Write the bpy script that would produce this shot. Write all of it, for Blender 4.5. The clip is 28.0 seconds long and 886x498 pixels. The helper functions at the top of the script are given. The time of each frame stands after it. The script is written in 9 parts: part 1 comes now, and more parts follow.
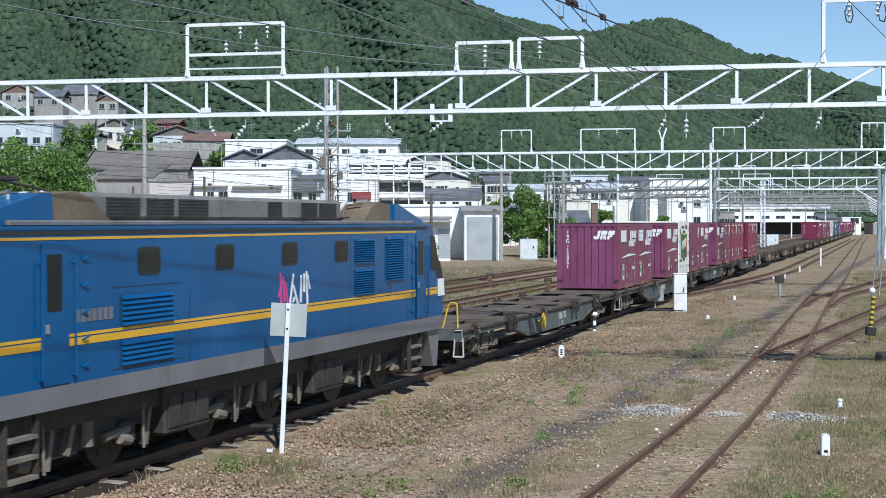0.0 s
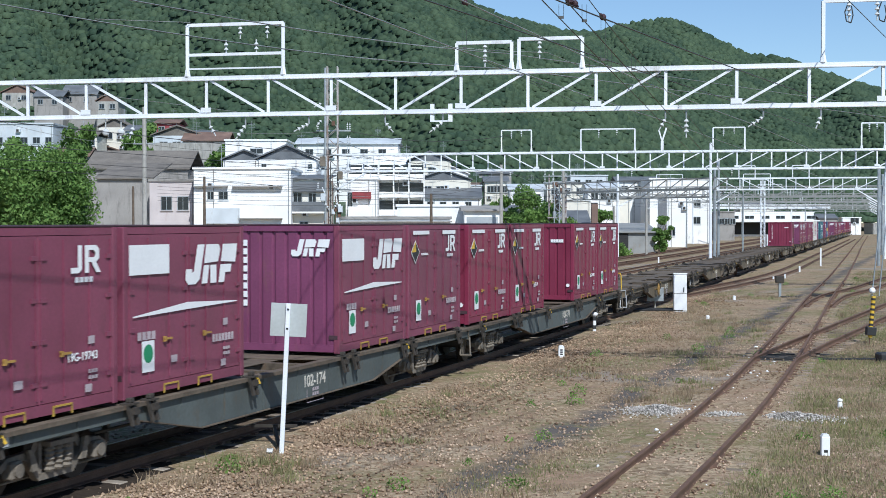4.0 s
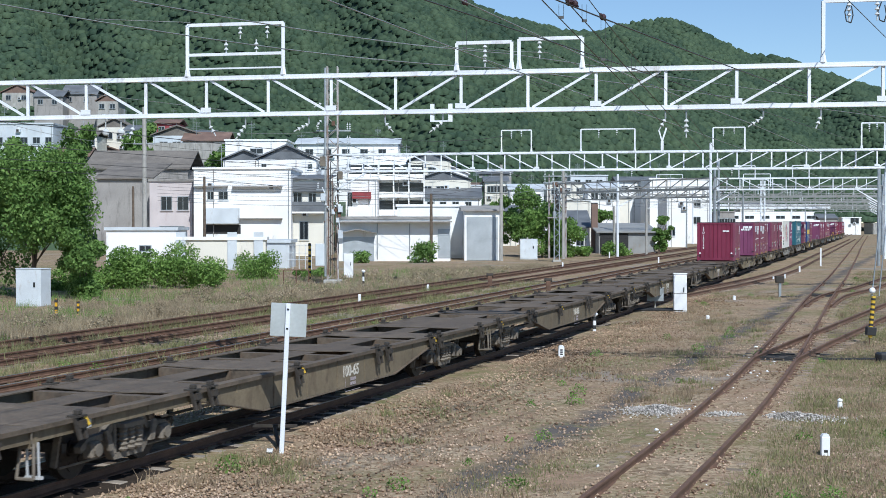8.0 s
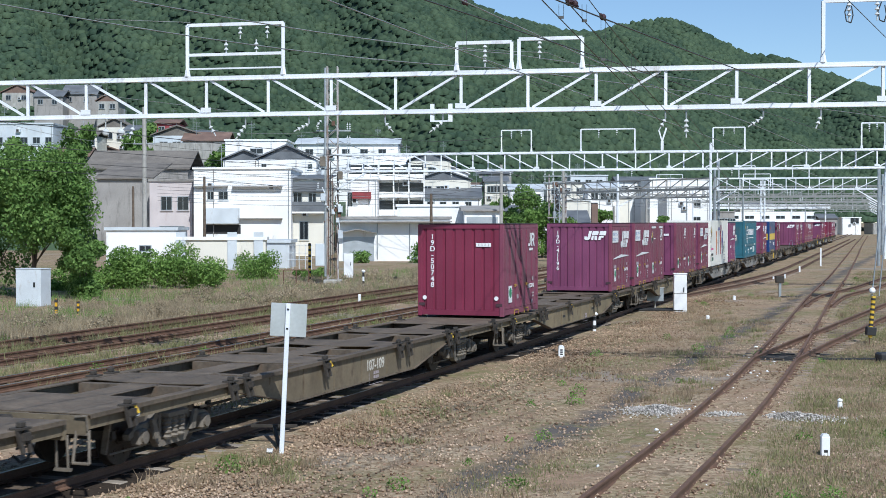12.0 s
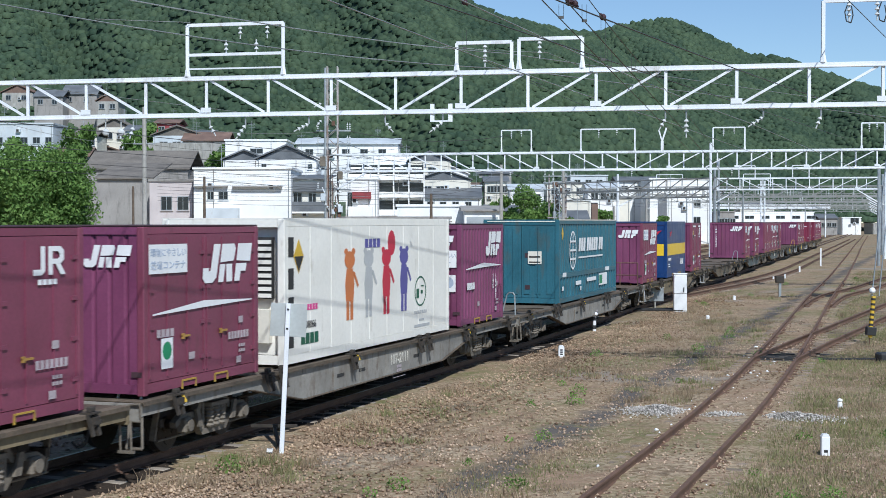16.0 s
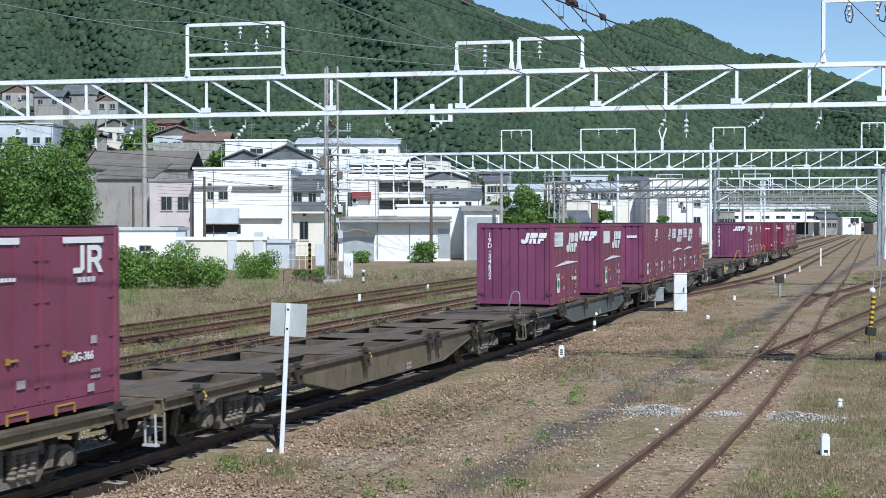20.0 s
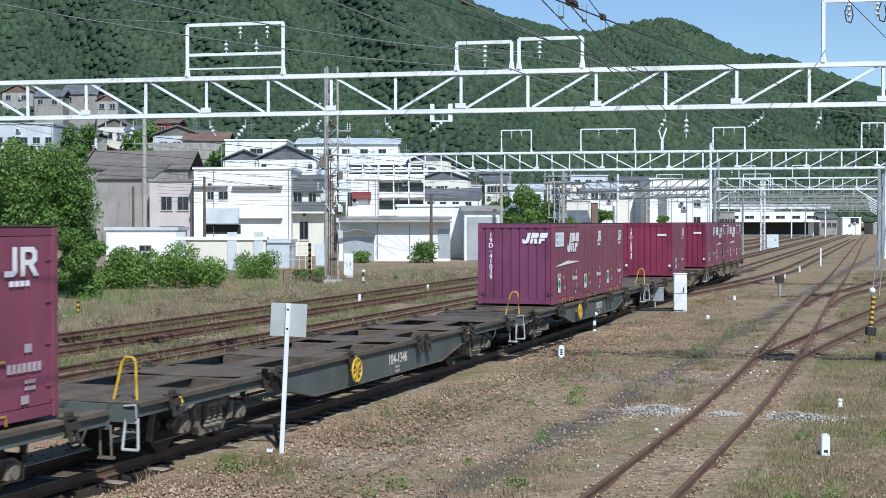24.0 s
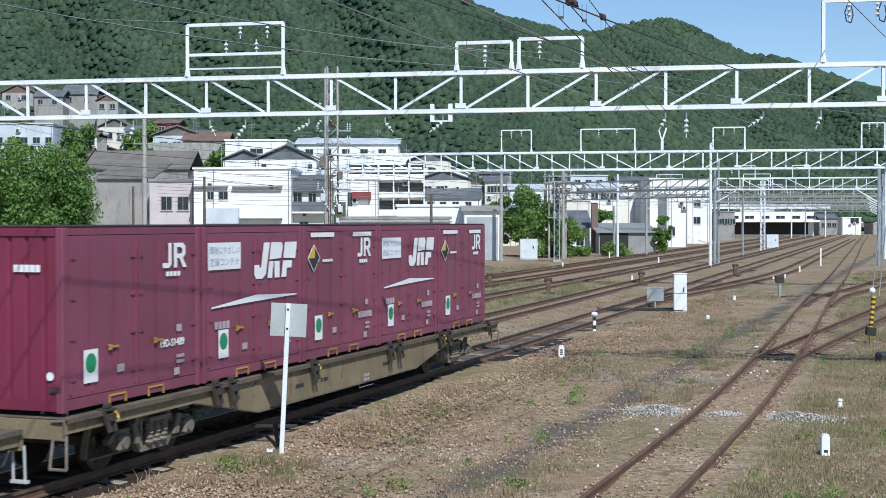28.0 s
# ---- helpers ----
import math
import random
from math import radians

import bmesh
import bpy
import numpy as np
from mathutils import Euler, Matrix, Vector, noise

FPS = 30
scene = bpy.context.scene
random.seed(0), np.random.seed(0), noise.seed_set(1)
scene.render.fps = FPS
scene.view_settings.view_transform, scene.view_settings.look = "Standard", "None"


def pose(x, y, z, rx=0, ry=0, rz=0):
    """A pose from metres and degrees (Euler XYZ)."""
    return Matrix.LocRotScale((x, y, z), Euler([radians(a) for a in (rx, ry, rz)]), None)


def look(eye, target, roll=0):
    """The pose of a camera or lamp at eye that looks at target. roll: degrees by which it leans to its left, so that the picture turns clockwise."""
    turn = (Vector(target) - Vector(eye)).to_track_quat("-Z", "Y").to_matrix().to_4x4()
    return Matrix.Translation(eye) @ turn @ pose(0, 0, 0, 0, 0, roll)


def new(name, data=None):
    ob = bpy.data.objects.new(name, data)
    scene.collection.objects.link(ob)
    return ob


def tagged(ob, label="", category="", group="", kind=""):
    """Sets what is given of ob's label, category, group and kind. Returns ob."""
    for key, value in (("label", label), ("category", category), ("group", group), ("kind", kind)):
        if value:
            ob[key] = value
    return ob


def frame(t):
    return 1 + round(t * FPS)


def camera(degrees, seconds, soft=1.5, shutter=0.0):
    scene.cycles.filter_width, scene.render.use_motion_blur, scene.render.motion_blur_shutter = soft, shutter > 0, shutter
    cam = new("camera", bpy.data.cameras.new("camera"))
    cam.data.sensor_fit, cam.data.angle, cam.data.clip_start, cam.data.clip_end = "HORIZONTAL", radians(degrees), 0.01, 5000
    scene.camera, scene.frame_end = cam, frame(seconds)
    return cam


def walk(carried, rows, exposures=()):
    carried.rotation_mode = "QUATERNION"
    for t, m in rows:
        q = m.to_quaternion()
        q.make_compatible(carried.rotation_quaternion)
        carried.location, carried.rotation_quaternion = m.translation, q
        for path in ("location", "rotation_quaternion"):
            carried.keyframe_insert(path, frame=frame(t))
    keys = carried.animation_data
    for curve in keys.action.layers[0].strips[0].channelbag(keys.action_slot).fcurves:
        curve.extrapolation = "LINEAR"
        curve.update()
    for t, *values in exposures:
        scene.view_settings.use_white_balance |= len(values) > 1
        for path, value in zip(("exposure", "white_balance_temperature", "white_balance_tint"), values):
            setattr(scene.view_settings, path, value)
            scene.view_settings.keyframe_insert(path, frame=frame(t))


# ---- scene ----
# camera, standing still on a footbridge-high bank beside the yard
EYE = (0.0, 0.0, 3.644)
cam = camera(34.5, 28.0, soft=0.65, shutter=0.1)
CAM_POSE = look(EYE, (0.0, 100.0, 3.644 - 1.9244))
walk(cam, [(0.0, CAM_POSE), (28.0, CAM_POSE)], exposures=[(0.0, 0.12, 5850, 8.0), (14.5, 0.12, 5850, 8.0), (16.0, 0.06, 5850, 8.0), (17.0, -0.05, 5850, 8.0), (18.0, 0.05, 5850, 8.0), (20.0, 0.12, 5850, 8.0), (28.0, 0.12, 5850, 8.0)])

# daylight: late-morning sun from behind the camera
SUN_WAY = Vector((-0.29, 0.905, -1.0)).normalized()
world = bpy.data.worlds.new("sky")
scene.world = world
world.use_nodes = True
wn = world.node_tree
sky = wn.nodes.new("ShaderNodeTexSky")
sky.sky_type = "NISHITA"
sky.sun_disc = False
sky.sun_elevation = math.asin(-SUN_WAY.z)
sky.sun_rotation = math.pi - math.atan2(0.29, 0.905)
sky.air_density, sky.dust_density, sky.ozone_density, sky.altitude = 1.0, 0.05, 3.0, 600.0
wn.nodes["Background"].inputs["Strength"].default_value = 0.098
wn.links.new(sky.outputs["Color"], wn.nodes["Background"].inputs["Color"])
sun_data = bpy.data.lights.new("sun", "SUN")
sun_data.energy, sun_data.angle, sun_data.color = 4.45, radians(0.55), (1.0, 0.965, 0.91)
sun = new("sun", sun_data)
sun.matrix_world = look((20, -90, 100), Vector((20, -90, 100)) + SUN_WAY * 10)
# ---- materials ----
def mat(name, col, rough=0.6, metal=0.0, var=0.25, grain=30.0, blotch=1.5, bump=0.15, stain=None, stain_amt=0.0, rand=0.0, spec=0.5, coords="Object"):
    """Procedural surface: fine grain and broad blotches on one base colour, an optional stain colour, and chance per object."""
    m = bpy.data.materials.new(name)
    m.use_nodes = True
    t = m.node_tree
    N, K = t.nodes, t.links
    b = N["Principled BSDF"]
    tc = N.new("ShaderNodeTexCoord")
    fine, broad = N.new("ShaderNodeTexNoise"), N.new("ShaderNodeTexNoise")
    fine.inputs["Scale"].default_value, broad.inputs["Scale"].default_value = grain, blotch
    fine.inputs["Detail"].default_value, broad.inputs["Detail"].default_value = 5, 6
    for n in (fine, broad):
        K.new(tc.outputs[coords], n.inputs["Vector"])
    def scaled(src, lo, hi):
        r = N.new("ShaderNodeMapRange")
        r.inputs["From Min"].default_value, r.inputs["From Max"].default_value = 0.3, 0.7
        r.inputs["To Min"].default_value, r.inputs["To Max"].default_value = lo, hi
        K.new(src, r.inputs["Value"])
        return r.outputs["Result"]
    v1, v2 = scaled(fine.outputs["Fac"], 1 - var * 0.6, 1 + var * 0.6), scaled(broad.outputs["Fac"], 1 - var, 1 + var)
    mul = N.new("ShaderNodeMath"); mul.operation = "MULTIPLY"
    K.new(v1, mul.inputs[0]); K.new(v2, mul.inputs[1])
    last = mul.outputs[0]
    if rand:
        info, rr, m2 = N.new("ShaderNodeObjectInfo"), N.new("ShaderNodeMapRange"), N.new("ShaderNodeMath")
        rr.inputs["To Min"].default_value, rr.inputs["To Max"].default_value = 1 - rand, 1 + rand
        K.new(info.outputs["Random"], rr.inputs["Value"])
        m2.operation = "MULTIPLY"
        K.new(last, m2.inputs[0]); K.new(rr.outputs["Result"], m2.inputs[1])
        last = m2.outputs[0]
    vm = N.new("ShaderNodeVectorMath"); vm.operation = "SCALE"
    vm.inputs[0].default_value = col[:3]
    K.new(last, vm.inputs["Scale"])
    out = vm.outputs["Vector"]
    if stain is not None:
        st = N.new("ShaderNodeTexNoise")
        st.inputs["Scale"].default_value, st.inputs["Detail"].default_value, st.inputs["Roughness"].default_value = blotch * 2.7, 8, 0.7
        mp = N.new("ShaderNodeMapping")
        mp.inputs["Scale"].default_value = (1, 1, 0.35)
        K.new(tc.outputs[coords], mp.inputs["Vector"]); K.new(mp.outputs["Vector"], st.inputs["Vector"])
        fac = N.new("ShaderNodeMapRange")
        fac.inputs["From Min"].default_value, fac.inputs["From Max"].default_value = 0.62 - 0.25 * stain_amt, 0.80 - 0.2 * stain_amt
        K.new(st.outputs["Fac"], fac.inputs["Value"])
        mix = N.new("ShaderNodeMix"); mix.data_type = "RGBA"
        K.new(fac.outputs["Result"], mix.inputs[0]); K.new(out, mix.inputs[6])
        mix.inputs[7].default_value = (*stain, 1)
        out = mix.outputs[2]
    K.new(out, b.inputs["Base Color"])
    K.new(scaled(broad.outputs["Fac"], max(0.05, rough - 0.08), min(1, rough + 0.08)), b.inputs["Roughness"])
    b.inputs["Metallic"].default_value = metal
    b.inputs["Specular IOR Level"].default_value = spec
    if bump:
        bp = N.new("ShaderNodeBump")
        bp.inputs["Strength"].default_value, bp.inputs["Distance"].default_value = bump, 0.01
        K.new(fine.outputs["Fac"], bp.inputs["Height"]); K.new(bp.outputs["Normal"], b.inputs["Normal"])
    return m


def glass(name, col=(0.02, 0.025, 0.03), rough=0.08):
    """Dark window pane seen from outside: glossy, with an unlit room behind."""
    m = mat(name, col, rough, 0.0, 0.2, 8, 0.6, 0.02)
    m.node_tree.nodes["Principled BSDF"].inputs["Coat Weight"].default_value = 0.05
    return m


def leafy(name, dark, light, scale=0.5, fine_scale=6.0, thin=0.0, spread=(0.45, 1.55)):
    """Foliage whose tone changes from leaf to leaf and over the crown."""
    m = bpy.data.materials.new(name)
    m.use_nodes = True
    N, K = m.node_tree.nodes, m.node_tree.links
    b = N["Principled BSDF"]
    tc, nz, geo, add, mix = (N.new("ShaderNodeTexCoord"), N.new("ShaderNodeTexNoise"), N.new("ShaderNodeNewGeometry"), N.new("ShaderNodeMath"), N.new("ShaderNodeMix"))
    nz.inputs["Scale"].default_value, nz.inputs["Detail"].default_value = scale, 5
    K.new(tc.outputs["Object"], nz.inputs["Vector"])
    add.operation = "MULTIPLY_ADD"
    K.new(geo.outputs["Random Per Island"], add.inputs[0])
    add.inputs[1].default_value = 0.55
    rg = N.new("ShaderNodeMapRange")
    rg.inputs["From Min"].default_value, rg.inputs["From Max"].default_value = 0.3, 0.7
    rg.inputs["To Min"].default_value, rg.inputs["To Max"].default_value = -0.1, 0.55
    K.new(nz.outputs["Fac"], rg.inputs["Value"])
    K.new(rg.outputs["Result"], add.inputs[2])
    mix.data_type = "RGBA"
    mix.inputs[6].default_value, mix.inputs[7].default_value = (*dark, 1), (*light, 1)
    K.new(add.outputs[0], mix.inputs[0])
    fine = N.new("ShaderNodeTexNoise")
    fine.inputs["Scale"].default_value, fine.inputs["Detail"].default_value, fine.inputs["Roughness"].default_value = fine_scale, 6, 0.75
    K.new(tc.outputs["Object"], fine.inputs["Vector"])
    fr = N.new("ShaderNodeMapRange")
    fr.inputs["From Min"].default_value, fr.inputs["From Max"].default_value = 0.3, 0.7
    fr.inputs["To Min"].default_value, fr.inputs["To Max"].default_value = spread
    K.new(fine.outputs["Fac"], fr.inputs["Value"])
    sc = N.new("ShaderNodeVectorMath")
    sc.operation = "SCALE"
    K.new(mix.outputs[2], sc.inputs[0]); K.new(fr.outputs["Result"], sc.inputs["Scale"])
    K.new(sc.outputs["Vector"], b.inputs["Base Color"])
    b.inputs["Roughness"].default_value = 0.75
    b.inputs["Specular IOR Level"].default_value = 0.2
    if thin:
        tl, ms = N.new("ShaderNodeBsdfTranslucent"), N.new("ShaderNodeMixShader")
        ms.inputs[0].default_value = thin
        K.new(sc.outputs["Vector"], tl.inputs["Color"])
        K.new(b.outputs["BSDF"], ms.inputs[1]); K.new(tl.outputs["BSDF"], ms.inputs[2])
        K.new(ms.outputs["Shader"], N["Material Output"].inputs["Surface"])
    return m


M_WHITE_STEEL = mat("white_painted_steel", (0.74, 0.77, 0.80), 0.45, 0.0, 0.10, 40, 0.8, 0.08, (0.40, 0.36, 0.32), 0.25)
M_DULL_STEEL = mat("dull_pale_steel", (0.27, 0.275, 0.265), 0.6, 0.1, 0.15, 40, 0.8, 0.08, (0.26, 0.22, 0.18), 0.35)
M_GALV = mat("galvanised_steel", (0.38, 0.41, 0.42), 0.45, 0.5, 0.2, 40, 2, 0.1)
M_CONCRETE = mat("weathered_concrete", (0.36, 0.35, 0.32), 0.9, 0, 0.2, 25, 0.8, 0.25, (0.18, 0.17, 0.15), 0.4)
M_RUST = mat("rusty_rail_steel", (0.150, 0.086, 0.056), 0.75, 0.25, 0.3, 60, 3, 0.3)
M_RAILTOP = mat("worn_rail_head", (0.30, 0.26, 0.24), 0.32, 0.8, 0.2, 60, 3, 0.05)
M_SLEEPER = mat("weathered_timber_sleeper", (0.215, 0.165, 0.12), 0.9, 0, 0.35, 30, 3, 0.4, rand=0.3)
M_SLEEPER_C = mat("concrete_sleeper", (0.27, 0.23, 0.185), 0.9, 0, 0.25, 30, 3, 0.3, rand=0.2)
M_WHITE = mat("white_plaster", (0.82, 0.82, 0.80), 0.8, 0, 0.07, 12, 0.35, 0.08, (0.5, 0.47, 0.43), 0.15)
M_CREAM = mat("cream_plaster", (0.70, 0.67, 0.58), 0.85, 0, 0.08, 12, 0.4, 0.1, (0.46, 0.42, 0.35), 0.2)
M_PINK = mat("faded_pink_plaster", (0.54, 0.485, 0.472), 0.85, 0, 0.1, 12, 0.5, 0.1, (0.42, 0.32, 0.29), 0.3)
M_GREYWALL = mat("grey_mortar_wall", (0.30, 0.285, 0.265), 0.9, 0, 0.15, 10, 0.4, 0.15, (0.14, 0.13, 0.12), 0.4)
M_SIDING = mat("pale_metal_siding", (0.60, 0.64, 0.66), 0.5, 0.2, 0.1, 20, 0.5, 0.05, (0.42, 0.38, 0.33), 0.2)
M_ROOF = mat("grey_roof_tile", (0.13, 0.14, 0.15), 0.6, 0, 0.25, 14, 0.6, 0.2)
M_ROOF_B = mat("brown_roof_tile", (0.17, 0.11, 0.085), 0.7, 0, 0.25, 14, 0.6, 0.2)
M_GLASS = glass("dark_window_glass")
M_PANE = mat("smoked_cab_glass", (0.012, 0.016, 0.017), 0.06, 0.0, 0.2, 8, 0.6, 0.02, spec=0.4)
# near-black colour that stands in for the shade inside openings
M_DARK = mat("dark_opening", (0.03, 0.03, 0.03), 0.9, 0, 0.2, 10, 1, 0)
M_SHUTTER = mat("roller_shutter", (0.45, 0.48, 0.49), 0.5, 0.4, 0.1, 20, 0.8, 0.05)
M_BARK = mat("bark", (0.12, 0.09, 0.065), 0.95, 0, 0.3, 20, 3, 0.6)
M_LEAF = leafy("tree_leaves", (0.070, 0.145, 0.032), (0.240, 0.37, 0.105), 0.7, 3.0, 0.4)
M_BANK = leafy("rank_bank_growth", (0.24, 0.20, 0.125), (0.58, 0.48, 0.33), 0.45, 2.0, 0.45)
M_DULL_RED = mat("dull_red_awning", (0.26, 0.045, 0.05), 0.7, 0, 0.15, 20, 1.5, 0.05)
M_LATCH = mat("worn_yellow_latch", (0.34, 0.20, 0.05), 0.6, 0, 0.2, 30, 3, 0.05)
M_LEAF_B = leafy("bush_leaves", (0.075, 0.155, 0.03), (0.29, 0.44, 0.12), 1.2, 4.0, 0.4)
# bluish leaf colours and narrow spread stand in for haze over the hills
M_FOREST_HAZED = leafy("hillside_forest", (0.034, 0.064, 0.041), (0.084, 0.126, 0.068), 0.03, 0.9, 0.2, spread=(0.7, 1.3))
M_GRASS = leafy("yard_grass", (0.20, 0.205, 0.085), (0.40, 0.385, 0.20), 0.25, 2.0, 0.5, spread=(0.7, 1.3))
M_DRYGRASS = leafy("dry_grass", (0.30, 0.225, 0.145), (0.54, 0.43, 0.29), 0.25, 2.0, 0.5, spread=(0.7, 1.3))
M_WIRE = mat("overhead_wire", (0.10, 0.10, 0.095), 0.5, 0.6, 0.1, 10, 1, 0)
M_WIRE_PALE = mat("pale_feeder_wire", (0.42, 0.44, 0.42), 0.4, 0.6, 0.1, 10, 1, 0)
M_PORCELAIN = mat("white_porcelain", (0.55, 0.57, 0.57), 0.2, 0, 0.05, 10, 2, 0)
M_YELLOW = mat("yellow_paint", (0.62, 0.40, 0.035), 0.5, 0, 0.15, 30, 3, 0.05, (0.25, 0.16, 0.05), 0.2)
M_BLACK = mat("black_paint", (0.025, 0.025, 0.025), 0.6, 0, 0.2, 30, 3, 0.05)
M_SIGN = mat("grey_sign_board", (0.50, 0.53, 0.52), 0.4, 0.3, 0.08, 20, 2, 0.02)
M_DRUM = mat("pale_blue_cabinet", (0.63, 0.67, 0.69), 0.45, 0.1, 0.07, 20, 1.5, 0.03, (0.40, 0.36, 0.30), 0.15)


M_FADED = mat("faded_violet_paint", (0.178, 0.047, 0.108), 0.5, 0, 0.16, 22, 0.9, 0.06, (0.17, 0.085, 0.075), 0.22, 0.10)
M_MAGENTA = mat("wine_red_paint", (0.19, 0.026, 0.058), 0.42, 0, 0.12, 22, 0.9, 0.05, (0.13, 0.03, 0.045), 0.15, 0.10)
# side copy of the container paint, its tone shifted for the weaker sun there
M_SIDE_TONE = mat("dull_plum_paint", (0.192, 0.049, 0.084), 0.5, 0, 0.14, 22, 0.9, 0.05, (0.10, 0.04, 0.045), 0.2, 0.08)
M_POCKET = mat("grimy_yellow_paint", (0.42, 0.27, 0.045), 0.6, 0, 0.25, 30, 3, 0.05, (0.14, 0.08, 0.05), 0.45)
M_ROOFDARK = mat("sooty_roof_edge", (0.045, 0.022, 0.028), 0.7, 0, 0.3, 20, 2, 0.1)
M_DECAL = mat("white_decal", (0.78, 0.79, 0.79), 0.45, 0, 0.06, 20, 1.2, 0)
M_DECAL_FADED = mat("faded_white_marking", (0.42, 0.36, 0.38), 0.6, 0, 0.2, 40, 3, 0)
M_STENCIL = mat("worn_cream_stencil", (0.58, 0.55, 0.48), 0.6, 0, 0.2, 40, 3, 0)
M_DECAL_BLUE = mat("pale_blue_marking", (0.36, 0.42, 0.52), 0.6, 0, 0.1, 40, 3, 0)
M_DECAL_GREEN = mat("green_decal", (0.02, 0.23, 0.10), 0.5, 0, 0.12, 30, 2, 0)
M_DECAL_DGREEN = mat("dark_green_decal", (0.012, 0.10, 0.055), 0.5, 0, 0.12, 30, 2, 0)
M_DECAL_RED = mat("red_decal", (0.50, 0.02, 0.05), 0.5, 0, 0.1, 30, 2, 0)
M_DECAL_PINK = mat("pink_decal", (0.62, 0.06, 0.25), 0.5, 0, 0.1, 30, 2, 0)
M_DECAL_ORANGE = mat("orange_decal", (0.55, 0.17, 0.05), 0.5, 0, 0.1, 30, 2, 0)
M_DECAL_VIOLET = mat("violet_decal", (0.10, 0.09, 0.30), 0.5, 0, 0.1, 30, 2, 0)
M_DECAL_GREY = mat("grey_decal", (0.45, 0.46, 0.46), 0.5, 0, 0.1, 30, 2, 0)
M_WHITEBOX = mat("white_reefer_paint", (0.82, 0.80, 0.73), 0.4, 0, 0.06, 15, 0.8, 0.03, (0.5, 0.46, 0.38), 0.18)
M_TEAL = mat("teal_container_paint", (0.028, 0.120, 0.160), 0.45, 0, 0.2, 20, 0.9, 0.05, (0.075, 0.085, 0.075), 0.35)
M_NAVY = mat("navy_container_paint", (0.010, 0.042, 0.150), 0.38, 0, 0.12, 20, 0.9, 0.04)
M_LOCO = mat("locomotive_blue_paint", (0.004, 0.082, 0.225), 0.24, 0, 0.09, 14, 0.7, 0.02, (0.012, 0.05, 0.15), 0.12, spec=0.35)
M_ROOF_UNIT = mat("brown_dusted_roof_unit", (0.15, 0.115, 0.075), 0.85, 0, 0.25, 14, 1.2, 0.1)
M_BAND_YELLOW = mat("bright_yellow_band", (0.78, 0.52, 0.03), 0.4, 0, 0.06, 20, 1.2, 0)
M_ROOF_W = mat("weathered_brown_grey_roof", (0.165, 0.148, 0.128), 0.9, 0, 0.25, 8, 0.5, 0.2, (0.11, 0.10, 0.09), 0.4)
M_TRACKBED = leafy("brake_dust_ballast", (0.050, 0.038, 0.028), (0.190, 0.145, 0.105), 1.5, 18.0)
M_MAST = mat("rust_streaked_mast_steel", (0.40, 0.39, 0.38), 0.65, 0.1, 0.2, 40, 1.6, 0.1, (0.20, 0.115, 0.075), 0.75)
M_BALLAST = leafy("rust_dusted_ballast", (0.13, 0.078, 0.045), (0.50, 0.37, 0.25), 0.4)
M_BLACK_BALLAST = leafy("oil_blackened_ballast", (0.014, 0.011, 0.009), (0.055, 0.041, 0.030), 1.5, 18.0)
M_LOCO_GREY = mat("locomotive_grey_band", (0.155, 0.152, 0.158), 0.45, 0, 0.12, 14, 1.2, 0.04, (0.12, 0.10, 0.09), 0.3)
M_LOCO_ROOF = mat("dusty_grey_roof", (0.17, 0.165, 0.155), 0.75, 0, 0.2, 14, 1.2, 0.1, (0.11, 0.085, 0.06), 0.35)
M_STRIPE = mat("orange_yellow_stripe", (0.66, 0.36, 0.02), 0.4, 0, 0.06, 20, 1.2, 0)
M_UNDER = mat("grimy_running_gear", (0.044, 0.037, 0.030), 0.8, 0.1, 0.35, 25, 3, 0.3, (0.11, 0.082, 0.058), 0.2)
M_UNDER_PALE = mat("dusty_cast_steel", (0.175, 0.150, 0.118), 0.85, 0.1, 0.3, 25, 3, 0.3)
M_WHEEL = mat("wheel_steel", (0.055, 0.045, 0.038), 0.6, 0.5, 0.3, 25, 3, 0.1)
M_WAGON_BROWN = mat("brown_dusty_wagon_paint", (0.165, 0.131, 0.083), 0.75, 0, 0.2, 18, 1.4, 0.12, (0.075, 0.05, 0.032), 0.4, 0.12)
M_WAGON_GREY = mat("grey_green_wagon_paint", (0.090, 0.105, 0.100), 0.7, 0, 0.18, 18, 1.4, 0.1, (0.10, 0.075, 0.05), 0.3, 0.1)
M_WAGON_PALE = mat("pale_grey_wagon_paint", (0.27, 0.255, 0.225), 0.7, 0, 0.18, 18, 1.4, 0.1, (0.12, 0.08, 0.05), 0.42, 0.08)
M_WAGON_OLIVE = mat("olive_wagon_paint", (0.205, 0.162, 0.094), 0.72, 0, 0.18, 18, 1.4, 0.1, (0.09, 0.06, 0.035), 0.35, 0.1)
M_DECK_TOP = mat("rusty_deck_plate", (0.118, 0.092, 0.066), 0.8, 0.1, 0.3, 16, 2, 0.2, (0.15, 0.095, 0.06), 0.35, 0.1)


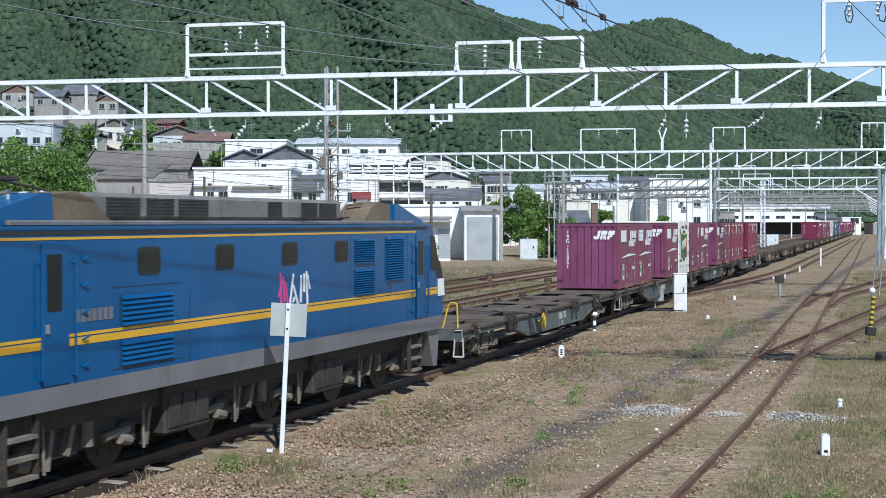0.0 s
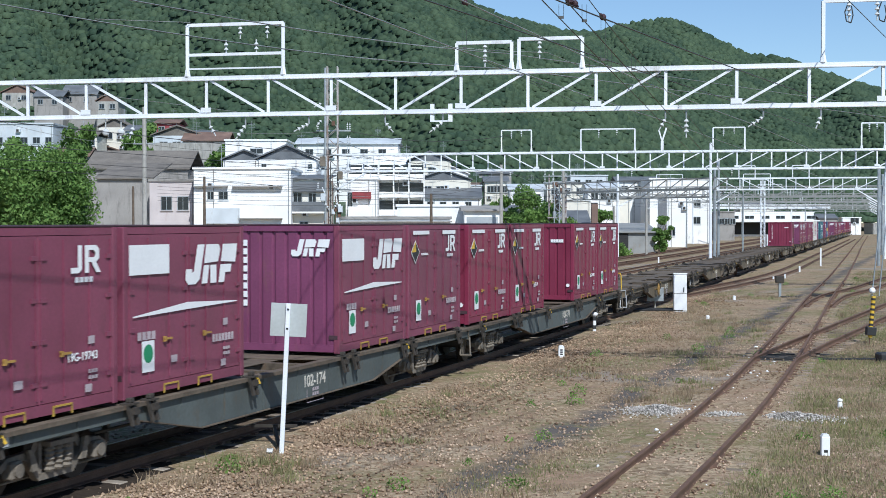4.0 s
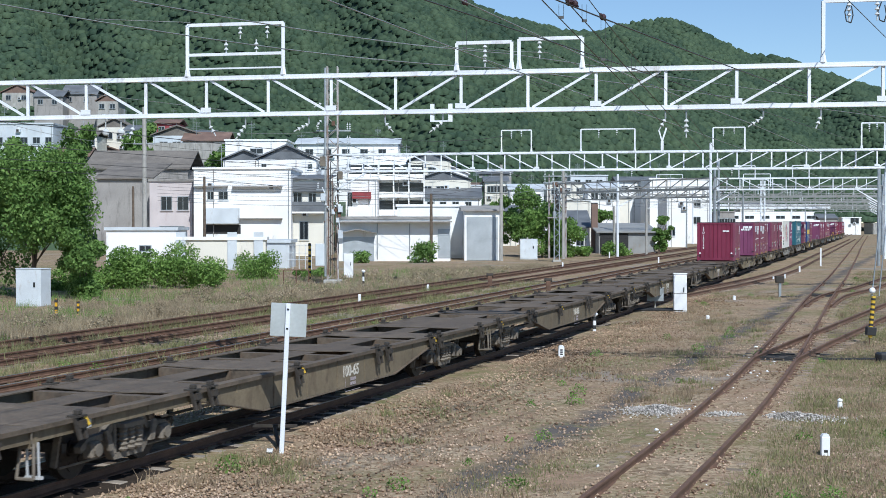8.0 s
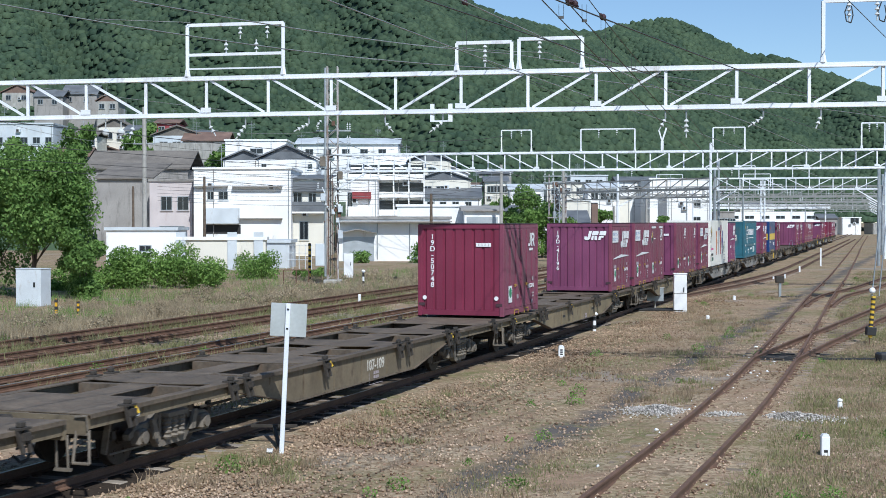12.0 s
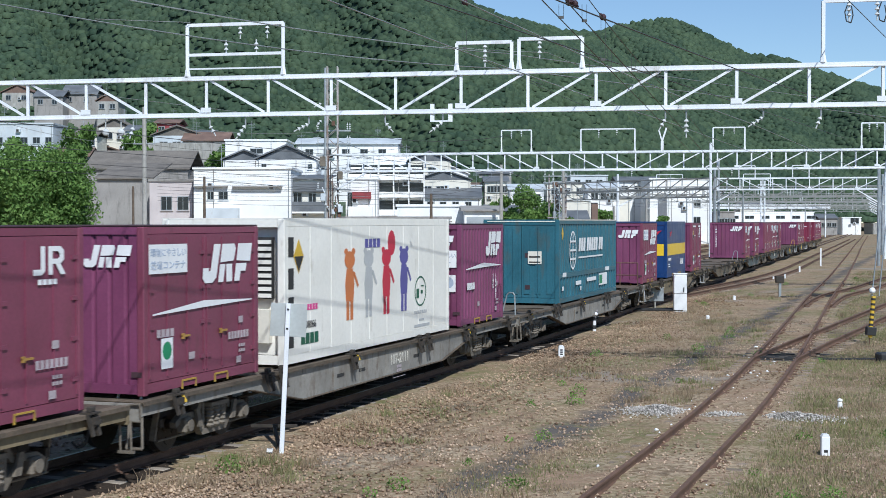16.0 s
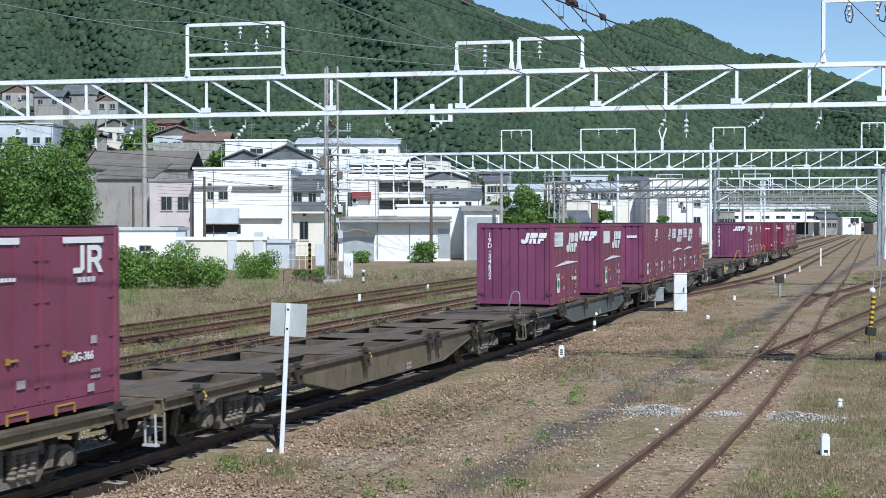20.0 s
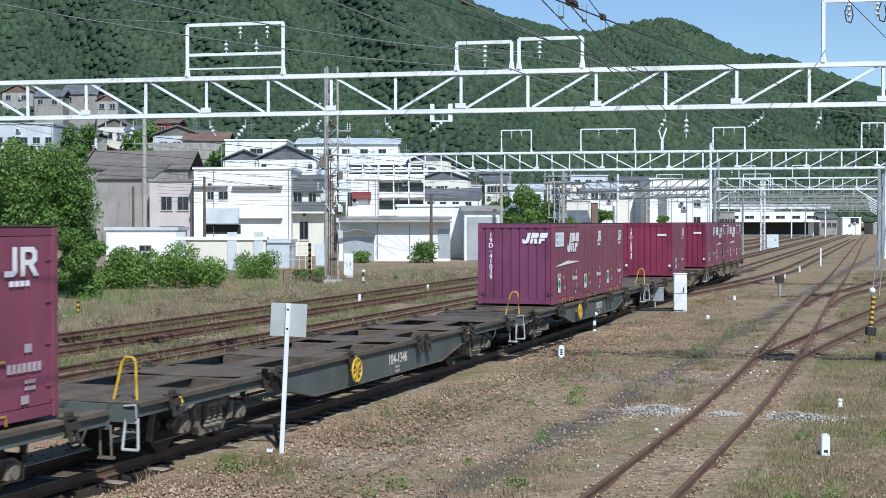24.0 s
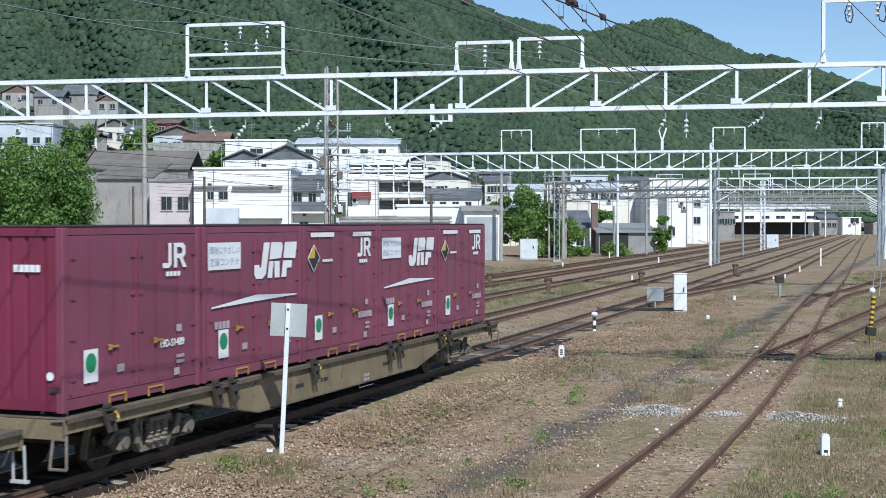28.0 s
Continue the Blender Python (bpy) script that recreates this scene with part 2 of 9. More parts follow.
def ground_material():
    m = bpy.data.materials.new("yard_ground")
    m.use_nodes = True
    N, K = m.node_tree.nodes, m.node_tree.links
    b = N["Principled BSDF"]
    tc = N.new("ShaderNodeTexCoord")
    def nz(scale, detail=6, rough=0.6):
        n = N.new("ShaderNodeTexNoise")
        n.inputs["Scale"].default_value, n.inputs["Detail"].default_value, n.inputs["Roughness"].default_value = scale, detail, rough
        K.new(tc.outputs["Object"], n.inputs["Vector"])
        return n.outputs["Fac"]
    def ramp(src, lo, hi):
        r = N.new("ShaderNodeMapRange")
        r.inputs["From Min"].default_value, r.inputs["From Max"].default_value = lo, hi
        K.new(src, r.inputs["Value"])
        return r.outputs["Result"]
    def mix(f, a, c):
        n = N.new("ShaderNodeMix")
        n.data_type = "RGBA"
        K.new(f, n.inputs[0])
        for s, i in ((a, 6), (c, 7)):
            if isinstance(s, tuple):
                n.inputs[i].default_value = (*s, 1)
            else:
                K.new(s, n.inputs[i])
        return n.outputs[2]
    def calc0(a, c):
        n = N.new("ShaderNodeMath")
        n.operation = "MULTIPLY"
        K.new(a, n.inputs[0]); K.new(c, n.inputs[1])
        return n.outputs[0]
    vor = N.new("ShaderNodeTexVoronoi")
    vor.inputs["Scale"].default_value = 14
    K.new(tc.outputs["Object"], vor.inputs["Vector"])
    vv = N.new("ShaderNodeSeparateColor")
    K.new(vor.outputs["Color"], vv.inputs["Color"])
    stones = mix(vv.outputs["Red"], (0.135, 0.090, 0.055), (0.415, 0.325, 0.22))
    dirt = mix(ramp(nz(0.35), 0.40, 0.75), stones, (0.245, 0.17, 0.10))
    fine = mix(ramp(nz(7, 9, 0.8), 0.48, 0.66), dirt, (0.415, 0.342, 0.24))
    rosy = mix(ramp(nz(0.55, 7, 0.7), 0.50, 0.64), fine, (0.30, 0.205, 0.140))
    dark = mix(ramp(nz(1.3, 9, 0.8), 0.53, 0.66), rosy, (0.125, 0.088, 0.058))
    grey = mix(ramp(nz(0.16, 5), 0.56, 0.68), dark, (0.28, 0.25, 0.215))
    weeds = mix(calc0(ramp(nz(0.22, 7, 0.7), 0.46, 0.62), ramp(nz(3.0, 6, 0.8), 0.40, 0.58)), grey, (0.15, 0.15, 0.065))
    sep = N.new("ShaderNodeSeparateXYZ")
    K.new(tc.outputs["Object"], sep.inputs["Vector"])
    def calc(op, a, c):
        n = N.new("ShaderNodeMath")
        n.operation = op
        for s, i in ((a, 0), (c, 1)):
            if isinstance(s, (int, float)):
                n.inputs[i].default_value = s
            else:
                K.new(s, n.inputs[i])
        return n.outputs[0]
    # cinder path trodden between the running line and the siding
    across = calc("SUBTRACT", calc("MULTIPLY", calc("SUBTRACT", sep.outputs["X"], 0.57), 0.945), calc("MULTIPLY", calc("SUBTRACT", sep.outputs["Y"], 21.4), 0.326))
    wander = calc("MULTIPLY", calc("SUBTRACT", nz(0.5, 3), 0.5), 1.6)
    width = calc("ABSOLUTE", calc("ADD", across, wander), 0.0)
    inside = N.new("ShaderNodeMapRange")
    inside.inputs["From Min"].default_value, inside.inputs["From Max"].default_value = 0.55, 0.15
    K.new(width, inside.inputs["Value"])
    path = mix(calc("MULTIPLY", inside.outputs["Result"], ramp(nz(1.1, 6, 0.7), 0.34, 0.50)), weeds, (0.115, 0.102, 0.092))
    K.new(path, b.inputs["Base Color"])
    b.inputs["Roughness"].default_value = 0.95
    b.inputs["Specular IOR Level"].default_value = 0.1
    bp = N.new("ShaderNodeBump")
    bp.inputs["Strength"].default_value, bp.inputs["Distance"].default_value = 0.6, 0.025
    K.new(vor.outputs["Distance"], bp.inputs["Height"])
    K.new(bp.outputs["Normal"], b.inputs["Normal"])
    return m


M_GROUND = ground_material()


# ---- mesh helpers ----
def box(bm, x0, x1, y0, y1, z0, z1, bevel=0.0):
    """An axis-aligned box added to bm, its edges rounded by bevel."""
    r = bmesh.ops.create_cube(bm, size=1.0, matrix=Matrix.Translation(((x0 + x1) / 2, (y0 + y1) / 2, (z0 + z1) / 2)) @ Matrix.Diagonal((abs(x1 - x0), abs(y1 - y0), abs(z1 - z0), 1)))
    if bevel:
        es = list({e for v in r["verts"] for e in v.link_edges})
        bmesh.ops.bevel(bm, geom=es, offset=bevel, segments=1, affect="EDGES")
    return bm


def bar(bm, a, b, w, h=None, sides=0):
    """A straight bar from a to b: w by h in section, or round with that many sides."""
    a, b = Vector(a), Vector(b)
    d = b - a
    if d.length < 1e-6:
        return bm
    h = h or w
    zax = d.normalized()
    up = Vector((0, 0, 1)) if abs(zax.z) < 0.95 else Vector((0, 1, 0))
    xax = up.cross(zax).normalized()
    yax = zax.cross(xax)
    m = Matrix((xax, yax, zax)).transposed().to_4x4()
    m.translation = (a + b) / 2
    if sides:
        bmesh.ops.create_cone(bm, cap_ends=True, segments=sides, radius1=w / 2, radius2=h / 2, depth=d.length, matrix=m)
    else:
        bmesh.ops.create_cube(bm, size=1.0, matrix=m @ Matrix.Diagonal((w, h, d.length, 1)))
    return bm


def prism(bm, outline, axis, lo, hi):
    """A flat outline pushed along an axis: 'x' takes (y, z), 'y' takes (x, z), 'z' takes (x, y)."""
    put = {"x": lambda p, d: (d, p[0], p[1]), "y": lambda p, d: (p[0], d, p[1]), "z": lambda p, d: (p[0], p[1], d)}[axis]
    a = [bm.verts.new(put(p, lo)) for p in outline]
    c = [bm.verts.new(put(p, hi)) for p in outline]
    n = len(outline)
    fs = [bm.faces.new(a), bm.faces.new(c)]
    for i in range(n):
        fs.append(bm.faces.new((a[i], a[(i + 1) % n], c[(i + 1) % n], c[i])))
    bmesh.ops.recalc_face_normals(bm, faces=fs)
    return bm


def mesh_of(bm, name, material):
    me = bpy.data.meshes.new(name)
    bm.to_mesh(me)
    bm.free()
    for m in (material if isinstance(material, (list, tuple)) else [material]):
        me.materials.append(m)
    return me


def part(name, bm, material, parent=None, label="", m=None):
    """One mesh object, under a thing or a part."""
    ob = new(name, mesh_of(bm, name, material) if isinstance(bm, bmesh.types.BMesh) else bm)
    if parent is not None:
        ob.parent = parent
    if m is not None:
        ob.matrix_basis = m
    if label:
        tagged(ob, label)
    return ob


def thing(name, m, label, category, group="", kind=""):
    ob = new(name)
    ob.empty_display_size = 0.3
    ob.matrix_basis = m
    return tagged(ob, label, category, group, kind)


def solid(name, bm, material, label, category, group="", kind="", m=None):
    ob = part(name, bm, material, None, "", m)
    return tagged(ob, label, category, group, kind)


def raw(name, verts, faces, material, smooth=False):
    me = bpy.data.meshes.new(name)
    me.from_pydata(verts, [], faces)
    me.materials.append(material)
    if smooth:
        me.polygons.foreach_set("use_smooth", [True] * len(me.polygons))
    return me


def quick_mesh(name, V, F, material):
    me = bpy.data.meshes.new(name)
    V = np.asarray(V, dtype=np.float32); F = np.asarray(F, dtype=np.int32)
    me.vertices.add(len(V)); me.vertices.foreach_set("co", V.ravel())
    me.loops.add(F.size); me.loops.foreach_set("vertex_index", F.ravel())
    me.polygons.add(len(F)); me.polygons.foreach_set("loop_start", np.arange(0, F.size, F.shape[1], dtype=np.int32))
    me.update(); me.validate()
    me.materials.append(material)
    return me


MESHES = {}


def cached(key, build, material):
    if key not in MESHES:
        bm = bmesh.new()
        build(bm)
        MESHES[key] = mesh_of(bm, key.split("/")[0], material)
    return MESHES[key]


def bm_box(x0, x1, y0, y1, z0, z1, bevel=0.0):
    return box(bmesh.new(), x0, x1, y0, y1, z0, z1, bevel)


# ---- the lines of the tracks ----
def heading(s):
    """Compass of the running line, from +Y towards +X, s metres past its start."""
    q = min(s, 62.7)
    return 0.348 - 0.001439 * q + (1.147e-5 * q * q if q > 0 else 0.0)


STEP = 0.5
LINE = {0: (-6.818, 17.85)}
for i in range(0, 1400):
    a = heading((i + 0.5) * STEP)
    LINE[i + 1] = (LINE[i][0] + math.sin(a) * STEP, LINE[i][1] + math.cos(a) * STEP)
for i in range(0, -900, -1):
    a = heading((i - 0.5) * STEP)
    LINE[i - 1] = (LINE[i][0] - math.sin(a) * STEP, LINE[i][1] - math.cos(a) * STEP)


def on_line(s, lat=0.0, z=0.0):
    """The place s metres along the running line, lat metres to its left."""
    i = math.floor(s / STEP)
    f = s / STEP - i
    a, (x0, y0), (x1, y1) = heading(s), LINE[i], LINE[i + 1]
    return Vector((x0 + (x1 - x0) * f - math.cos(a) * lat, y0 + (y1 - y0) * f + math.sin(a) * lat, z))


def line_pose(s, lat=0.0, z=0.0):
    """On the line with +Y along it, away from the camera, and +X towards the near side."""
    return Matrix.Translation(on_line(s, lat, z)) @ Matrix.Rotation(-heading(s), 4, "Z")
# ---- tracks ----
RAIL_SECTION = [(-0.064, -0.153), (0.064, -0.153), (0.064, -0.135), (0.012, -0.118), (0.012, -0.045), (0.034, -0.035), (0.034, -0.002), (-0.034, -0.002), (-0.034, -0.035), (-0.012, -0.045), (-0.012, -0.118), (-0.064, -0.135)]


def sweep(path, section, material, name):
    """A section (across, up) carried along a path of (place, heading)."""
    verts, faces, n = [], [], len(section)
    for p, a in path:
        c, s = math.cos(a), math.sin(a)
        verts += [(p[0] + u * c, p[1] - u * s, p[2] + w) for u, w in section]
    for k in range(len(path) - 1):
        for i in range(n):
            j = (i + 1) % n
            faces.append((k * n + i, k * n + j, (k + 1) * n + j, (k + 1) * n + i))
    faces += [tuple(range(n)), tuple(range((len(path) - 1) * n, len(path) * n))]
    me = raw(name, verts, faces, material)
    return me


def path_between(pts, step=3.0):
    """A smooth run of (place, heading) through plan points."""
    out, n = [], len(pts)
    for i in range(n - 1):
        p0, p1, p2, p3 = (Vector((*pts[max(0, min(n - 1, k))][:2], 0)) for k in (i - 1, i, i + 1, i + 2))
        m = max(1, int((p2 - p1).length / step))
        for j in range(m + (1 if i == n - 2 else 0)):
            t = j / m
            out.append(0.5 * ((2 * p1) + (p2 - p0) * t + (2 * p0 - 5 * p1 + 4 * p2 - p3) * t * t + (3 * p1 - p0 - 3 * p2 + p3) * t ** 3))
    res = []
    for i, p in enumerate(out):
        d = out[min(i + 1, len(out) - 1)] - out[max(i - 1, 0)]
        res.append((p, math.atan2(d.x, d.y)))
    return res


SIDING = path_between([(0.3, 12.60), (2.45, 18.88), (5.33, 27.09), (8.9, 38.22), (13.4, 53.03), (18.7, 70.56), (27.4, 98.70), (45.2, 157.50), (70.5, 241.50), (112, 378.00)])


# ---- ground ----
def run_x(y, memo={}):
    if y not in memo:
        memo[y] = []
        for lat in (0.0, 3.8, 8.0, 12.4):
            lo, hi = -40.0, 160.0
            for _ in range(18):
                mid = (lo + hi) / 2
                lo, hi = (mid, hi) if on_line(mid, lat).y < y else (lo, mid)
            memo[y].append(on_line(lo, lat).x)
    return memo[y]


def ground():
    xs = sorted(set([-4000, -2000, -1000, -500, -250, -120, -80] + [k * 0.5 for k in range(-120, 121)] + [75, 90, 140, 200, 300, 500, 1000, 2000, 4000]))
    ys = sorted(set([-3000, -1000, -300, -100, -30, 0, 6] + [10 + k * 0.5 for k in range(0, 120)] + list(range(70, 150, 1)) + list(range(150, 420, 10)) + [500, 700, 1000, 2000, 4000]))
    sy, sx = [q.y for q, a in SIDING], [q.x for q, a in SIDING]
    def h(x, y):
        n = noise.noise((x * 0.35, y * 0.35, 0)) * 0.03 + noise.noise((x * 0.08, y * 0.08, 3)) * 0.04 + noise.noise((x * 1.3, y * 1.3, 5)) * 0.02
        d = abs(x - float(np.interp(y, sy, sx)))
        up = 0.075 * max(0.0, 1 - max(0.0, d - 0.7) / 0.8)
        for lx in run_x(y):
            up = max(up, 0.045 * max(0.0, 1 - max(0.0, abs(x - lx) - 1.5) / 0.8))
        return -0.215 + (n + up if 8 < y < 150 and abs(x) < 61 else 0)
    verts = [(x, y, h(x, y)) for y in ys for x in xs]
    n = len(xs)
    faces = [(j * n + i, j * n + i + 1, (j + 1) * n + i + 1, (j + 1) * n + i) for j in range(len(ys) - 1) for i in range(n - 1)]
    ob = new("ground", raw("ground", verts, faces, M_GROUND, True))
    return tagged(ob, "dry brown gravelly rail yard ground with weeds", "ground", "", "structure")


ground()


SLEEPER_MESH = {}


def railway(name, path, label, sleeper_mat, near, worn, shoulder=True):
    tr = thing(name, Matrix(), label, "railway track", "", "structure")
    for side in (-0.5665, 0.5665):
        rail_path = [((p[0] + side * math.cos(a), p[1] - side * math.sin(a), -0.002), a) for p, a in path]
        rl = part("rail", sweep(rail_path, RAIL_SECTION, M_RUST, "rail"), None, tr)
        head_path = [((p[0] + side * math.cos(a), p[1] - side * math.sin(a), 0.0), a) for p, a in path]
        part("rail_head", sweep(head_path, [(-0.03, -0.004), (0.03, -0.004), (0.026, 0.0), (-0.026, 0.0)], worn, "rail_head"), None, rl)
    if sleeper_mat.name not in SLEEPER_MESH:
        bm = bmesh.new()
        box(bm, -1.05, 1.05, -0.11, 0.11, -0.14, 0, 0.015)
        SLEEPER_MESH[sleeper_mat.name] = mesh_of(bm, "sleeper", sleeper_mat)
        bm = bmesh.new()
        for sx in (-0.67, -0.47, 0.47, 0.67):
            box(bm, sx - 0.05, sx + 0.05, -0.07, 0.07, -0.002, 0.03)
        SLEEPER_MESH[sleeper_mat.name + "f"] = mesh_of(bm, "rail_fastening", M_RUST)
    rng = random.Random(len(path))
    top = -0.163 if worn is M_RAILTOP else -0.150
    dist, nxt, count = 0.0, 0.0, 0
    for i in range(len(path) - 1):
        p, a = path[i]
        q = path[i + 1][0]
        seg = (q - p).length
        while nxt < dist + seg:
            pos = p.lerp(q, (nxt - dist) / seg)
            nxt += 0.62 + rng.uniform(-0.03, 0.03)
            if near[0] <= pos.y <= near[1]:
                m = Matrix.Translation((pos.x, pos.y, top + rng.uniform(-0.025, 0.004))) @ Matrix.Rotation(-a + rng.uniform(-0.02, 0.02), 4, "Z")
                sl = part("sleeper", SLEEPER_MESH[sleeper_mat.name], None, tr, "", m)
                part("rail_fastening", SLEEPER_MESH[sleeper_mat.name + "f"], None, sl)
                count += 1
        dist += seg
    return tr


def line_path(lat0, lat1, s0, s1, step=3.0):
    n = max(2, int((s1 - s0) / step))
    out = []
    for i in range(n + 1):
        s = s0 + (s1 - s0) * i / n
        f = min(1.0, max(0.0, s / 157.0))
        out.append((on_line(s, lat0 + (lat1 - lat0) * f), heading(s)))
    return out


railway("track_running", line_path(0, 0, -40, 420), "running line with rusty rails on concrete sleepers", M_SLEEPER_C, (20, 110), M_RAILTOP)
railway("track_second", line_path(3.8, 3.8, -10, 420), "rusty rails of the second line", M_SLEEPER, (25, 100), M_RAILTOP)
railway("track_third", line_path(8.0, 7.8, -10, 420), "rusty rails of the third line", M_SLEEPER, (28, 110), M_RAILTOP)
railway("track_fourth", line_path(11.6, 11.6, -5, 420), "rusty rails of a weedy siding by the bank", M_SLEEPER, (30, 110), M_RUST)
railway("track_fifth", line_path(13.9, 15.5, 8, 420), "rusty rails of the line beside the houses", M_SLEEPER, (30, 110), M_RUST)
railway("track_siding", SIDING, "rust-brown siding rails half sunk in gravel and weeds", M_SLEEPER, (12, 90), M_RUST)
BRANCH = path_between([(8.9, 38.22), (11.0, 43.05), (13.6, 48.72), (17.2, 56.70), (22.0, 67.20), (32, 88.20), (48, 117.60), (80, 173.25)])
railway("track_branch", BRANCH, "rusty rails of a turnout branching from the siding", M_SLEEPER, (40, 90), M_RUST)
BRANCH2 = path_between([(16.6, 63.00), (19.4, 70.98), (23.6, 79.80), (29.0, 92.40), (42.0, 121.80), (70, 189.00)])
railway("track_far_branch", BRANCH2, "rusty rails of a second turnout", M_SLEEPER, (62, 90), M_RUST)
LOOP = path_between([tuple(on_line(46, 0)[:2]), tuple(on_line(58, -0.7)[:2]), tuple(on_line(72, -2.2)[:2]), tuple(on_line(92, -3.4)[:2]), tuple(on_line(130, -3.6)[:2]), tuple(on_line(300, -3.6)[:2])])
railway("track_loop", LOOP, "rusty rails of a loop leaving the running line", M_SLEEPER, (60, 110), M_RUST)


def track_bed(name, lats, material, label):
    """Strips of ballast under the busy line, each a run of (across, height)."""
    rows, n = [], len(lats)
    for i in range(0, 131):
        s = -14 + i
        rows += [tuple(on_line(s, lat, z + 0.012 * noise.noise((s * 0.9, lat * 2.0, 1.0)))) for lat, z in lats]
    faces = [(r * n + c, r * n + c + 1, (r + 1) * n + c + 1, (r + 1) * n + c) for r in range(130) for c in range(n - 1)]
    tagged(new(name, raw(name, rows, faces, material, True)), label, "track bed", "", "structure")


track_bed("track_bed", ((-0.52, -0.172), (0.0, -0.168), (0.52, -0.172)), M_TRACKBED, "dusty ballast between the rails of the running line")
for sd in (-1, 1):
    track_bed("track_bed_edge", ((sd * 0.52, -0.172), (sd * 0.8, -0.172), (sd * 1.12, -0.180), (sd * 1.34, -0.225)), M_BLACK_BALLAST, "black ballast beside the running rail")
# ---- gantries, masts and wires ----
def gantry(a, b, zb, depth, pitch, first, flip, planes, label, legs=(), steel=None):
    """Lattice beam from plan point a to b, with its lower chord at zb; flip: the bay at which the diagonals turn; legs: plan places of lattice legs."""
    ob = thing("catenary_gantry", Matrix(), label, "gantry", "gantries over the yard")
    steel = steel or M_WHITE_STEEL
    A, B = Vector((*a, 0)), Vector((*b, 0))
    along = (B - A).normalized()
    side = Vector((-along.y, along.x, 0))
    n = int((B - A).length / pitch)
    for k in range(planes):
        off = side * (0.6 * k)
        for z in (zb, zb + depth):
            bm = bmesh.new()
            bar(bm, A + off + Vector((0, 0, z)), B + off + Vector((0, 0, z)), 0.10, 0.10)
            bar(bm, A + off + Vector((0, 0, z - 0.062)), B + off + Vector((0, 0, z - 0.062)), 0.16, 0.012)
            part("chord", bm, steel, ob)
        for i in range(n + 1):
            p = A + along * (first + pitch * (i + 0.42 * k)) + off
            if (p - A - off).length > (B - A).length:
                break
            bm = bmesh.new()
            bar(bm, p + Vector((0, 0, zb + 0.052)), p + Vector((0, 0, zb + depth - 0.07)), 0.075, 0.075)
            part("post", bm, steel, ob)
            q = p + along * pitch
            if k:
                continue
            bm = bmesh.new()
            if i < flip:
                bar(bm, p + along * 0.12 + Vector((0, 0, zb + depth - 0.07)), q - along * 0.12 + Vector((0, 0, zb + 0.055)), 0.07, 0.06)
            else:
                bar(bm, p + along * 0.12 + Vector((0, 0, zb + 0.055)), q - along * 0.12 + Vector((0, 0, zb + depth - 0.07)), 0.07, 0.06)
            part("diagonal", bm, steel, ob)
            if i % 2 == 0:
                bm = bmesh.new()
                box(bm, -0.14, 0.14, -0.008, 0.008, -0.065, 0.065)
                part("gusset", bm, steel, ob, "", Matrix.Translation(p + Vector((0, 0, zb + 0.12)) - side * 0.06) @ Matrix.Rotation(math.atan2(along.y, along.x), 4, "Z"))
    for x, y, h, w in legs:
        lattice_leg(ob, x, y, h, w)
    return ob


def lattice_leg(parent, x, y, h, w, material=None):
    material = material or M_GALV
    leg = part("leg", lattice_bm(x, y, h, w), material, parent, "lattice steel leg on a concrete footing")
    bm = bmesh.new()
    box(bm, x - w * 0.8, x + w * 0.8, y - w * 0.8, y + w * 0.8, -0.45, -0.05, 0.03)
    part("footing", bm, M_CONCRETE, leg)


def lattice_bm(x, y, h, w):
    bm = bmesh.new()
    for sx in (-1, 1):
        for sy in (-1, 1):
            bar(bm, (x + sx * w / 2, y + sy * w / 2, -0.2), (x + sx * w / 2, y + sy * w / 2, h), 0.07, 0.07)
    z, k = 0.1, 1
    while z < h - w:
        for sy in (-1, 1):
            bar(bm, (x - k * w / 2, y + sy * w / 2, z), (x + k * w / 2, y + sy * w / 2, z + w), 0.045, 0.03)
            bar(bm, (x + sy * w / 2, y - k * w / 2, z), (x + sy * w / 2, y + k * w / 2, z + w), 0.045, 0.03)
        z += w
        k = -k
    return bm


def insulator(parent, x, y, z, n=3, hang=True, tilt=0.0, size=1.0):
    """A string of porcelain discs, hanging from or standing on its place."""
    s = -1 if hang else 1
    def build(bm):
        bar(bm, (0, 0, 0), (0, 0, s * (0.12 * n + 0.1)), 0.035, sides=6)
        for k in range(n):
            z0 = s * (0.08 + 0.12 * k)
            bar(bm, (0, 0, z0), (0, 0, z0 + 0.05), 0.125, 0.07, sides=10)
    part("insulator", cached(f"insulator/{n}/{hang}", build, M_PORCELAIN), None, parent, "white porcelain insulator", Matrix.Translation((x, y, z)) @ Matrix.Rotation(tilt, 4, "Y") @ Matrix.Diagonal((size, size, size, 1)))


def hoop(parent, p, q, z0, z1, bars_at=(), w=0.085):
    """A white goalpost standing on a gantry, from p to q in plan."""
    bm = bmesh.new()
    P, Q = Vector((*p, 0)), Vector((*q, 0))
    for v in (P, Q):
        bar(bm, v + Vector((0, 0, z0)), v + Vector((0, 0, z1)), w, w)
        bar(bm, v + Vector((0, 0, z0)), v + Vector((0, 0, z0 + 0.22)), w * 2.1, w * 1.2, sides=6)
    bar(bm, P + Vector((0, 0, z1)), Q + Vector((0, 0, z1)), w, w)
    for z, ww in bars_at:
        bar(bm, P + Vector((0, 0, z)), Q + Vector((0, 0, z)), ww, ww)
    return part("feeder_frame", bm, M_WHITE_STEEL, parent, "white goalpost frame for feeder wires")


G1A, G1B = Vector((-12.19, 39.26)), Vector((10.67, 34.36))


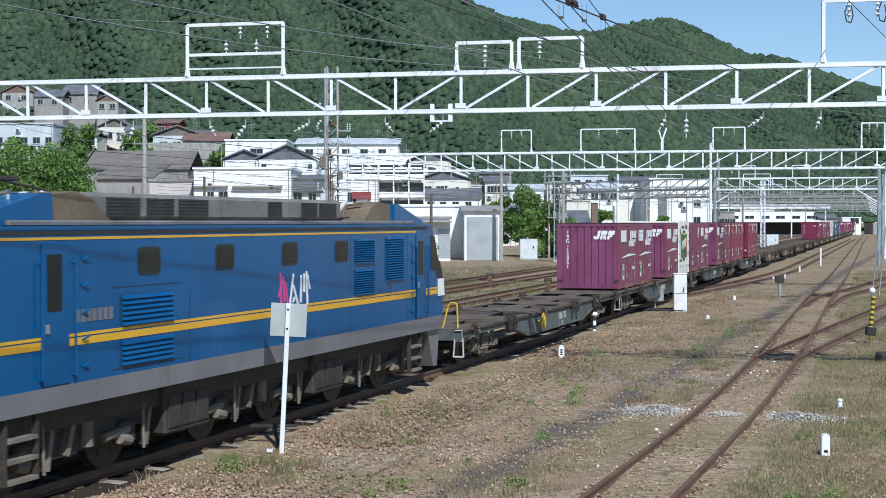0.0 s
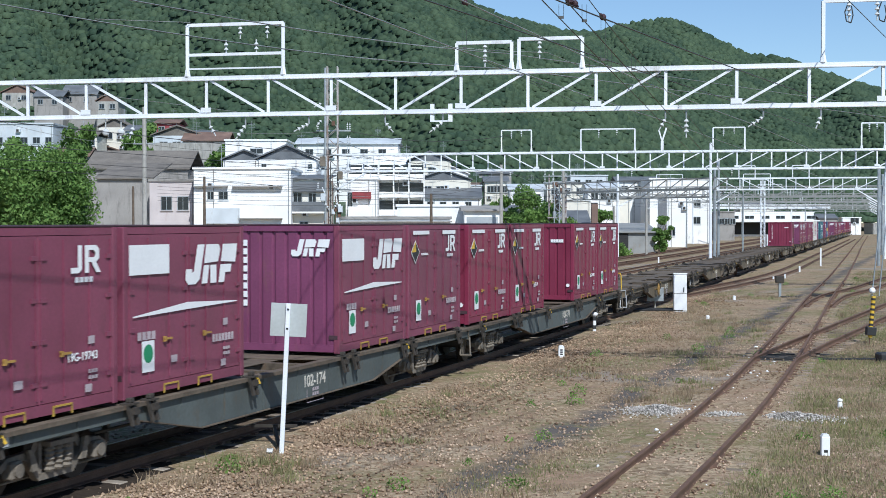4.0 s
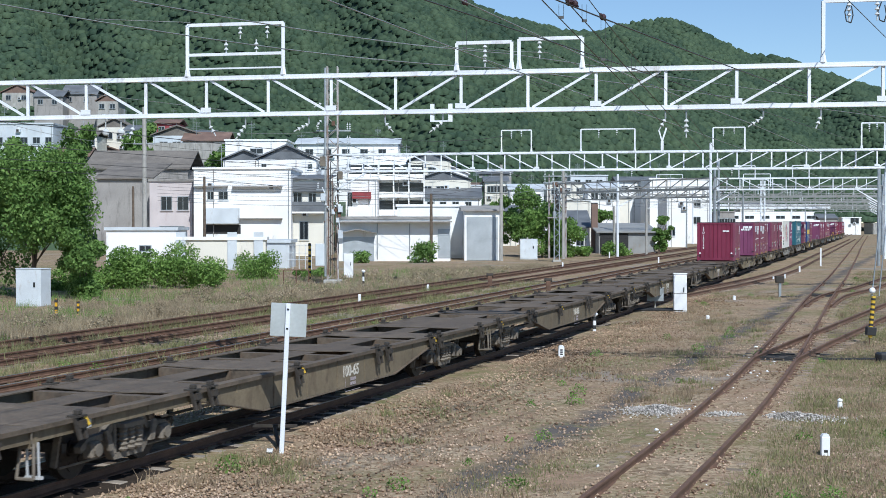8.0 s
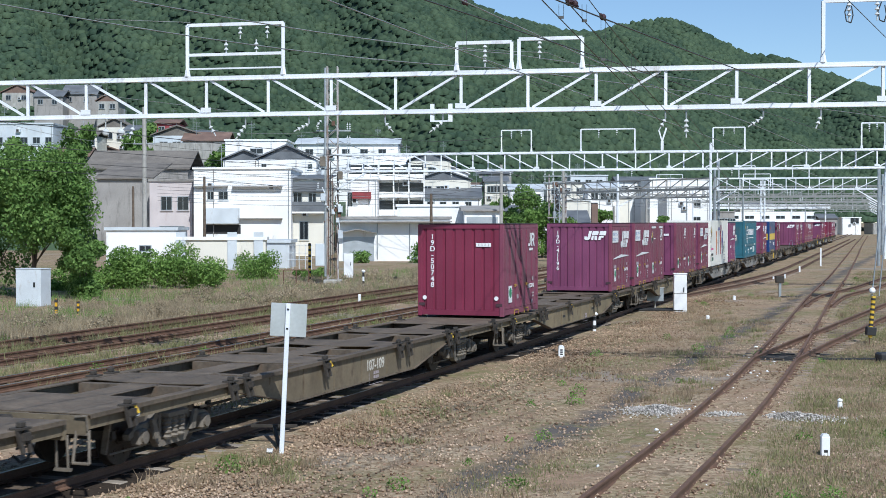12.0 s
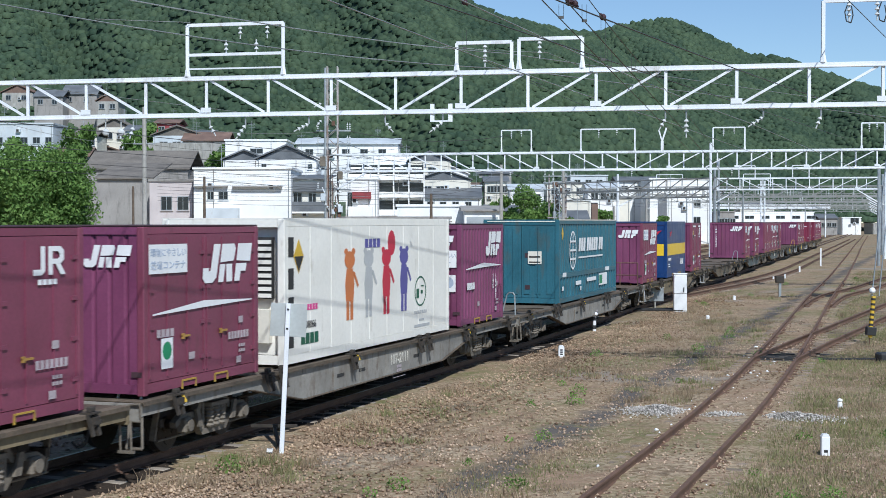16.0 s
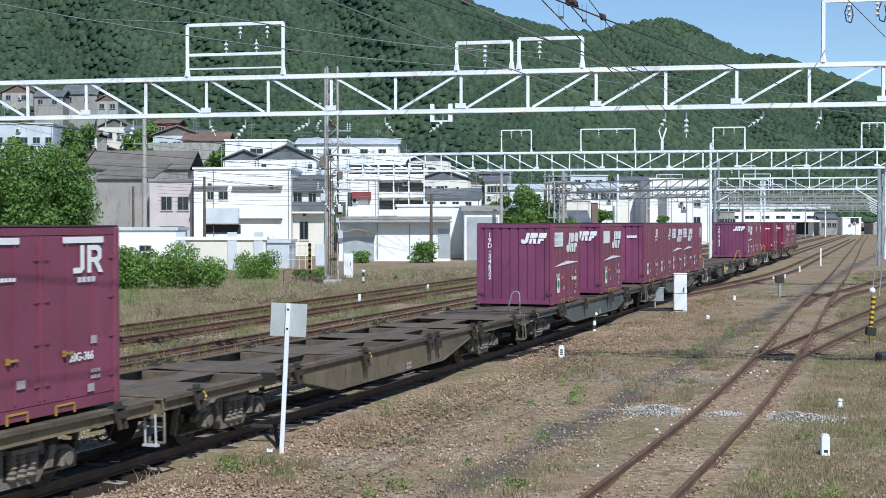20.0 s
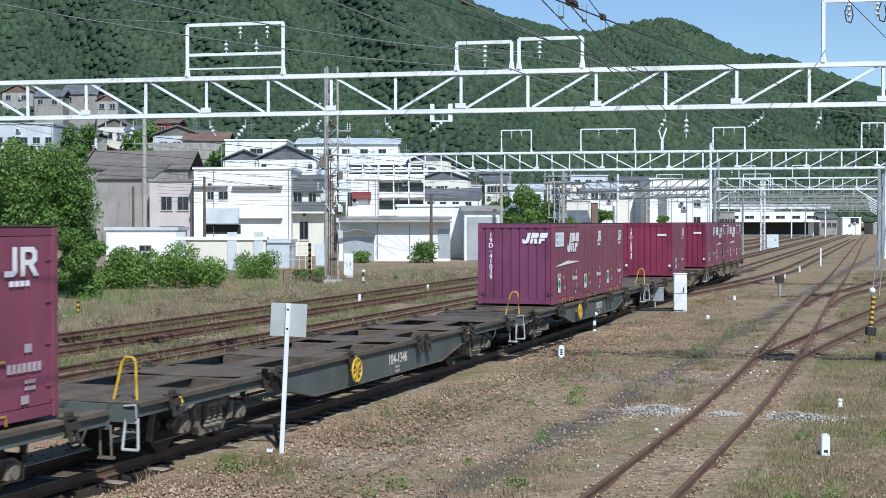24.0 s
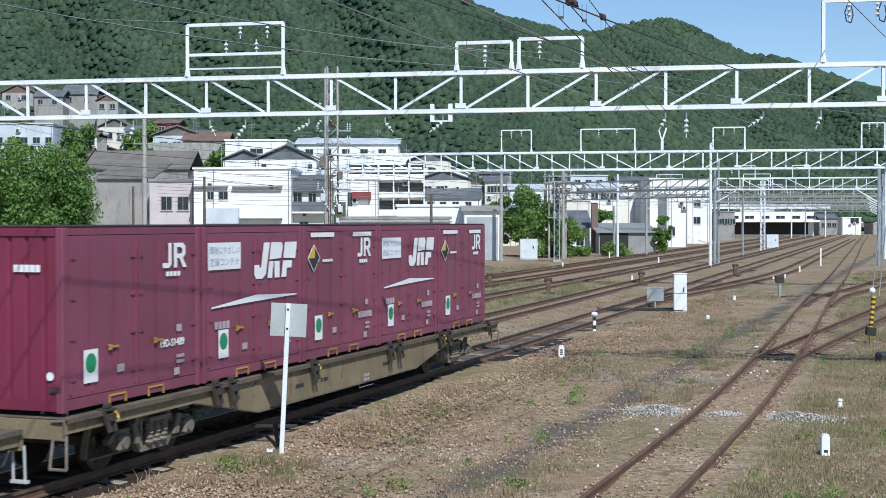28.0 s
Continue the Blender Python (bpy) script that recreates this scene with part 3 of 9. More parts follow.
def on_g1(u):
    p = G1A.lerp(G1B, u)
    return (p.x, p.y)


g1 = gantry(on_g1(-0.19), on_g1(1.20), 6.48, 0.97, 1.725, 0.13 + 0.0015, 9, 1, "white-painted lattice gantry beam spanning the tracks", [(*on_g1(-0.20), 7.5, 0.6), (*on_g1(1.21), 7.5, 0.6)])
hoop(g1, on_g1(0.2355), on_g1(0.3498), 7.50, 8.86, [(8.07, 0.075), (7.70, 0.04)])
for u in (0.299, 0.331):
    insulator(g1, *on_g1(u), 8.81, 2)
for u in (0.282, 0.318):
    insulator(g1, *on_g1(u), 8.11, 2, False)
hoop(g1, on_g1(0.5485), on_g1(0.6093), 7.50, 8.20)
insulator(g1, *on_g1(0.580), 8.16, 4)
hoop(g1, on_g1(0.6174), on_g1(0.6862), 7.50, 8.26)
insulator(g1, *on_g1(0.640), 8.22, 3)
hoop(g1, on_g1(0.9363), on_g1(1.06), 7.50, 8.98)
for u in (0.962, 0.99):
    insulator(g1, *on_g1(u), 8.94, 3)
bm = bmesh.new()
for u in (0.5212, 0.5415):
    bar(bm, (*on_g1(u), 6.20), (*on_g1(u), 6.66), 0.11, 0.09)
bar(bm, (*on_g1(0.5212), 6.22), (*on_g1(0.5415), 6.22), 0.04, 0.04)
part("hanger", bm, M_WHITE_STEEL, g1, "small white hanger bracket")
for u, n, tilt, size in ((0.1690, 2, 0.3, 1.3), (0.2622, 2, -0.5, 1.2), (0.3050, 3, 0.6, 1.3), (0.3797, 3, 1.1, 1.2), (0.4679, 2, -0.7, 1.2), (0.5330, 3, 0.9, 1.2), (0.7747, 2, 0.5, 1.2), (0.7966, 3, 0.0, 1.3), (0.8761, 3, 1.0, 1.2), (0.9346, 2, 0.4, 1.2)):
    bm = bmesh.new(); bar(bm, (*on_g1(u), 6.42), (*on_g1(u), 6.20), 0.045, sides=6)
    part("insulator_hanger", bm, M_GALV, g1)
    insulator(g1, *on_g1(u), 6.20, n, True, tilt, size * 0.8)

G2A, G2B = Vector((-6.5, 87.0)), Vector((28.5, 79.5))


def on_g2(u):
    p = G2A.lerp(G2B, u)
    return (p.x, p.y)


g2 = gantry(on_g2(0.0), on_g2(1.0), 6.70, 1.02, 1.93, 0.75, 9, 2, "white double lattice gantry beam on a tall mast", [(*on_g2(1.01), 8.0, 0.6)])
for u0, u1, z1 in ((0.285, 0.335, 9.05), (0.417, 0.505, 9.05), (0.630, 0.680, 9.05), (0.86, 0.895, 9.2)):
    hoop(g2, on_g2(u0), on_g2(u1), 7.77, z1, (), 0.075)
    insulator(g2, *on_g2((u0 * 2 + u1) / 3), z1 - 0.03, 3)
    insulator(g2, *on_g2((u0 + u1 * 2) / 3), z1 - 0.03, 2)
for u in (0.06, 0.2, 0.3, 0.5, 0.66, 0.9):
    insulator(g2, *on_g2(u), 6.62, 2)
bm = bmesh.new()
for u in (0.549,):
    x, y = on_g2(u)
    bar(bm, (x, y, 7.7), (x, y, 8.3), 0.16, 0.1)
    bar(bm, (x, y, 8.3), (x + 0.25, y, 9.1), 0.09, 0.07)
    bar(bm, (x, y, 8.3), (x - 0.2, y, 8.95), 0.07, 0.06)
part("forked_bracket", bm, M_WHITE_STEEL, g2, "white forked bracket")
bm = bmesh.new()
bar(bm, (*on_g2(0.0), 5.6), (*on_g2(0.055), 6.65), 0.1, 0.08)
part("knee_brace", bm, M_WHITE_STEEL, g2)

# tall lattice mast beside the bank, with equipment
mast = thing("lattice_mast", Matrix.Translation((-6.75, 87.4, 0)), "tall weathered lattice mast with insulators and a switch box", "mast")
part("tower", lattice_bm(0, 0, 13.1, 0.62), M_MAST, mast, "dull grey lattice tower with rust stains")
for x, z, w, h in ((0.34, 6.2, 0.3, 0.5), (-0.75, 7.0, 0.35, 0.6), (0.36, 4.2, 0.28, 0.4), (-0.7, 4.9, 0.3, 0.45), (0.36, 2.6, 0.3, 0.5)):
    part("junction_box", bm_box(x, x + w, -0.62, -0.36, z, z + h, 0.02), M_SIDING if z < 5 else M_UNDER_PALE, mast, "small junction box")
for k in range(5):
    bm = bmesh.new(); bar(bm, (-0.25 + 0.12 * k, -0.40, 0.4), (-0.2 + 0.1 * k, -0.40, 8.0 - 0.7 * k), 0.05, sides=5)
    part("cable", bm, M_BLACK if k % 2 else M_RUST, mast)
bm = bmesh.new(); box(bm, -0.55, 0.55, -0.55, 0.55, -0.4, 0.1, 0.04)
part("footing", bm, M_CONCRETE, mast)
bm = bmesh.new(); bar(bm, (-0.42, -0.4, 0.3), (-0.42, -0.4, 13.0), 0.14, sides=8)
part("cable_conduit", bm, M_GALV, mast, "pale grey cable conduit")
for z in (5.6, 6.9, 7.7, 8.4, 9.2):
    bm = bmesh.new(); bar(bm, (-1.0, 0, z), (1.1, 0, z), 0.09, 0.09)
    part("cross_arm", bm, M_GALV, mast)
    for x in (-0.9, 0.9, 1.05):
        insulator(mast, x, 0, z + 0.04, 3, False)
rgm = random.Random(8)
for k in range(26):
    z = rgm.uniform(3.0, 11.0)
    x = rgm.choice((-0.55, 0.45, 0.1)) + rgm.uniform(-0.15, 0.15)
    if k % 3 == 0:
        insulator(mast, x, -0.5, z, 2, True, rgm.uniform(-1.3, 1.3), 1.5)
    elif k % 3 == 1:
        bm = bmesh.new(); bar(bm, (x, -0.45, z), (x + rgm.uniform(-0.6, 0.6), -0.5, z + rgm.uniform(-0.5, 0.5)), 0.07, sides=6)
        part("bracket", bm, rgm.choice([M_RUST, M_GALV, M_WHITE_STEEL]), mast)
    else:
        part("clamp", bm_box(x, x + 0.2, -0.5, -0.34, z, z + 0.3, 0.02), rgm.choice([M_RUST, M_BLACK, M_SIDING]), mast)
part("switch_box", bm_box(-1.0, -0.45, -0.75, -0.35, 0.95, 2.3, 0.02), M_DRUM, mast, "pale switch box")

# receding gantries: their right-hand legs stand in one row beside the outermost track
for k, yy in enumerate((126, 149, 168, 190, 214, 240, 268, 300, 335, 372)):
    xr = 0.3014 * yy + (0.3 if k % 2 else 0.0)
    xl = 24.3 if k == 0 else max(0.125 * yy, xr - 30)
    m_leg = M_GALV if k % 2 == 0 else M_WHITE_STEEL
    gy = gantry((xl, yy + (xr - xl) * 0.12), (xr, yy - (xr - xl) * 0.12), 6.5 - 0.2 * (k % 2), 1.0, 2.0, 0.2, 8 if k % 2 else 4, 2 if k < 2 else 1, "distant white lattice gantry over the tracks" if k < 1 else "distant dull grey lattice gantry over the tracks", (), M_WHITE_STEEL if k < 1 else M_DULL_STEEL)
    for x, y, w in ((xl, yy + (xr - xl) * 0.12, 0.30), (xr, yy - (xr - xl) * 0.12, 0.34)):
        bm = bmesh.new(); bar(bm, (x, y, -0.3), (x, y, 8.3 + 0.4 * (k % 3)), w, w * 0.8, sides=8)
        part("tube_post", bm, m_leg, gy, "steel tube post")
        bm = bmesh.new()
        s = 1 if x == xl else -1
        bar(bm, (x, y, 5.3), (x + s * 1.9, y, 6.4 - 0.2 * (k % 2)), 0.09, 0.08)
        part("knee_brace", bm, M_WHITE_STEEL, gy)
    if k < 6:
        for f0, f1 in ((0.15, 0.25), (0.48, 0.58)):
            p0, p1 = (xl + (xr - xl) * f0, yy + (xr - xl) * (0.12 - 0.24 * f0)), (xl + (xr - xl) * f1, yy + (xr - xl) * (0.12 - 0.24 * f1))
            hoop(gy, p0, p1, 7.5 - 0.2 * (k % 2), 8.6, (), 0.07)
    for f in (0.1, 0.3, 0.45, 0.7, 0.85):
        insulator(gy, xl + (xr - xl) * f, yy + (xr - xl) * (0.12 - 0.24 * f), 6.4 - 0.2 * (k % 2), 3)
# a gantry over the tracks by the houses, behind the near pair
gw = gantry((10.93, 137), (22.80, 119), 6.35, 0.95, 1.9, 0.3, 5, 1, "dull white lattice gantry over the tracks by the houses", [(10.93, 137, 7.4, 0.5)], M_DULL_STEEL)
gw2 = gantry((13.69, 164), (27.26, 141), 6.1, 0.9, 2.0, 0.3, 6, 1, "dull white lattice gantry over the tracks by the houses", [(13.69, 164, 7.2, 0.5)], M_DULL_STEEL)


def mast_pole(x, y, h, r, material, label, arms=(), category="pole"):
    ob = thing("pole", Matrix.Translation((x, y, 0)), label, category)
    bm = bmesh.new(); bar(bm, (0, 0, -0.4), (0, 0, h), 2 * r, 1.5 * r, sides=10)
    part("shaft", bm, material, ob)
    for z, w in arms:
        bm = bmesh.new(); bar(bm, (-w, 0, z), (w, 0, z), 0.1, 0.1)
        part("cross_arm", bm, M_GALV, ob)
        for x2 in (-w * 0.85, w * 0.2, w * 0.85):
            insulator(ob, x2, 0, z + 0.05, 2, False)
    return ob


mast_pole(22.3, 119.0, 10.2, 0.14, M_WHITE_STEEL, "white-painted steel mast between the tracks")
mast_pole(25.1, 130.0, 9.4, 0.13, M_GALV, "grey-green steel mast between the tracks")
mast_pole(33.0, 157.0, 7.0, 0.11, M_GALV, "white steel mast between the tracks")
mast_pole(41.5, 215.0, 7.5, 0.12, M_GALV, "white steel mast between the tracks")
lm = thing("lattice_mast", Matrix.Translation((41.9, 187.0, 0)), "white lattice mast by the far tracks", "mast")
part("tower", lattice_bm(0, 0, 9.0, 0.5), M_WHITE_STEEL, lm)
mast_pole(-1.11, 134, 6.27, 0.17, M_BARK, "brown wooden utility pole", [])
mast_pole(5.67, 139, 9.17, 0.2, M_CONCRETE, "grey concrete utility pole by the shed", [])
mast_pole(-25.07, 150, 8.36, 0.17, M_BARK, "dark wooden utility pole by the white house")
mast_pole(-28.85, 138, 14.70, 0.26, M_CONCRETE, "tall grey concrete pole with cross arms", [(11.15, 1.1), (13.72, 0.9)])
mast_pole(12.48, 148, 9.06, 0.17, M_CONCRETE, "grey concrete utility pole by the tracks", [(7.77, 1.3), (8.36, 1.3)])
mast_pole(19.20, 160, 5.38, 0.16, M_CONCRETE, "concrete pole beside the tin-roofed shed")
mast_pole(23.52, 165, 6.41, 0.16, M_CONCRETE, "concrete pole beside the tin-roofed shed")
mast_pole(-32.99, 152, 7.40, 0.15, M_BARK, "dark wooden utility pole by the grey wall")
mast_pole(67.48, 300, 8, 0.13, M_GALV, "grey mast far down the yard")
mast_pole(83.77, 330, 8.5, 0.16, M_GALV, "grey mast far down the yard")
mast_pole(34.14, 200, 7, 0.12, M_GALV, "grey mast far down the yard")


def wire(name, pts, r, material, label):
    """A wire through places, with a slack curve between each two."""
    verts, faces = [], []
    path = []
    for (a, b, sag) in pts:
        a, b = Vector(a), Vector(b)
        n = 10
        for i in range(n + 1):
            t = i / n
            p = a.lerp(b, t)
            p.z -= 4 * sag * t * (1 - t)
            if not path or (path[-1] - p).length > 1e-4:
                path.append(p)
    for i, p in enumerate(path):
        d = (path[min(i + 1, len(path) - 1)] - path[max(i - 1, 0)]).normalized()
        u = d.cross(Vector((0, 0, 1))).normalized()
        w = u.cross(d)
        verts += [p + (u * math.cos(k * 1.5708) + w * math.sin(k * 1.5708)) * r for k in range(4)]
    for i in range(len(path) - 1):
        for k in range(4):
            faces.append((4 * i + k, 4 * i + (k + 1) % 4, 4 * i + 4 + (k + 1) % 4, 4 * i + 4 + k))
    return tagged(new(name, raw(name, [tuple(v) for v in verts], faces, material)), label, "wire", "overhead wires")


def span_wire(lat, z, sag, r, material, label, stations=(-29, 20, 72, 126, 172, 219, 266)):
    wire("overhead_wire", [(on_line(a, lat, z), on_line(b, lat, z), sag) for a, b in zip(stations, stations[1:])], r * 0.75, material, label)


for lat in (0.0, 3.8, 7.9, 12.0):
    span_wire(lat, 5.10, 0.03, 0.008, M_WIRE, "dark contact wire over a running line")
# messenger and feeder wires over the running line and the siding: near end, far end, sag, radius, steel
PALE, DARK = M_WIRE_PALE, M_WIRE
SPANS = [
    ((0.06, 24, 7.47), (10.68, 50, 7.11), 0.101, 0.013, PALE), ((-0.43, 22, 7.10), (11.45, 52, 7.72), 0.003, 0.012, DARK), ((-1.95, 22, 7.12), (6.72, 44, 6.78), 0.077, 0.011, PALE),
    ((1.21, 19, 6.69), (4.87, 34, 6.34), 0.006, 0.011, DARK), ((1.53, 19, 6.69), (5.34, 34, 6.24), 0.010, 0.011, DARK), ((1.24, 19, 6.69), (12.4, 44, 7.18), 0.063, 0.012, DARK),
    ((1.86, 19, 6.69), (4.54, 30, 6.56), 0.065, 0.008, DARK), ((-8.57, 27, 7.78), (1.92, 42, 8.13), 0.213, 0.013, PALE), ((-5.76, 25, 7.57), (1.83, 40, 8.34), 0.132, 0.012, PALE), ((10.1, 35, 8.87), (15.47, 48, 9.23), 0.006, 0.013, DARK)]
for a, b, sag, r, steel in SPANS:
    A, B = Vector(a), Vector(b)
    way = (B - A) / (B.y - A.y)
    back, on = A - way * (A.y + 12), B + way * max(0.5, 80.5 - B.y)
    wire("overhead_wire", [(back, A, 0.0), (A, B, sag), (B, on, 0.0)], r, steel, "pale feeder wire over the tracks" if steel is PALE else "dark messenger wire over the tracks")
for a, b, sag, r, steel in (((-0.06, 36, 8.06), (2.69, 37, 8.02), 0.032, 0.008, PALE), ((2.69, 37, 8.02), (4.01, 40, 7.92), 0.008, 0.008, PALE), ((-9.0, 37, 8.88), (-6.71, 38, 8.93), 0.001, 0.008, PALE), ((-18.59, 60, 9.46), (-10.1, 70, 9.02), 0.0, 0.012, PALE), ((2.72, 45, 8.03), (5.28, 52, 7.8), 0.011, 0.010, DARK), ((1.11, 36, 7.67), (3.06, 44, 7.86), 0.041, 0.010, DARK)):
    wire("jumper_wire", [(a, b, sag)], r, steel, "short jumper wire at the gantry frames")
for x, y, z1, z0 in ((0.42, 28, 7.40, 7.05), (1.73, 21, 6.83, 6.65), (2.07, 21, 6.83, 6.60), (2.57, 23, 6.89, 6.26), (3.59, 27, 6.78, 6.53), (3.21, 31, 7.16, 6.89), (3.14, 27, 6.92, 6.57)):
    bm = bmesh.new()
    for d in (-0.03, 0.04):
        bar(bm, (x + d, y, z0), (x + d, y, z1), 0.007, sides=4)
    box(bm, x - 0.032, x + 0.042, y - 0.015, y + 0.015, z0 - 0.03, z0 + 0.01)
    solid("dropper_wire", bm, M_WIRE, "twin dropper wires with a clamp between overhead wires", "wire", "overhead wires")
for x, y, z in ((2.57, 23, 6.93), (0.375, 25, 7.476), (1.93, 21, 6.84), (1.85, 21, 6.86)):
    bm = bmesh.new(); bmesh.ops.create_uvsphere(bm, u_segments=12, v_segments=8, radius=0.055, matrix=Matrix.Translation((x, y, z)))
    bar(bm, (x - 0.05, y - 0.09, z + 0.03), (x + 0.05, y + 0.09, z - 0.03), 0.05, sides=8)
    solid("strain_insulator", bm, M_ROOFDARK, "dark reddish strain insulator on an overhead wire", "insulator")
# looped jumpers under the outer feeder frame
for u in (0.962, 0.995):
    x, y = on_g1(u)
    bm = bmesh.new()
    pts = [(x - 0.02, y, 8.92), (x - 0.10, y, 8.70), (x - 0.06, y, 8.48), (x + 0.05, y, 8.44), (x + 0.10, y, 8.62), (x + 0.06, y, 8.85)]
    for a, b in zip(pts, pts[1:]):
        bar(bm, a, b, 0.03, sides=5)
    solid("jumper_loop", bm, M_BLACK, "black looped jumper cable under the feeder frame", "cable")
# the town's low wires
for i, (x0, y0, z0, x1, y1, z1) in enumerate(((-37.26, 120, 12.07, -28.85, 138, 11.15), (-28.85, 138, 11.15, -10.20, 140, 10.87), (-28.85, 138, 13.50, -9.22, 120, 11.27), (-28.85, 138, 8.69, -1.11, 134, 6.16), (-25.07, 150, 8.24, -1.11, 134, 5.89), (-1.11, 134, 6.16, 5.67, 139, 8.73), (-1.11, 134, 5.89, 12.48, 148, 7.59), (-6.91, 90, 9.61, 3.81, 83, 8.65), (5.67, 139, 8.95, 19.20, 160, 5.32), (-6.56, 90, 8.72, -2.61, 150, 10.62))):
    wire("utility_wire", [((x0, y0, z0), (x1, y1, z1), 0.5 + 0.1 * (i % 3))], 0.016, M_WIRE if i % 2 else M_WIRE_PALE, "slack utility wire between town poles")


for k in range(12):
    y0, y1 = 150 - k * 1.5, 128 + k * 1.2
    z0, z1 = 9.6 - 0.36 * k, 10.4 - 0.42 * k
    wire("utility_wire", [((-30.0 + 0.3 * k, y0, z0), (-2.0 + 0.25 * k, y1, z1), 0.35 + 0.06 * (k % 4))], 0.014, M_WIRE, "dark slack utility wire before the houses")


# ---- hills ----
def forest_hill(name, ridge, d0, d1, z0, wide, rows, label, seed, bend=0.9, recede=0.0):
    """A wooded hill: ridge is a run of (slope across, slope up) seen from the yard; it climbs from d0 to d1 metres away."""
    rng = np.random.default_rng(seed)
    rx, rz = np.array([p[0] for p in ridge]), np.array([p[1] for p in ridge])
    def surf(a, t):
        D = d0 + (d1 - d0) * t + recede * np.clip(a - 0.04, 0, None)
        top = np.interp(a, rx, rz) * (d1 + recede * np.clip(a - 0.04, 0, None)) + 3.6
        wob = 9.0 * np.sin(a * 37 + t * 5) * np.sin(t * 3.14159) + 5.0 * np.sin(a * 91 + t * 11) * np.sin(t * 3.14159)
        z = z0 + (top - z0) * np.power(np.clip(t, 0, 1), bend) + wob
        return a * D, D, z
    na, nt = 120, 24
    A, T_ = np.meshgrid(np.linspace(rx[0], rx[-1], na), np.linspace(0, 1, nt))
    X, Y, Z = surf(A, T_)
    verts = np.stack([X, Y, Z - 0.4], -1).reshape(-1, 3)
    faces = [(j * na + i, j * na + i + 1, (j + 1) * na + i + 1, (j + 1) * na + i) for j in range(nt - 1) for i in range(na - 1)]
    hill = tagged(new(name, raw(name, verts.tolist(), faces, M_FOREST_HAZED, True)), label, "hill", "", "structure")
    # crowns: lumpy domes of many sizes, crowding one another; their far sides are never in sight
    bm = bmesh.new(); bmesh.ops.create_icosphere(bm, subdivisions=1, radius=1.0)
    base = np.array([v.co[:] for v in bm.verts])
    fc = np.array([[v.index for v in f.verts] for f in bm.faces if f.normal.y < 0.35 and f.normal.z > -0.35])
    bm.free()
    ca = int((rx[-1] - rx[0]) / wide)
    U, V = np.meshgrid(np.arange(ca), np.arange(rows))
    n = U.size
    a = rx[0] + (U.ravel() + rng.uniform(0, 1, n)) * wide
    t = (V.ravel() + rng.uniform(0, 1, n)) / rows
    X, Y, Z = surf(np.clip(a, rx[0], rx[-1]), t)
    r = wide * Y * rng.uniform(0.55, 1.25, n)
    C = np.stack([X, Y, Z + r * rng.uniform(-0.45, 0.05, n)], -1)
    S = base[None] * rng.uniform(0.84, 1.14, (n, len(base), 1)) * r[:, None, None] * np.stack([np.ones(n), np.ones(n), rng.uniform(0.65, 0.95, n)], -1)[:, None]
    F = (fc[None] + (np.arange(n) * len(base))[:, None, None]).reshape(-1, 3)
    me = quick_mesh("forest", (S + C[:, None]).reshape(-1, 3), F, M_FOREST_HAZED)
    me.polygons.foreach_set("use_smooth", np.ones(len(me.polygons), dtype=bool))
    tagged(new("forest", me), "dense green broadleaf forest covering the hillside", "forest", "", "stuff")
    return hill


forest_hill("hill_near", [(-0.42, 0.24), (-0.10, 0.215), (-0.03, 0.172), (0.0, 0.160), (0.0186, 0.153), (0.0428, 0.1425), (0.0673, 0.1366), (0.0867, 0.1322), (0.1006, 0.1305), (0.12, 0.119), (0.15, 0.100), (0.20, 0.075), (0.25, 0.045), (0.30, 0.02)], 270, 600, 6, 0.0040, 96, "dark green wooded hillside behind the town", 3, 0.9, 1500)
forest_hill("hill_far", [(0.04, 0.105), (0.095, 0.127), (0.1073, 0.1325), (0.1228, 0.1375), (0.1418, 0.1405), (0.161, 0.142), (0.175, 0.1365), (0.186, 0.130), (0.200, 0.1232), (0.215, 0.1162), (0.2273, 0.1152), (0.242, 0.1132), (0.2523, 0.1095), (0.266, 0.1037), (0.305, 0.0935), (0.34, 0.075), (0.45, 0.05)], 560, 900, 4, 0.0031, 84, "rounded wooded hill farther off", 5)


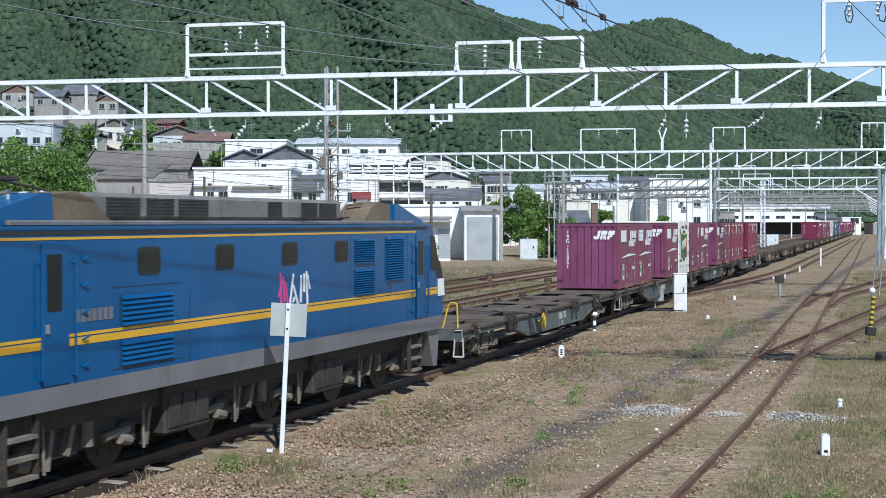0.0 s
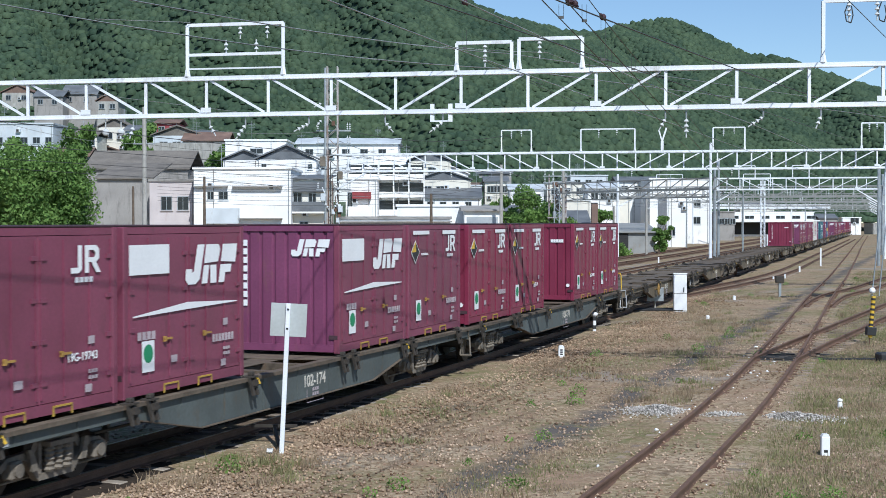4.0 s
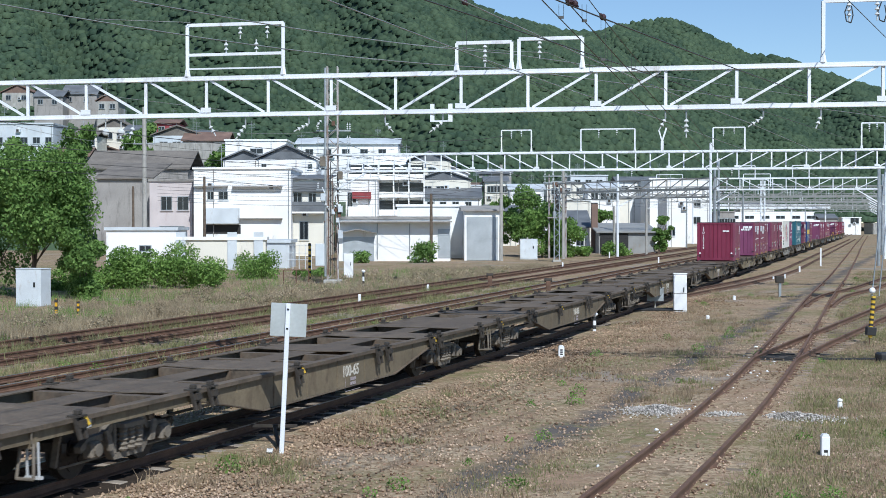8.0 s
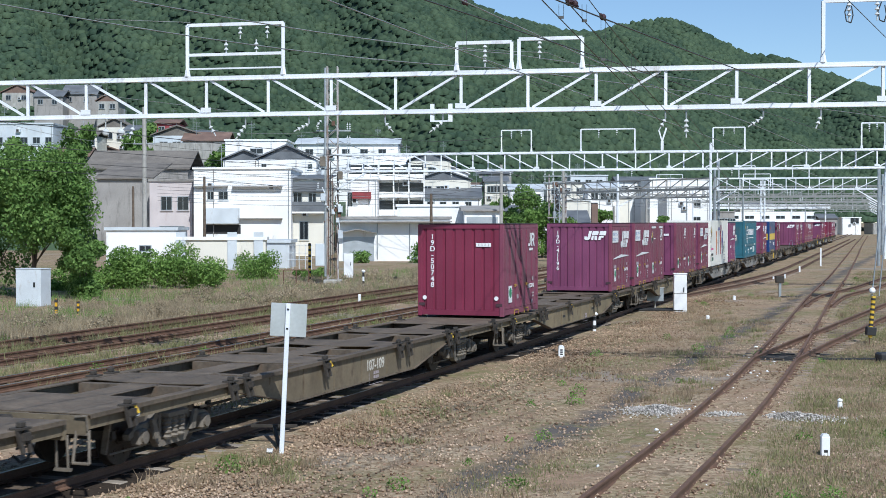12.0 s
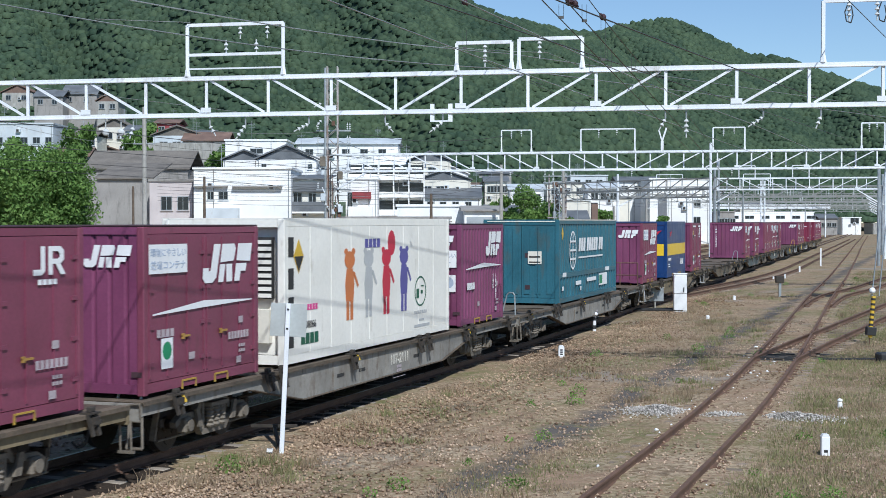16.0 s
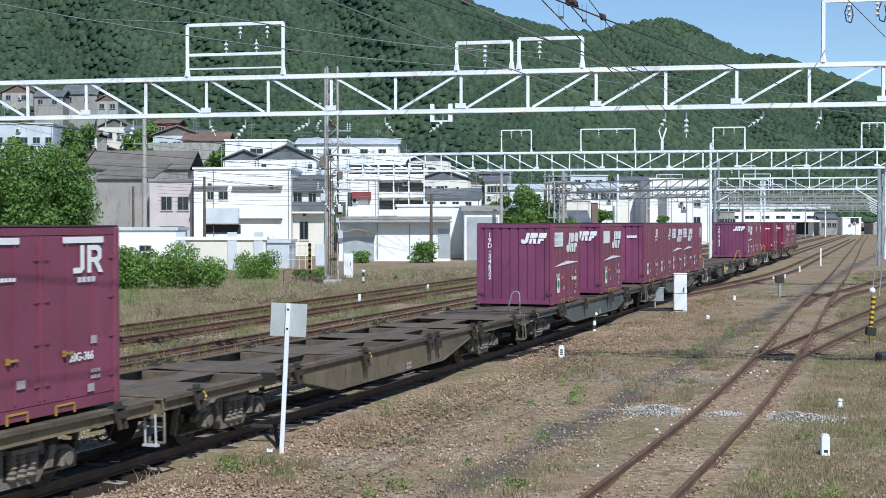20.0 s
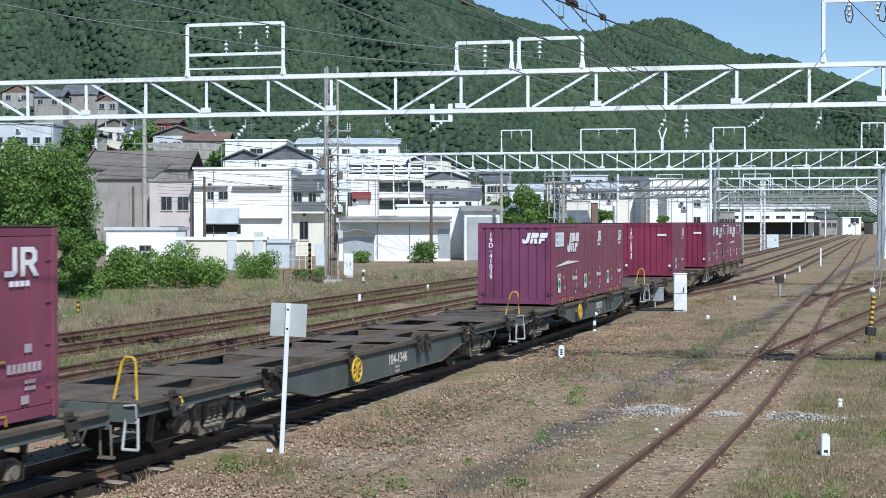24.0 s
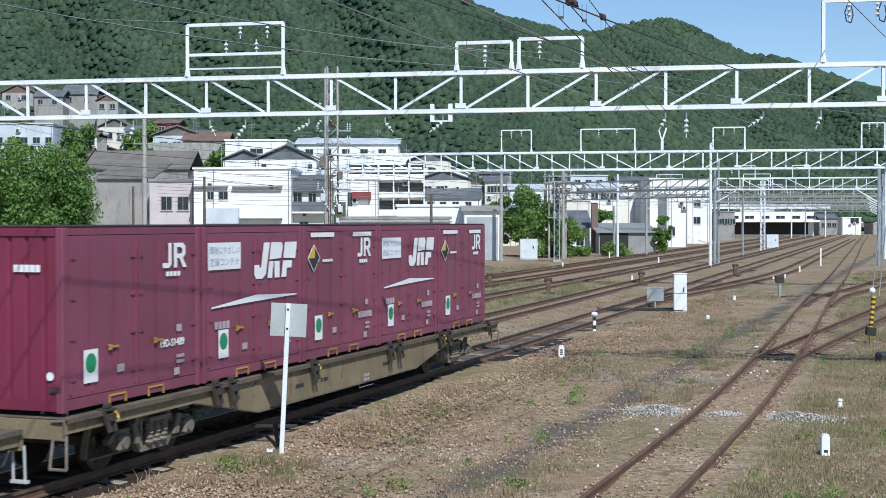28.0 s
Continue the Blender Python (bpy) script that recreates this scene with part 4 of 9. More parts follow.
# ---- buildings ----
def building(label, x0, x1, y, depth, z0, z1, wall, roof="flat", roof_mat=None, windows=(), doors=(), ledges=(), turn=0.0, rise=1.2, category="house", over=0.35):
    """A building whose front faces the yard; windows and doors as (x0, x1, z0, z1) along its front."""
    ob = thing("building", Matrix.Translation(((x0 + x1) / 2, y, 0)) @ Matrix.Rotation(turn, 4, "Z"), label, category)
    h = (x1 - x0) / 2
    cx = (x0 + x1) / 2
    bm = bmesh.new(); box(bm, -h, h, 0, depth, z0, z1)
    part("wall", bm, wall, ob)
    bm = bmesh.new()
    if roof == "flat":
        box(bm, -h - 0.15, h + 0.15, -0.15, depth + 0.15, z1, z1 + 0.25)
    elif roof == "gable":
        prism(bm, [(-h - over, z1), (0, z1 + rise), (h + over, z1), (h + over, z1 + 0.18), (0, z1 + rise + 0.2), (-h - over, z1 + 0.18)], "y", -over, depth + over)
        prism(bm, [(-h, z1 + 0.002), (h, z1 + 0.002), (0, z1 + rise)], "y", 0.02, depth - 0.02)
    elif roof == "long":
        prism(bm, [(-over, z1), (depth / 2, z1 + rise), (depth + over, z1), (depth + over, z1 + 0.15), (depth / 2, z1 + rise + 0.18), (-over, z1 + 0.15)], "x", -h - over, h + over)
    elif roof == "shed":
        prism(bm, [(-over, z1), (depth + over, z1 + rise), (depth + over, z1 + rise + 0.15), (-over, z1 + 0.15)], "x", -h - over, h + over)
    part("roof", bm, roof_mat or wall, ob)
    for a, b, c, d in windows:
        bm = bmesh.new()
        for u0, u1, v0, v1 in ((a, b, c, c + 0.08), (a, b, d - 0.08, d), (a, a + 0.07, c + 0.081, d - 0.081), (b - 0.07, b, c + 0.081, d - 0.081), ((a + b) / 2 - 0.03, (a + b) / 2 + 0.03, c + 0.081, d - 0.081)):
            box(bm, u0 - cx, u1 - cx, -0.07, -0.004, v0, v1)
        fr = part("window", bm, M_GALV, ob, "aluminium-framed window")
        part("pane", bm_box(a - cx + 0.071, b - cx - 0.071, -0.035, -0.006, c + 0.081, d - 0.081), M_GLASS, fr)
        part("sill", bm_box(a - cx - 0.08, b - cx + 0.08, -0.14, -0.003, c - 0.07, c - 0.003), wall, fr)
    for a, b, c, d, m in doors:
        bm = bmesh.new()
        box(bm, a - cx, b - cx, -0.05, -0.004, c, d)
        n = max(2, int((d - c) / 0.3))
        dr = part("door", bm, m, ob)
        for k in range(n):
            part("slat", bm_box(a - cx + 0.03, b - cx - 0.03, -0.065, -0.051, c + (d - c) * k / n + 0.02, c + (d - c) * (k + 1) / n - 0.02), m, dr)
    for a, b, z, t, out, m in ledges:
        part("ledge", bm_box(a - cx, b - cx, -out, -0.004, z, z + t), m, ob)
    rg = random.Random(int(abs(x0) * 100 + y))
    if category == "house" and z1 - z0 > 3 and wall not in (M_PINK, M_GREYWALL):
        for k in range(2):
            x = rg.choice((-h + 0.2, h - 0.25, rg.uniform(-h * 0.6, h * 0.6)))
            bm = bmesh.new(); bar(bm, (x, -0.06, z0 + 0.1), (x, -0.06, z1 - 0.05), 0.09, sides=6)
            part("drain_pipe", bm, M_GREYWALL if k else M_GALV, ob)
        for k in range(2):
            x, z = rg.uniform(-h * 0.8, h * 0.6), z1 - rg.uniform(1.2, max(1.3, min(5.0, z1 - z0 - 1)))
            ac = part("air_conditioner", bm_box(x, x + 0.75, -0.40, -0.07, z, z + 0.55, 0.02), M_SIDING, ob, "pale air-conditioner unit")
            part("fan_grille", bm_box(x + 0.10, x + 0.50, -0.412, -0.401, z + 0.07, z + 0.48), M_UNDER, ac)
        bm = bmesh.new()
        x = rg.uniform(-h * 0.7, h * 0.7)
        bar(bm, (x, depth * 0.3, z1), (x, depth * 0.3, z1 + rise + 1.8), 0.05, sides=5)
        for q in range(4):
            bar(bm, (x - 0.5, depth * 0.3 + 0.02, z1 + rise + 0.9 + q * 0.2), (x + 0.5, depth * 0.3 + 0.02, z1 + rise + 0.9 + q * 0.2), 0.03, sides=4)
        part("antenna", bm, M_GALV, ob, "roof aerial")
    return ob



W1 = building("long low white trackside shed with a grey awning", -10.29, 0.72, 139, 9, -0.3, 3.89, M_WHITE, "flat", M_GREYWALL,
    doors=((-9.74, -6.72, -0.25, 2.12, M_SHUTTER), (-0.50, 0.72, 0.1, 2.90, M_SHUTTER)), ledges=((-10.29, 0.88, 3.56, 0.12, 1.1, M_GREYWALL),), category="shed")
bm = bmesh.new(); prism(bm, [(-1.75, 0), (0, 0.35), (1.75, 0), (1.75, 0.08), (0, 0.44), (-1.75, 0.08)], "y", -1.0, -0.06)
part("door_hood", bm, M_GREYWALL, W1, "gabled grey door hood", Matrix.Translation((-8.26 - (-10.29 + 0.72) / 2, 0, 2.51)))
for p in (-3.25, -6.39):
    bm = bmesh.new(); bar(bm, (p - (-10.29 + 0.72) / 2, -0.08, 0), (p - (-10.29 + 0.72) / 2, -0.08, 3.45), 0.1, sides=8)
    part("drain_pipe", bm, M_GALV, W1)
building("tall white trackside block with a flat roof", -4.81, 2.26, 149.5, 8, -0.3, 5.21, M_WHITE, "flat", category="shed")
building("pale garage with a grey roller shutter", 2.12, 5.70, 141, 8, -0.3, 4.67, M_WHITE, "shed", M_GREYWALL, doors=((2.35, 5.42, -0.2, 4.11, M_SHUTTER),), rise=0.5, category="garage")
# its near-black ledge is the carport's shade put in as a sheet
B2 = building("big plain white house with narrow ledges", -27.59, -16.83, 158, 12, -0.3, 9.43, M_WHITE, "flat", windows=((-26.09, -25.34, 6.05, 6.99), (-24.84, -23.78, 6.05, 6.99)),
    ledges=((-27.59, -23.78, 7.49, 0.12, 0.5, M_GREYWALL), (-23.28, -17.77, 7.42, 0.14, 0.6, M_GREYWALL), (-22.46, -17.77, 3.92, 0.12, 0.5, M_GREYWALL), (-26.22, -22.52, 3.42, 1.7, 0.9, M_SIDING), (-26.22, -22.40, 2.29, 1.0, 0.05, M_DARK)))
building("cream house wing with dark balconies", -17.04, -13.05, 160, 10, -0.3, 8.36, M_CREAM, "shed", M_ROOF, windows=((-16.79, -15.78, 5.70, 6.90), (-15.08, -14.19, 5.70, 6.90), (-16.09, -15.08, 1.58, 3.67)), ledges=((-17.04, -13.12, 4.81, 1.05, 0.9, M_ROOF), (-17.04, -13.12, 4.56, 0.2, 1.0, M_WHITE), (-17.04, -13.12, 6.96, 1.1, 0.5, M_ROOF)), rise=0.7)
building("faded pink plaster house", -33.10, -28.29, 161, 10, -0.3, 8.16, M_PINK, "flat", M_GREYWALL, windows=((-31.82, -30.54, 4.89, 6.49), (-29.96, -28.68, 4.89, 6.49), (-32.01, -29.13, 2.58, 3.16)))
building("grey mortar building with a bare stained wall", -39.73, -33.58, 164, 11, -0.3, 8.51, M_GREYWALL, "shed", M_ROOF_W, rise=2.2)
building("old house under a long grey tiled roof", -46.45, -33.26, 186, 12, 2, 10.41, M_GREYWALL, "long", M_ROOF_W, rise=2.6)
building("low white block shed with a flat slab roof", -27.38, -21.68, 116, 5, -0.3, 2.93, M_WHITE, "flat", M_SIDING, windows=((-24.71, -23.70, 1.18, 1.73),), category="shed")
building("long low cream wall with grey pillars", -21.31, -14.18, 114, 1.0, -0.3, 2.17, M_CREAM, "flat", M_WHITE, ledges=tuple((-21.31 + d, -21.31 + d + 0.75, -0.2, 3.0, 0.12, M_SIDING) for d in (0.0, 4.1, 6.2)), category="wall")
building("pale blue-white garage by the mast", -14.91, -12.71, 118, 5, -0.3, 1.89, M_SIDING, "flat", M_SIDING, category="garage")
building("white upper house with a flat roof and a window", -30.49, -21.94, 200, 10, 4, 14.92, M_WHITE, "flat", windows=((-27.01, -25.19, 13.10, 13.89),))
building("gabled house with grey tiles and white walls", -29.27, -23.63, 190, 10, 3, 11.80, M_WHITE, "gable", M_ROOF, rise=1.3)
building("gabled house with grey tiles and a window", -23.71, -16.14, 182, 11, 3, 11.53, M_WHITE, "gable", M_ROOF, windows=((-23.14, -22.49, 10.30, 11.02), (-17.23, -16.65, 10.30, 11.02)), rise=1.8)
apt = building("white apartment block with open balconies", -12.12, -2.75, 178, 12, -0.3, 10.16, M_WHITE, "flat")
for r in range(3):
    for c in range(5):
        z = 4.38 + r * 2.2
        x = -4.3 + c * 1.9
        part("balcony", bm_box(x, x + 1.7, -0.9, -0.004, z, z + 0.75), M_WHITE, apt)
        # dark glass sheet stands in for the shade behind the balcony
        part("balcony_recess", bm_box(x, x + 1.7, -0.05, -0.005, z + 0.752, z + 1.9), M_GLASS, apt, "flat dark sheet for the shaded balcony recess")
        part("fin_wall", bm_box(x + 1.72, x + 1.86, -0.95, -0.004, z, z + 2.15), M_WHITE, apt)
building("white block behind with a red awning", -11.72, -7.90, 172, 5, -0.3, 8.71, M_WHITE, "flat", windows=((-11.51, -10.90, 5.17, 7.21),), ledges=((-10.90, -8.65, 6.40, 0.8, 0.7, M_DULL_RED), (-11.37, -8.45, 4.15, 1.3, 0.8, M_WHITE)))
building("long white upper building on the slope", -24.10, -7.35, 235, 12, 5, 16.34, M_WHITE, "long", M_SIDING, windows=tuple((-23.64 + d, -23.64 + d + 1.3, 14.57, 15.59) for d in (1, 4, 7, 10, 13)), rise=1.2)
building("low white house with dark roofs", -3.32, 5.62, 215, 10, 2, 7.08, M_WHITE, "long", M_ROOF, windows=tuple((-2.89 + d, -2.89 + d + 1.0, 5.89, 6.66) for d in (0.5, 2.4, 4.3, 6.2)), rise=1.6)
building("brown-roofed house farther up", -3.56, 6.73, 250, 10, 4, 8.83, M_CREAM, "long", M_ROOF_B, rise=1.6)
building("dark-roofed white house by the tracks", 13.6, 18.3, 178, 6, -0.3, 2.85, M_WHITE, "shed", M_ROOF, windows=((14.2, 15.4, 0.9, 2.2), (16.6, 17.6, 0.6, 2.3)), rise=2.1)
building("cream house wall behind the dark roof", 15.6, 20.2, 195, 7, -0.3, 6.5, M_CREAM, "flat", M_WHITE)
building("slim orange brick chimney stack", 18.33, 19.10, 176, 0.8, -0.3, 5.97, M_ROOF_B, "flat", M_WHITE, category="chimney", over=0.05)
# the near-black door is a sheet for the shed's shaded opening
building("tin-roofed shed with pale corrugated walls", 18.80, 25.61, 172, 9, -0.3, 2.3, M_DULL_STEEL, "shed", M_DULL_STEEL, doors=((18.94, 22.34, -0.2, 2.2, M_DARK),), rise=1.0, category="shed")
building("broad white building beyond the sheds", 20.53, 31.46, 240, 12, -0.3, 7.48, M_CREAM, "flat")
building("large white building at the far end of the yard", 36.23, 46.63, 250, 14, -0.3, 11.01, M_WHITE, "flat", windows=tuple((36.73 + d, 36.73 + d + 1.4, z, z + 1.3) for d in (1, 4, 7) for z in (3.2, 6.2)))
building("white house with dark openings beside the far tracks", 33.72, 36.70, 215, 9, -0.3, 7.68, M_WHITE, "flat", windows=((34.14, 34.99, 1.46, 2.83),))
# the near-black ledge paints the shade under the platform roof
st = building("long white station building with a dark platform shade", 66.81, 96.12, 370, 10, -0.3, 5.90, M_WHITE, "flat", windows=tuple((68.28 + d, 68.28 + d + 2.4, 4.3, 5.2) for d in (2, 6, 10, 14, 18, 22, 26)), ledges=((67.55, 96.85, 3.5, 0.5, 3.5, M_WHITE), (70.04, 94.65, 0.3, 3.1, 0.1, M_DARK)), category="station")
building("white block at the end of the line", 117.42, 123.08, 420, 10, -0.3, 4.71, M_WHITE, "flat", windows=((119.92, 122.41, 3, 5),))
bm = bmesh.new(); box(bm, 60.49, 91.00, 335, 335.5, 6.62, 7.68); box(bm, 61.82, 62.08, 335, 335.4, -0.3, 6.62); box(bm, 81.72, 81.98, 335, 335.4, -0.3, 6.62); box(bm, 89.68, 89.94, 335, 335.4, -0.3, 6.62)
solid("footbridge", bm, M_WHITE_STEEL, "white station footbridge far down the line", "footbridge")
for k, (p0, p1, yy, yt, m) in enumerate(((105.49, 110.56, 400, 4.5, M_GREYWALL), (129.58, 138.95, 430, 3, M_CONCRETE), (81.24, 90.50, 390, 7.5, M_CREAM), (55.58, 59.26, 290, 5.5, M_GREYWALL), (44.67, 50.61, 300, 11, M_WHITE), (13.59, 20.10, 235, 6, M_WHITE), (6.77, 11.67, 225, 5, M_CREAM))):
    building("pale building beyond the far end of the yard" if k < 3 else "pale town building behind the yard", p0, p1, yy, 9, -0.3, yt, m, "flat" if k % 2 else "long", M_ROOF if k % 2 == 0 else None, windows=tuple((p0 + (p1 - p0) * f, p0 + (p1 - p0) * f + 1.3, yt - 2.4, yt - 1.2) for f in (0.12, 0.42, 0.7)))
rng = random.Random(11)
for i in range(34):
    p = rng.choice([rng.uniform(-30, 360), rng.uniform(-30, 330), rng.uniform(500, 780)])
    yy = rng.uniform(215, 290)
    yb = rng.uniform(225, 300) if p < 360 else rng.uniform(275, 320)
    x0 = (p - 784) / 2525.25 * yy
    zt = 3.644 + (392.4 - yb) * yy / 2525.25
    w = rng.uniform(5, 9)
    building(rng.choice(["small hillside house with tiled roof", "pale hillside house with tiled roof"]), x0, x0 + w, yy, 7, zt - 6, zt, rng.choice([M_CREAM, M_GREYWALL, M_GREYWALL, M_CONCRETE, M_SIDING] if p < 420 else [M_WHITE, M_CREAM, M_SIDING]), rng.choice(["long", "gable"]), rng.choice([M_ROOF, M_ROOF_B, M_ROOF_W, M_ROOF_W] if p < 420 else [M_SIDING, M_ROOF, M_WHITE]), windows=((x0 + 1, x0 + 2.3, zt - 2, zt - 0.9), (x0 + 3, x0 + 4.3, zt - 2, zt - 0.9)), rise=1.5)
building("grey school building on the slope", -75.05, -62.75, 230, 10, 8, 19.3, M_SIDING, "flat", windows=tuple((-75.05 + d, -75.05 + d + 1.2, 16.16, 17.25) for d in (1, 3, 5, 7, 9, 11)))
def at(px, py, d):
    """Plan x and height of what is seen at that place of the picture, d metres away."""
    return (px - 784) / 2525.25 * d, 3.644 + (392.4 - py) * d / 2525.25


# terraced houses on the slope above the grey roofs
for words, a, b, top, low, d, wall, roof, rmat, rise in (
        ("brown hillside house under a dark tiled roof", 62, 112, 172, 208, 300, M_GREYWALL, "long", M_ROOF, 1.6),
        ("dull pink hillside house with a dark roof", 112, 172, 168, 206, 305, M_GREYWALL, "long", M_ROOF, 2.2),
        ("grey hillside house behind the gantry", 5, 60, 165, 205, 310, M_CONCRETE, "gable", M_ROOF_B, 1.8),
        ("white-walled hillside house with brown roof", 172, 210, 180, 208, 300, M_CONCRETE, "gable", M_ROOF_B, 1.5),
        ("small cream house on the terrace", 132, 172, 241, 262, 235, M_CREAM, "long", M_ROOF_W, 1.0),
        ("brick-red house with a white window", 276, 316, 219, 240, 240, M_DULL_RED, "long", M_ROOF_B, 0.8),
        ("grey house on the upper terrace", 222, 262, 232, 262, 238, M_SIDING, "long", M_ROOF, 1.0),
        ("low grey shed on the terrace", 320, 372, 236, 258, 245, M_GREYWALL, "shed", M_ROOF, 0.8)):
    (x0, z1), (x1, z0) = at(a, top, d), at(b, low, d)
    building(words, x0, x1, d, 7, z0 - 3, z1, wall, roof, rmat, windows=tuple((x0 + (x1 - x0) * f, x0 + (x1 - x0) * f + 1.1, z1 - 1.6, z1 - 0.5) for f in (0.12, 0.62)), rise=rise)
(x0, z1), (x1, z0) = at(262, 253, 215), at(398, 292, 215)
bm = bmesh.new(); box(bm, x0, x1, 215, 215.5, z0, z1)
for k in range(9):
    box(bm, x0 + (x1 - x0) * (k + 0.5) / 9 - 0.12, x0 + (x1 - x0) * (k + 0.5) / 9 + 0.12, 214.8, 214.999, z0, z1 - 0.1)
solid("terrace_wall", bm, M_CONCRETE, "stained grey concrete terrace wall with ribs", "wall", "", "structure")
# two big round insulators hung below the near gantry
for u in (0.1347, 0.1537):
    x, y = on_g1(u)
    bm = bmesh.new(); bmesh.ops.create_uvsphere(bm, u_segments=14, v_segments=8, radius=0.095, matrix=Matrix.Translation((x, y, 6.05)) @ Matrix.Diagonal((1, 0.6, 1, 1)))
    bar(bm, (x, y, 6.10), (x, y, 6.44), 0.03, sides=6)
    part("disc_insulator", bm, M_PORCELAIN, g1, "big round milky insulator")
# pale houses crowding behind the trackside trees
for k, (a, b, top, d, wall) in enumerate(((796, 852, 330, 232, M_WHITE), (858, 898, 322, 248, M_CREAM), (902, 962, 336, 238, M_WHITE), (968, 1042, 326, 255, M_CREAM), (1040, 1096, 334, 236, M_WHITE), (1092, 1168, 322, 262, M_WHITE), (1010, 1075, 312, 282, M_SIDING), (840, 905, 308, 285, M_GREYWALL))):
    (x0, z1), (x1, _) = at(a, top, d), at(b, top, d)
    building("pale town house behind the trackside trees", x0, x1, d, 8, -0.3, z1, wall, "flat" if k % 3 == 0 else "long", M_ROOF if k % 2 else M_SIDING, windows=tuple((x0 + (x1 - x0) * f, x0 + (x1 - x0) * f + 1.2, z1 - 1.9, z1 - 0.7) for f in (0.1, 0.4, 0.7)), rise=0.9)
# transformer platform on two poles by the tracks
tp = thing("transformer_platform", Matrix.Translation((12.0, 150, 0)), "rusty transformer platform between two poles with cables", "transformer")
for x in (-0.85, 0.9):
    bm = bmesh.new(); bar(bm, (x, 0, -0.3), (x, 0, 8.6), 0.24, 0.18, sides=8)
    part("pole", bm, M_MAST, tp)
part("deck", bm_box(-1.05, 1.1, -0.6, 0.5, 4.0, 4.12), M_MAST, tp)
rgt = random.Random(4)
for k in range(6):
    x, z = rgt.uniform(-0.75, 0.4), 4.13 + 0.62 * k
    part("canister", bm_box(x, x + rgt.uniform(0.35, 0.6), -0.45, 0.1, z, z + 0.58, 0.04), rgt.choice([M_UNDER_PALE, M_MAST, M_RUST, M_GALV]), tp)
for k in range(14):
    a, b = (rgt.uniform(-1, 1), -0.5, rgt.uniform(4.3, 8.4)), (rgt.uniform(-1, 1), -0.3, rgt.uniform(4.3, 8.4))
    bm = bmesh.new(); bar(bm, a, b, 0.06, sides=5)
    part("cable", bm, M_DECAL_GREY if k % 3 else M_RUST, tp)
for z in (7.0, 7.7, 8.4):
    bm = bmesh.new(); bar(bm, (-1.5, -0.15, z), (1.6, -0.15, z), 0.1)
    part("cross_arm", bm, M_GALV, tp)
    for x in (-1.3, -0.4, 0.5, 1.4):
        insulator(tp, x, -0.15, z + 0.05, 3, False, 0, 1.3)
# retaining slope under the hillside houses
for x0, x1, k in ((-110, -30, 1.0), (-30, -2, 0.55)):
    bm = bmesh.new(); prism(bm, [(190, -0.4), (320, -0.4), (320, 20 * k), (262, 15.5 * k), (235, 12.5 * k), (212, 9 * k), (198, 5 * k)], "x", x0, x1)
    solid("town_slope", bm, M_FOREST_HAZED, "overgrown green town slope below the forest", "slope", "", "structure")
# ---- the train ----
VEHICLES = []  # (thing, place along the train, height)


def text_mesh(words, size, material, vertical=False):
    """Flat lettering in the built-in font, in the xz plane, facing -Y, lower left at the origin."""
    key = f"lettering/{words}/{size}/{material.name}/{vertical}"
    if key not in MESHES:
        cu = bpy.data.curves.new("lettering", "FONT")
        cu.body = "\n".join(words) if vertical else words
        cu.size, cu.extrude, cu.offset = size, 0.002, size * 0.018
        cu.align_x = "CENTER" if vertical else "LEFT"
        if vertical:
            cu.space_line = 0.82
        tmp = bpy.data.objects.new("lettering", cu)
        scene.collection.objects.link(tmp)
        me = bpy.data.meshes.new_from_object(tmp.evaluated_get(bpy.context.evaluated_depsgraph_get()))
        bpy.data.objects.remove(tmp)
        bpy.data.curves.remove(cu)
        me.transform(Matrix.Rotation(math.pi / 2, 4, "X"))
        me.materials.clear()
        me.materials.append(material)
        MESHES[key] = me
    return MESHES[key]


def on_side(y, z, x=1.2275):
    """Pose that lays a flat -Y-facing piece on the near long side; its x runs away from the camera along the train."""
    return Matrix.Translation((x, y, z)) @ Matrix.Rotation(math.pi / 2, 4, "Z")


def plate(bm, pts, t=0.003):
    """A thin plate with outline (x, z), facing -Y."""
    return prism(bm, pts, "y", -t, 0.0)


def rect(bm, x0, x1, z0, z1, t=0.003):
    return plate(bm, [(x0, z0), (x1, z0), (x1, z1), (x0, z1)], t)


def slant(pts, k=0.22):
    return [(x + z * k, z) for x, z in pts]


def mark_big(bm):
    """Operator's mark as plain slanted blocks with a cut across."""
    plate(bm, slant([(0.0, 0.24), (0.02, 0.07), (0.10, 0.0), (0.29, 0.0), (0.38, 0.08), (0.40, 0.62), (0.22, 0.62), (0.21, 0.20), (0.16, 0.18), (0.15, 0.24)], 0.2))
    plate(bm, slant([(0.45, 0.0), (0.59, 0.0), (0.59, 0.29), (0.45, 0.29)], 0.2))
    plate(bm, slant([(0.45, 0.32), (0.82, 0.34), (0.84, 0.54), (0.78, 0.62), (0.45, 0.62)], 0.2))
    plate(bm, slant([(0.68, 0.0), (0.84, 0.0), (0.78, 0.29), (0.62, 0.29)], 0.2))
    plate(bm, slant([(0.90, 0.0), (1.05, 0.0), (1.05, 0.16), (1.20, 0.16), (1.20, 0.29), (0.90, 0.29)], 0.2))
    plate(bm, slant([(0.90, 0.34), (1.30, 0.32), (1.30, 0.62), (0.90, 0.62)], 0.2))


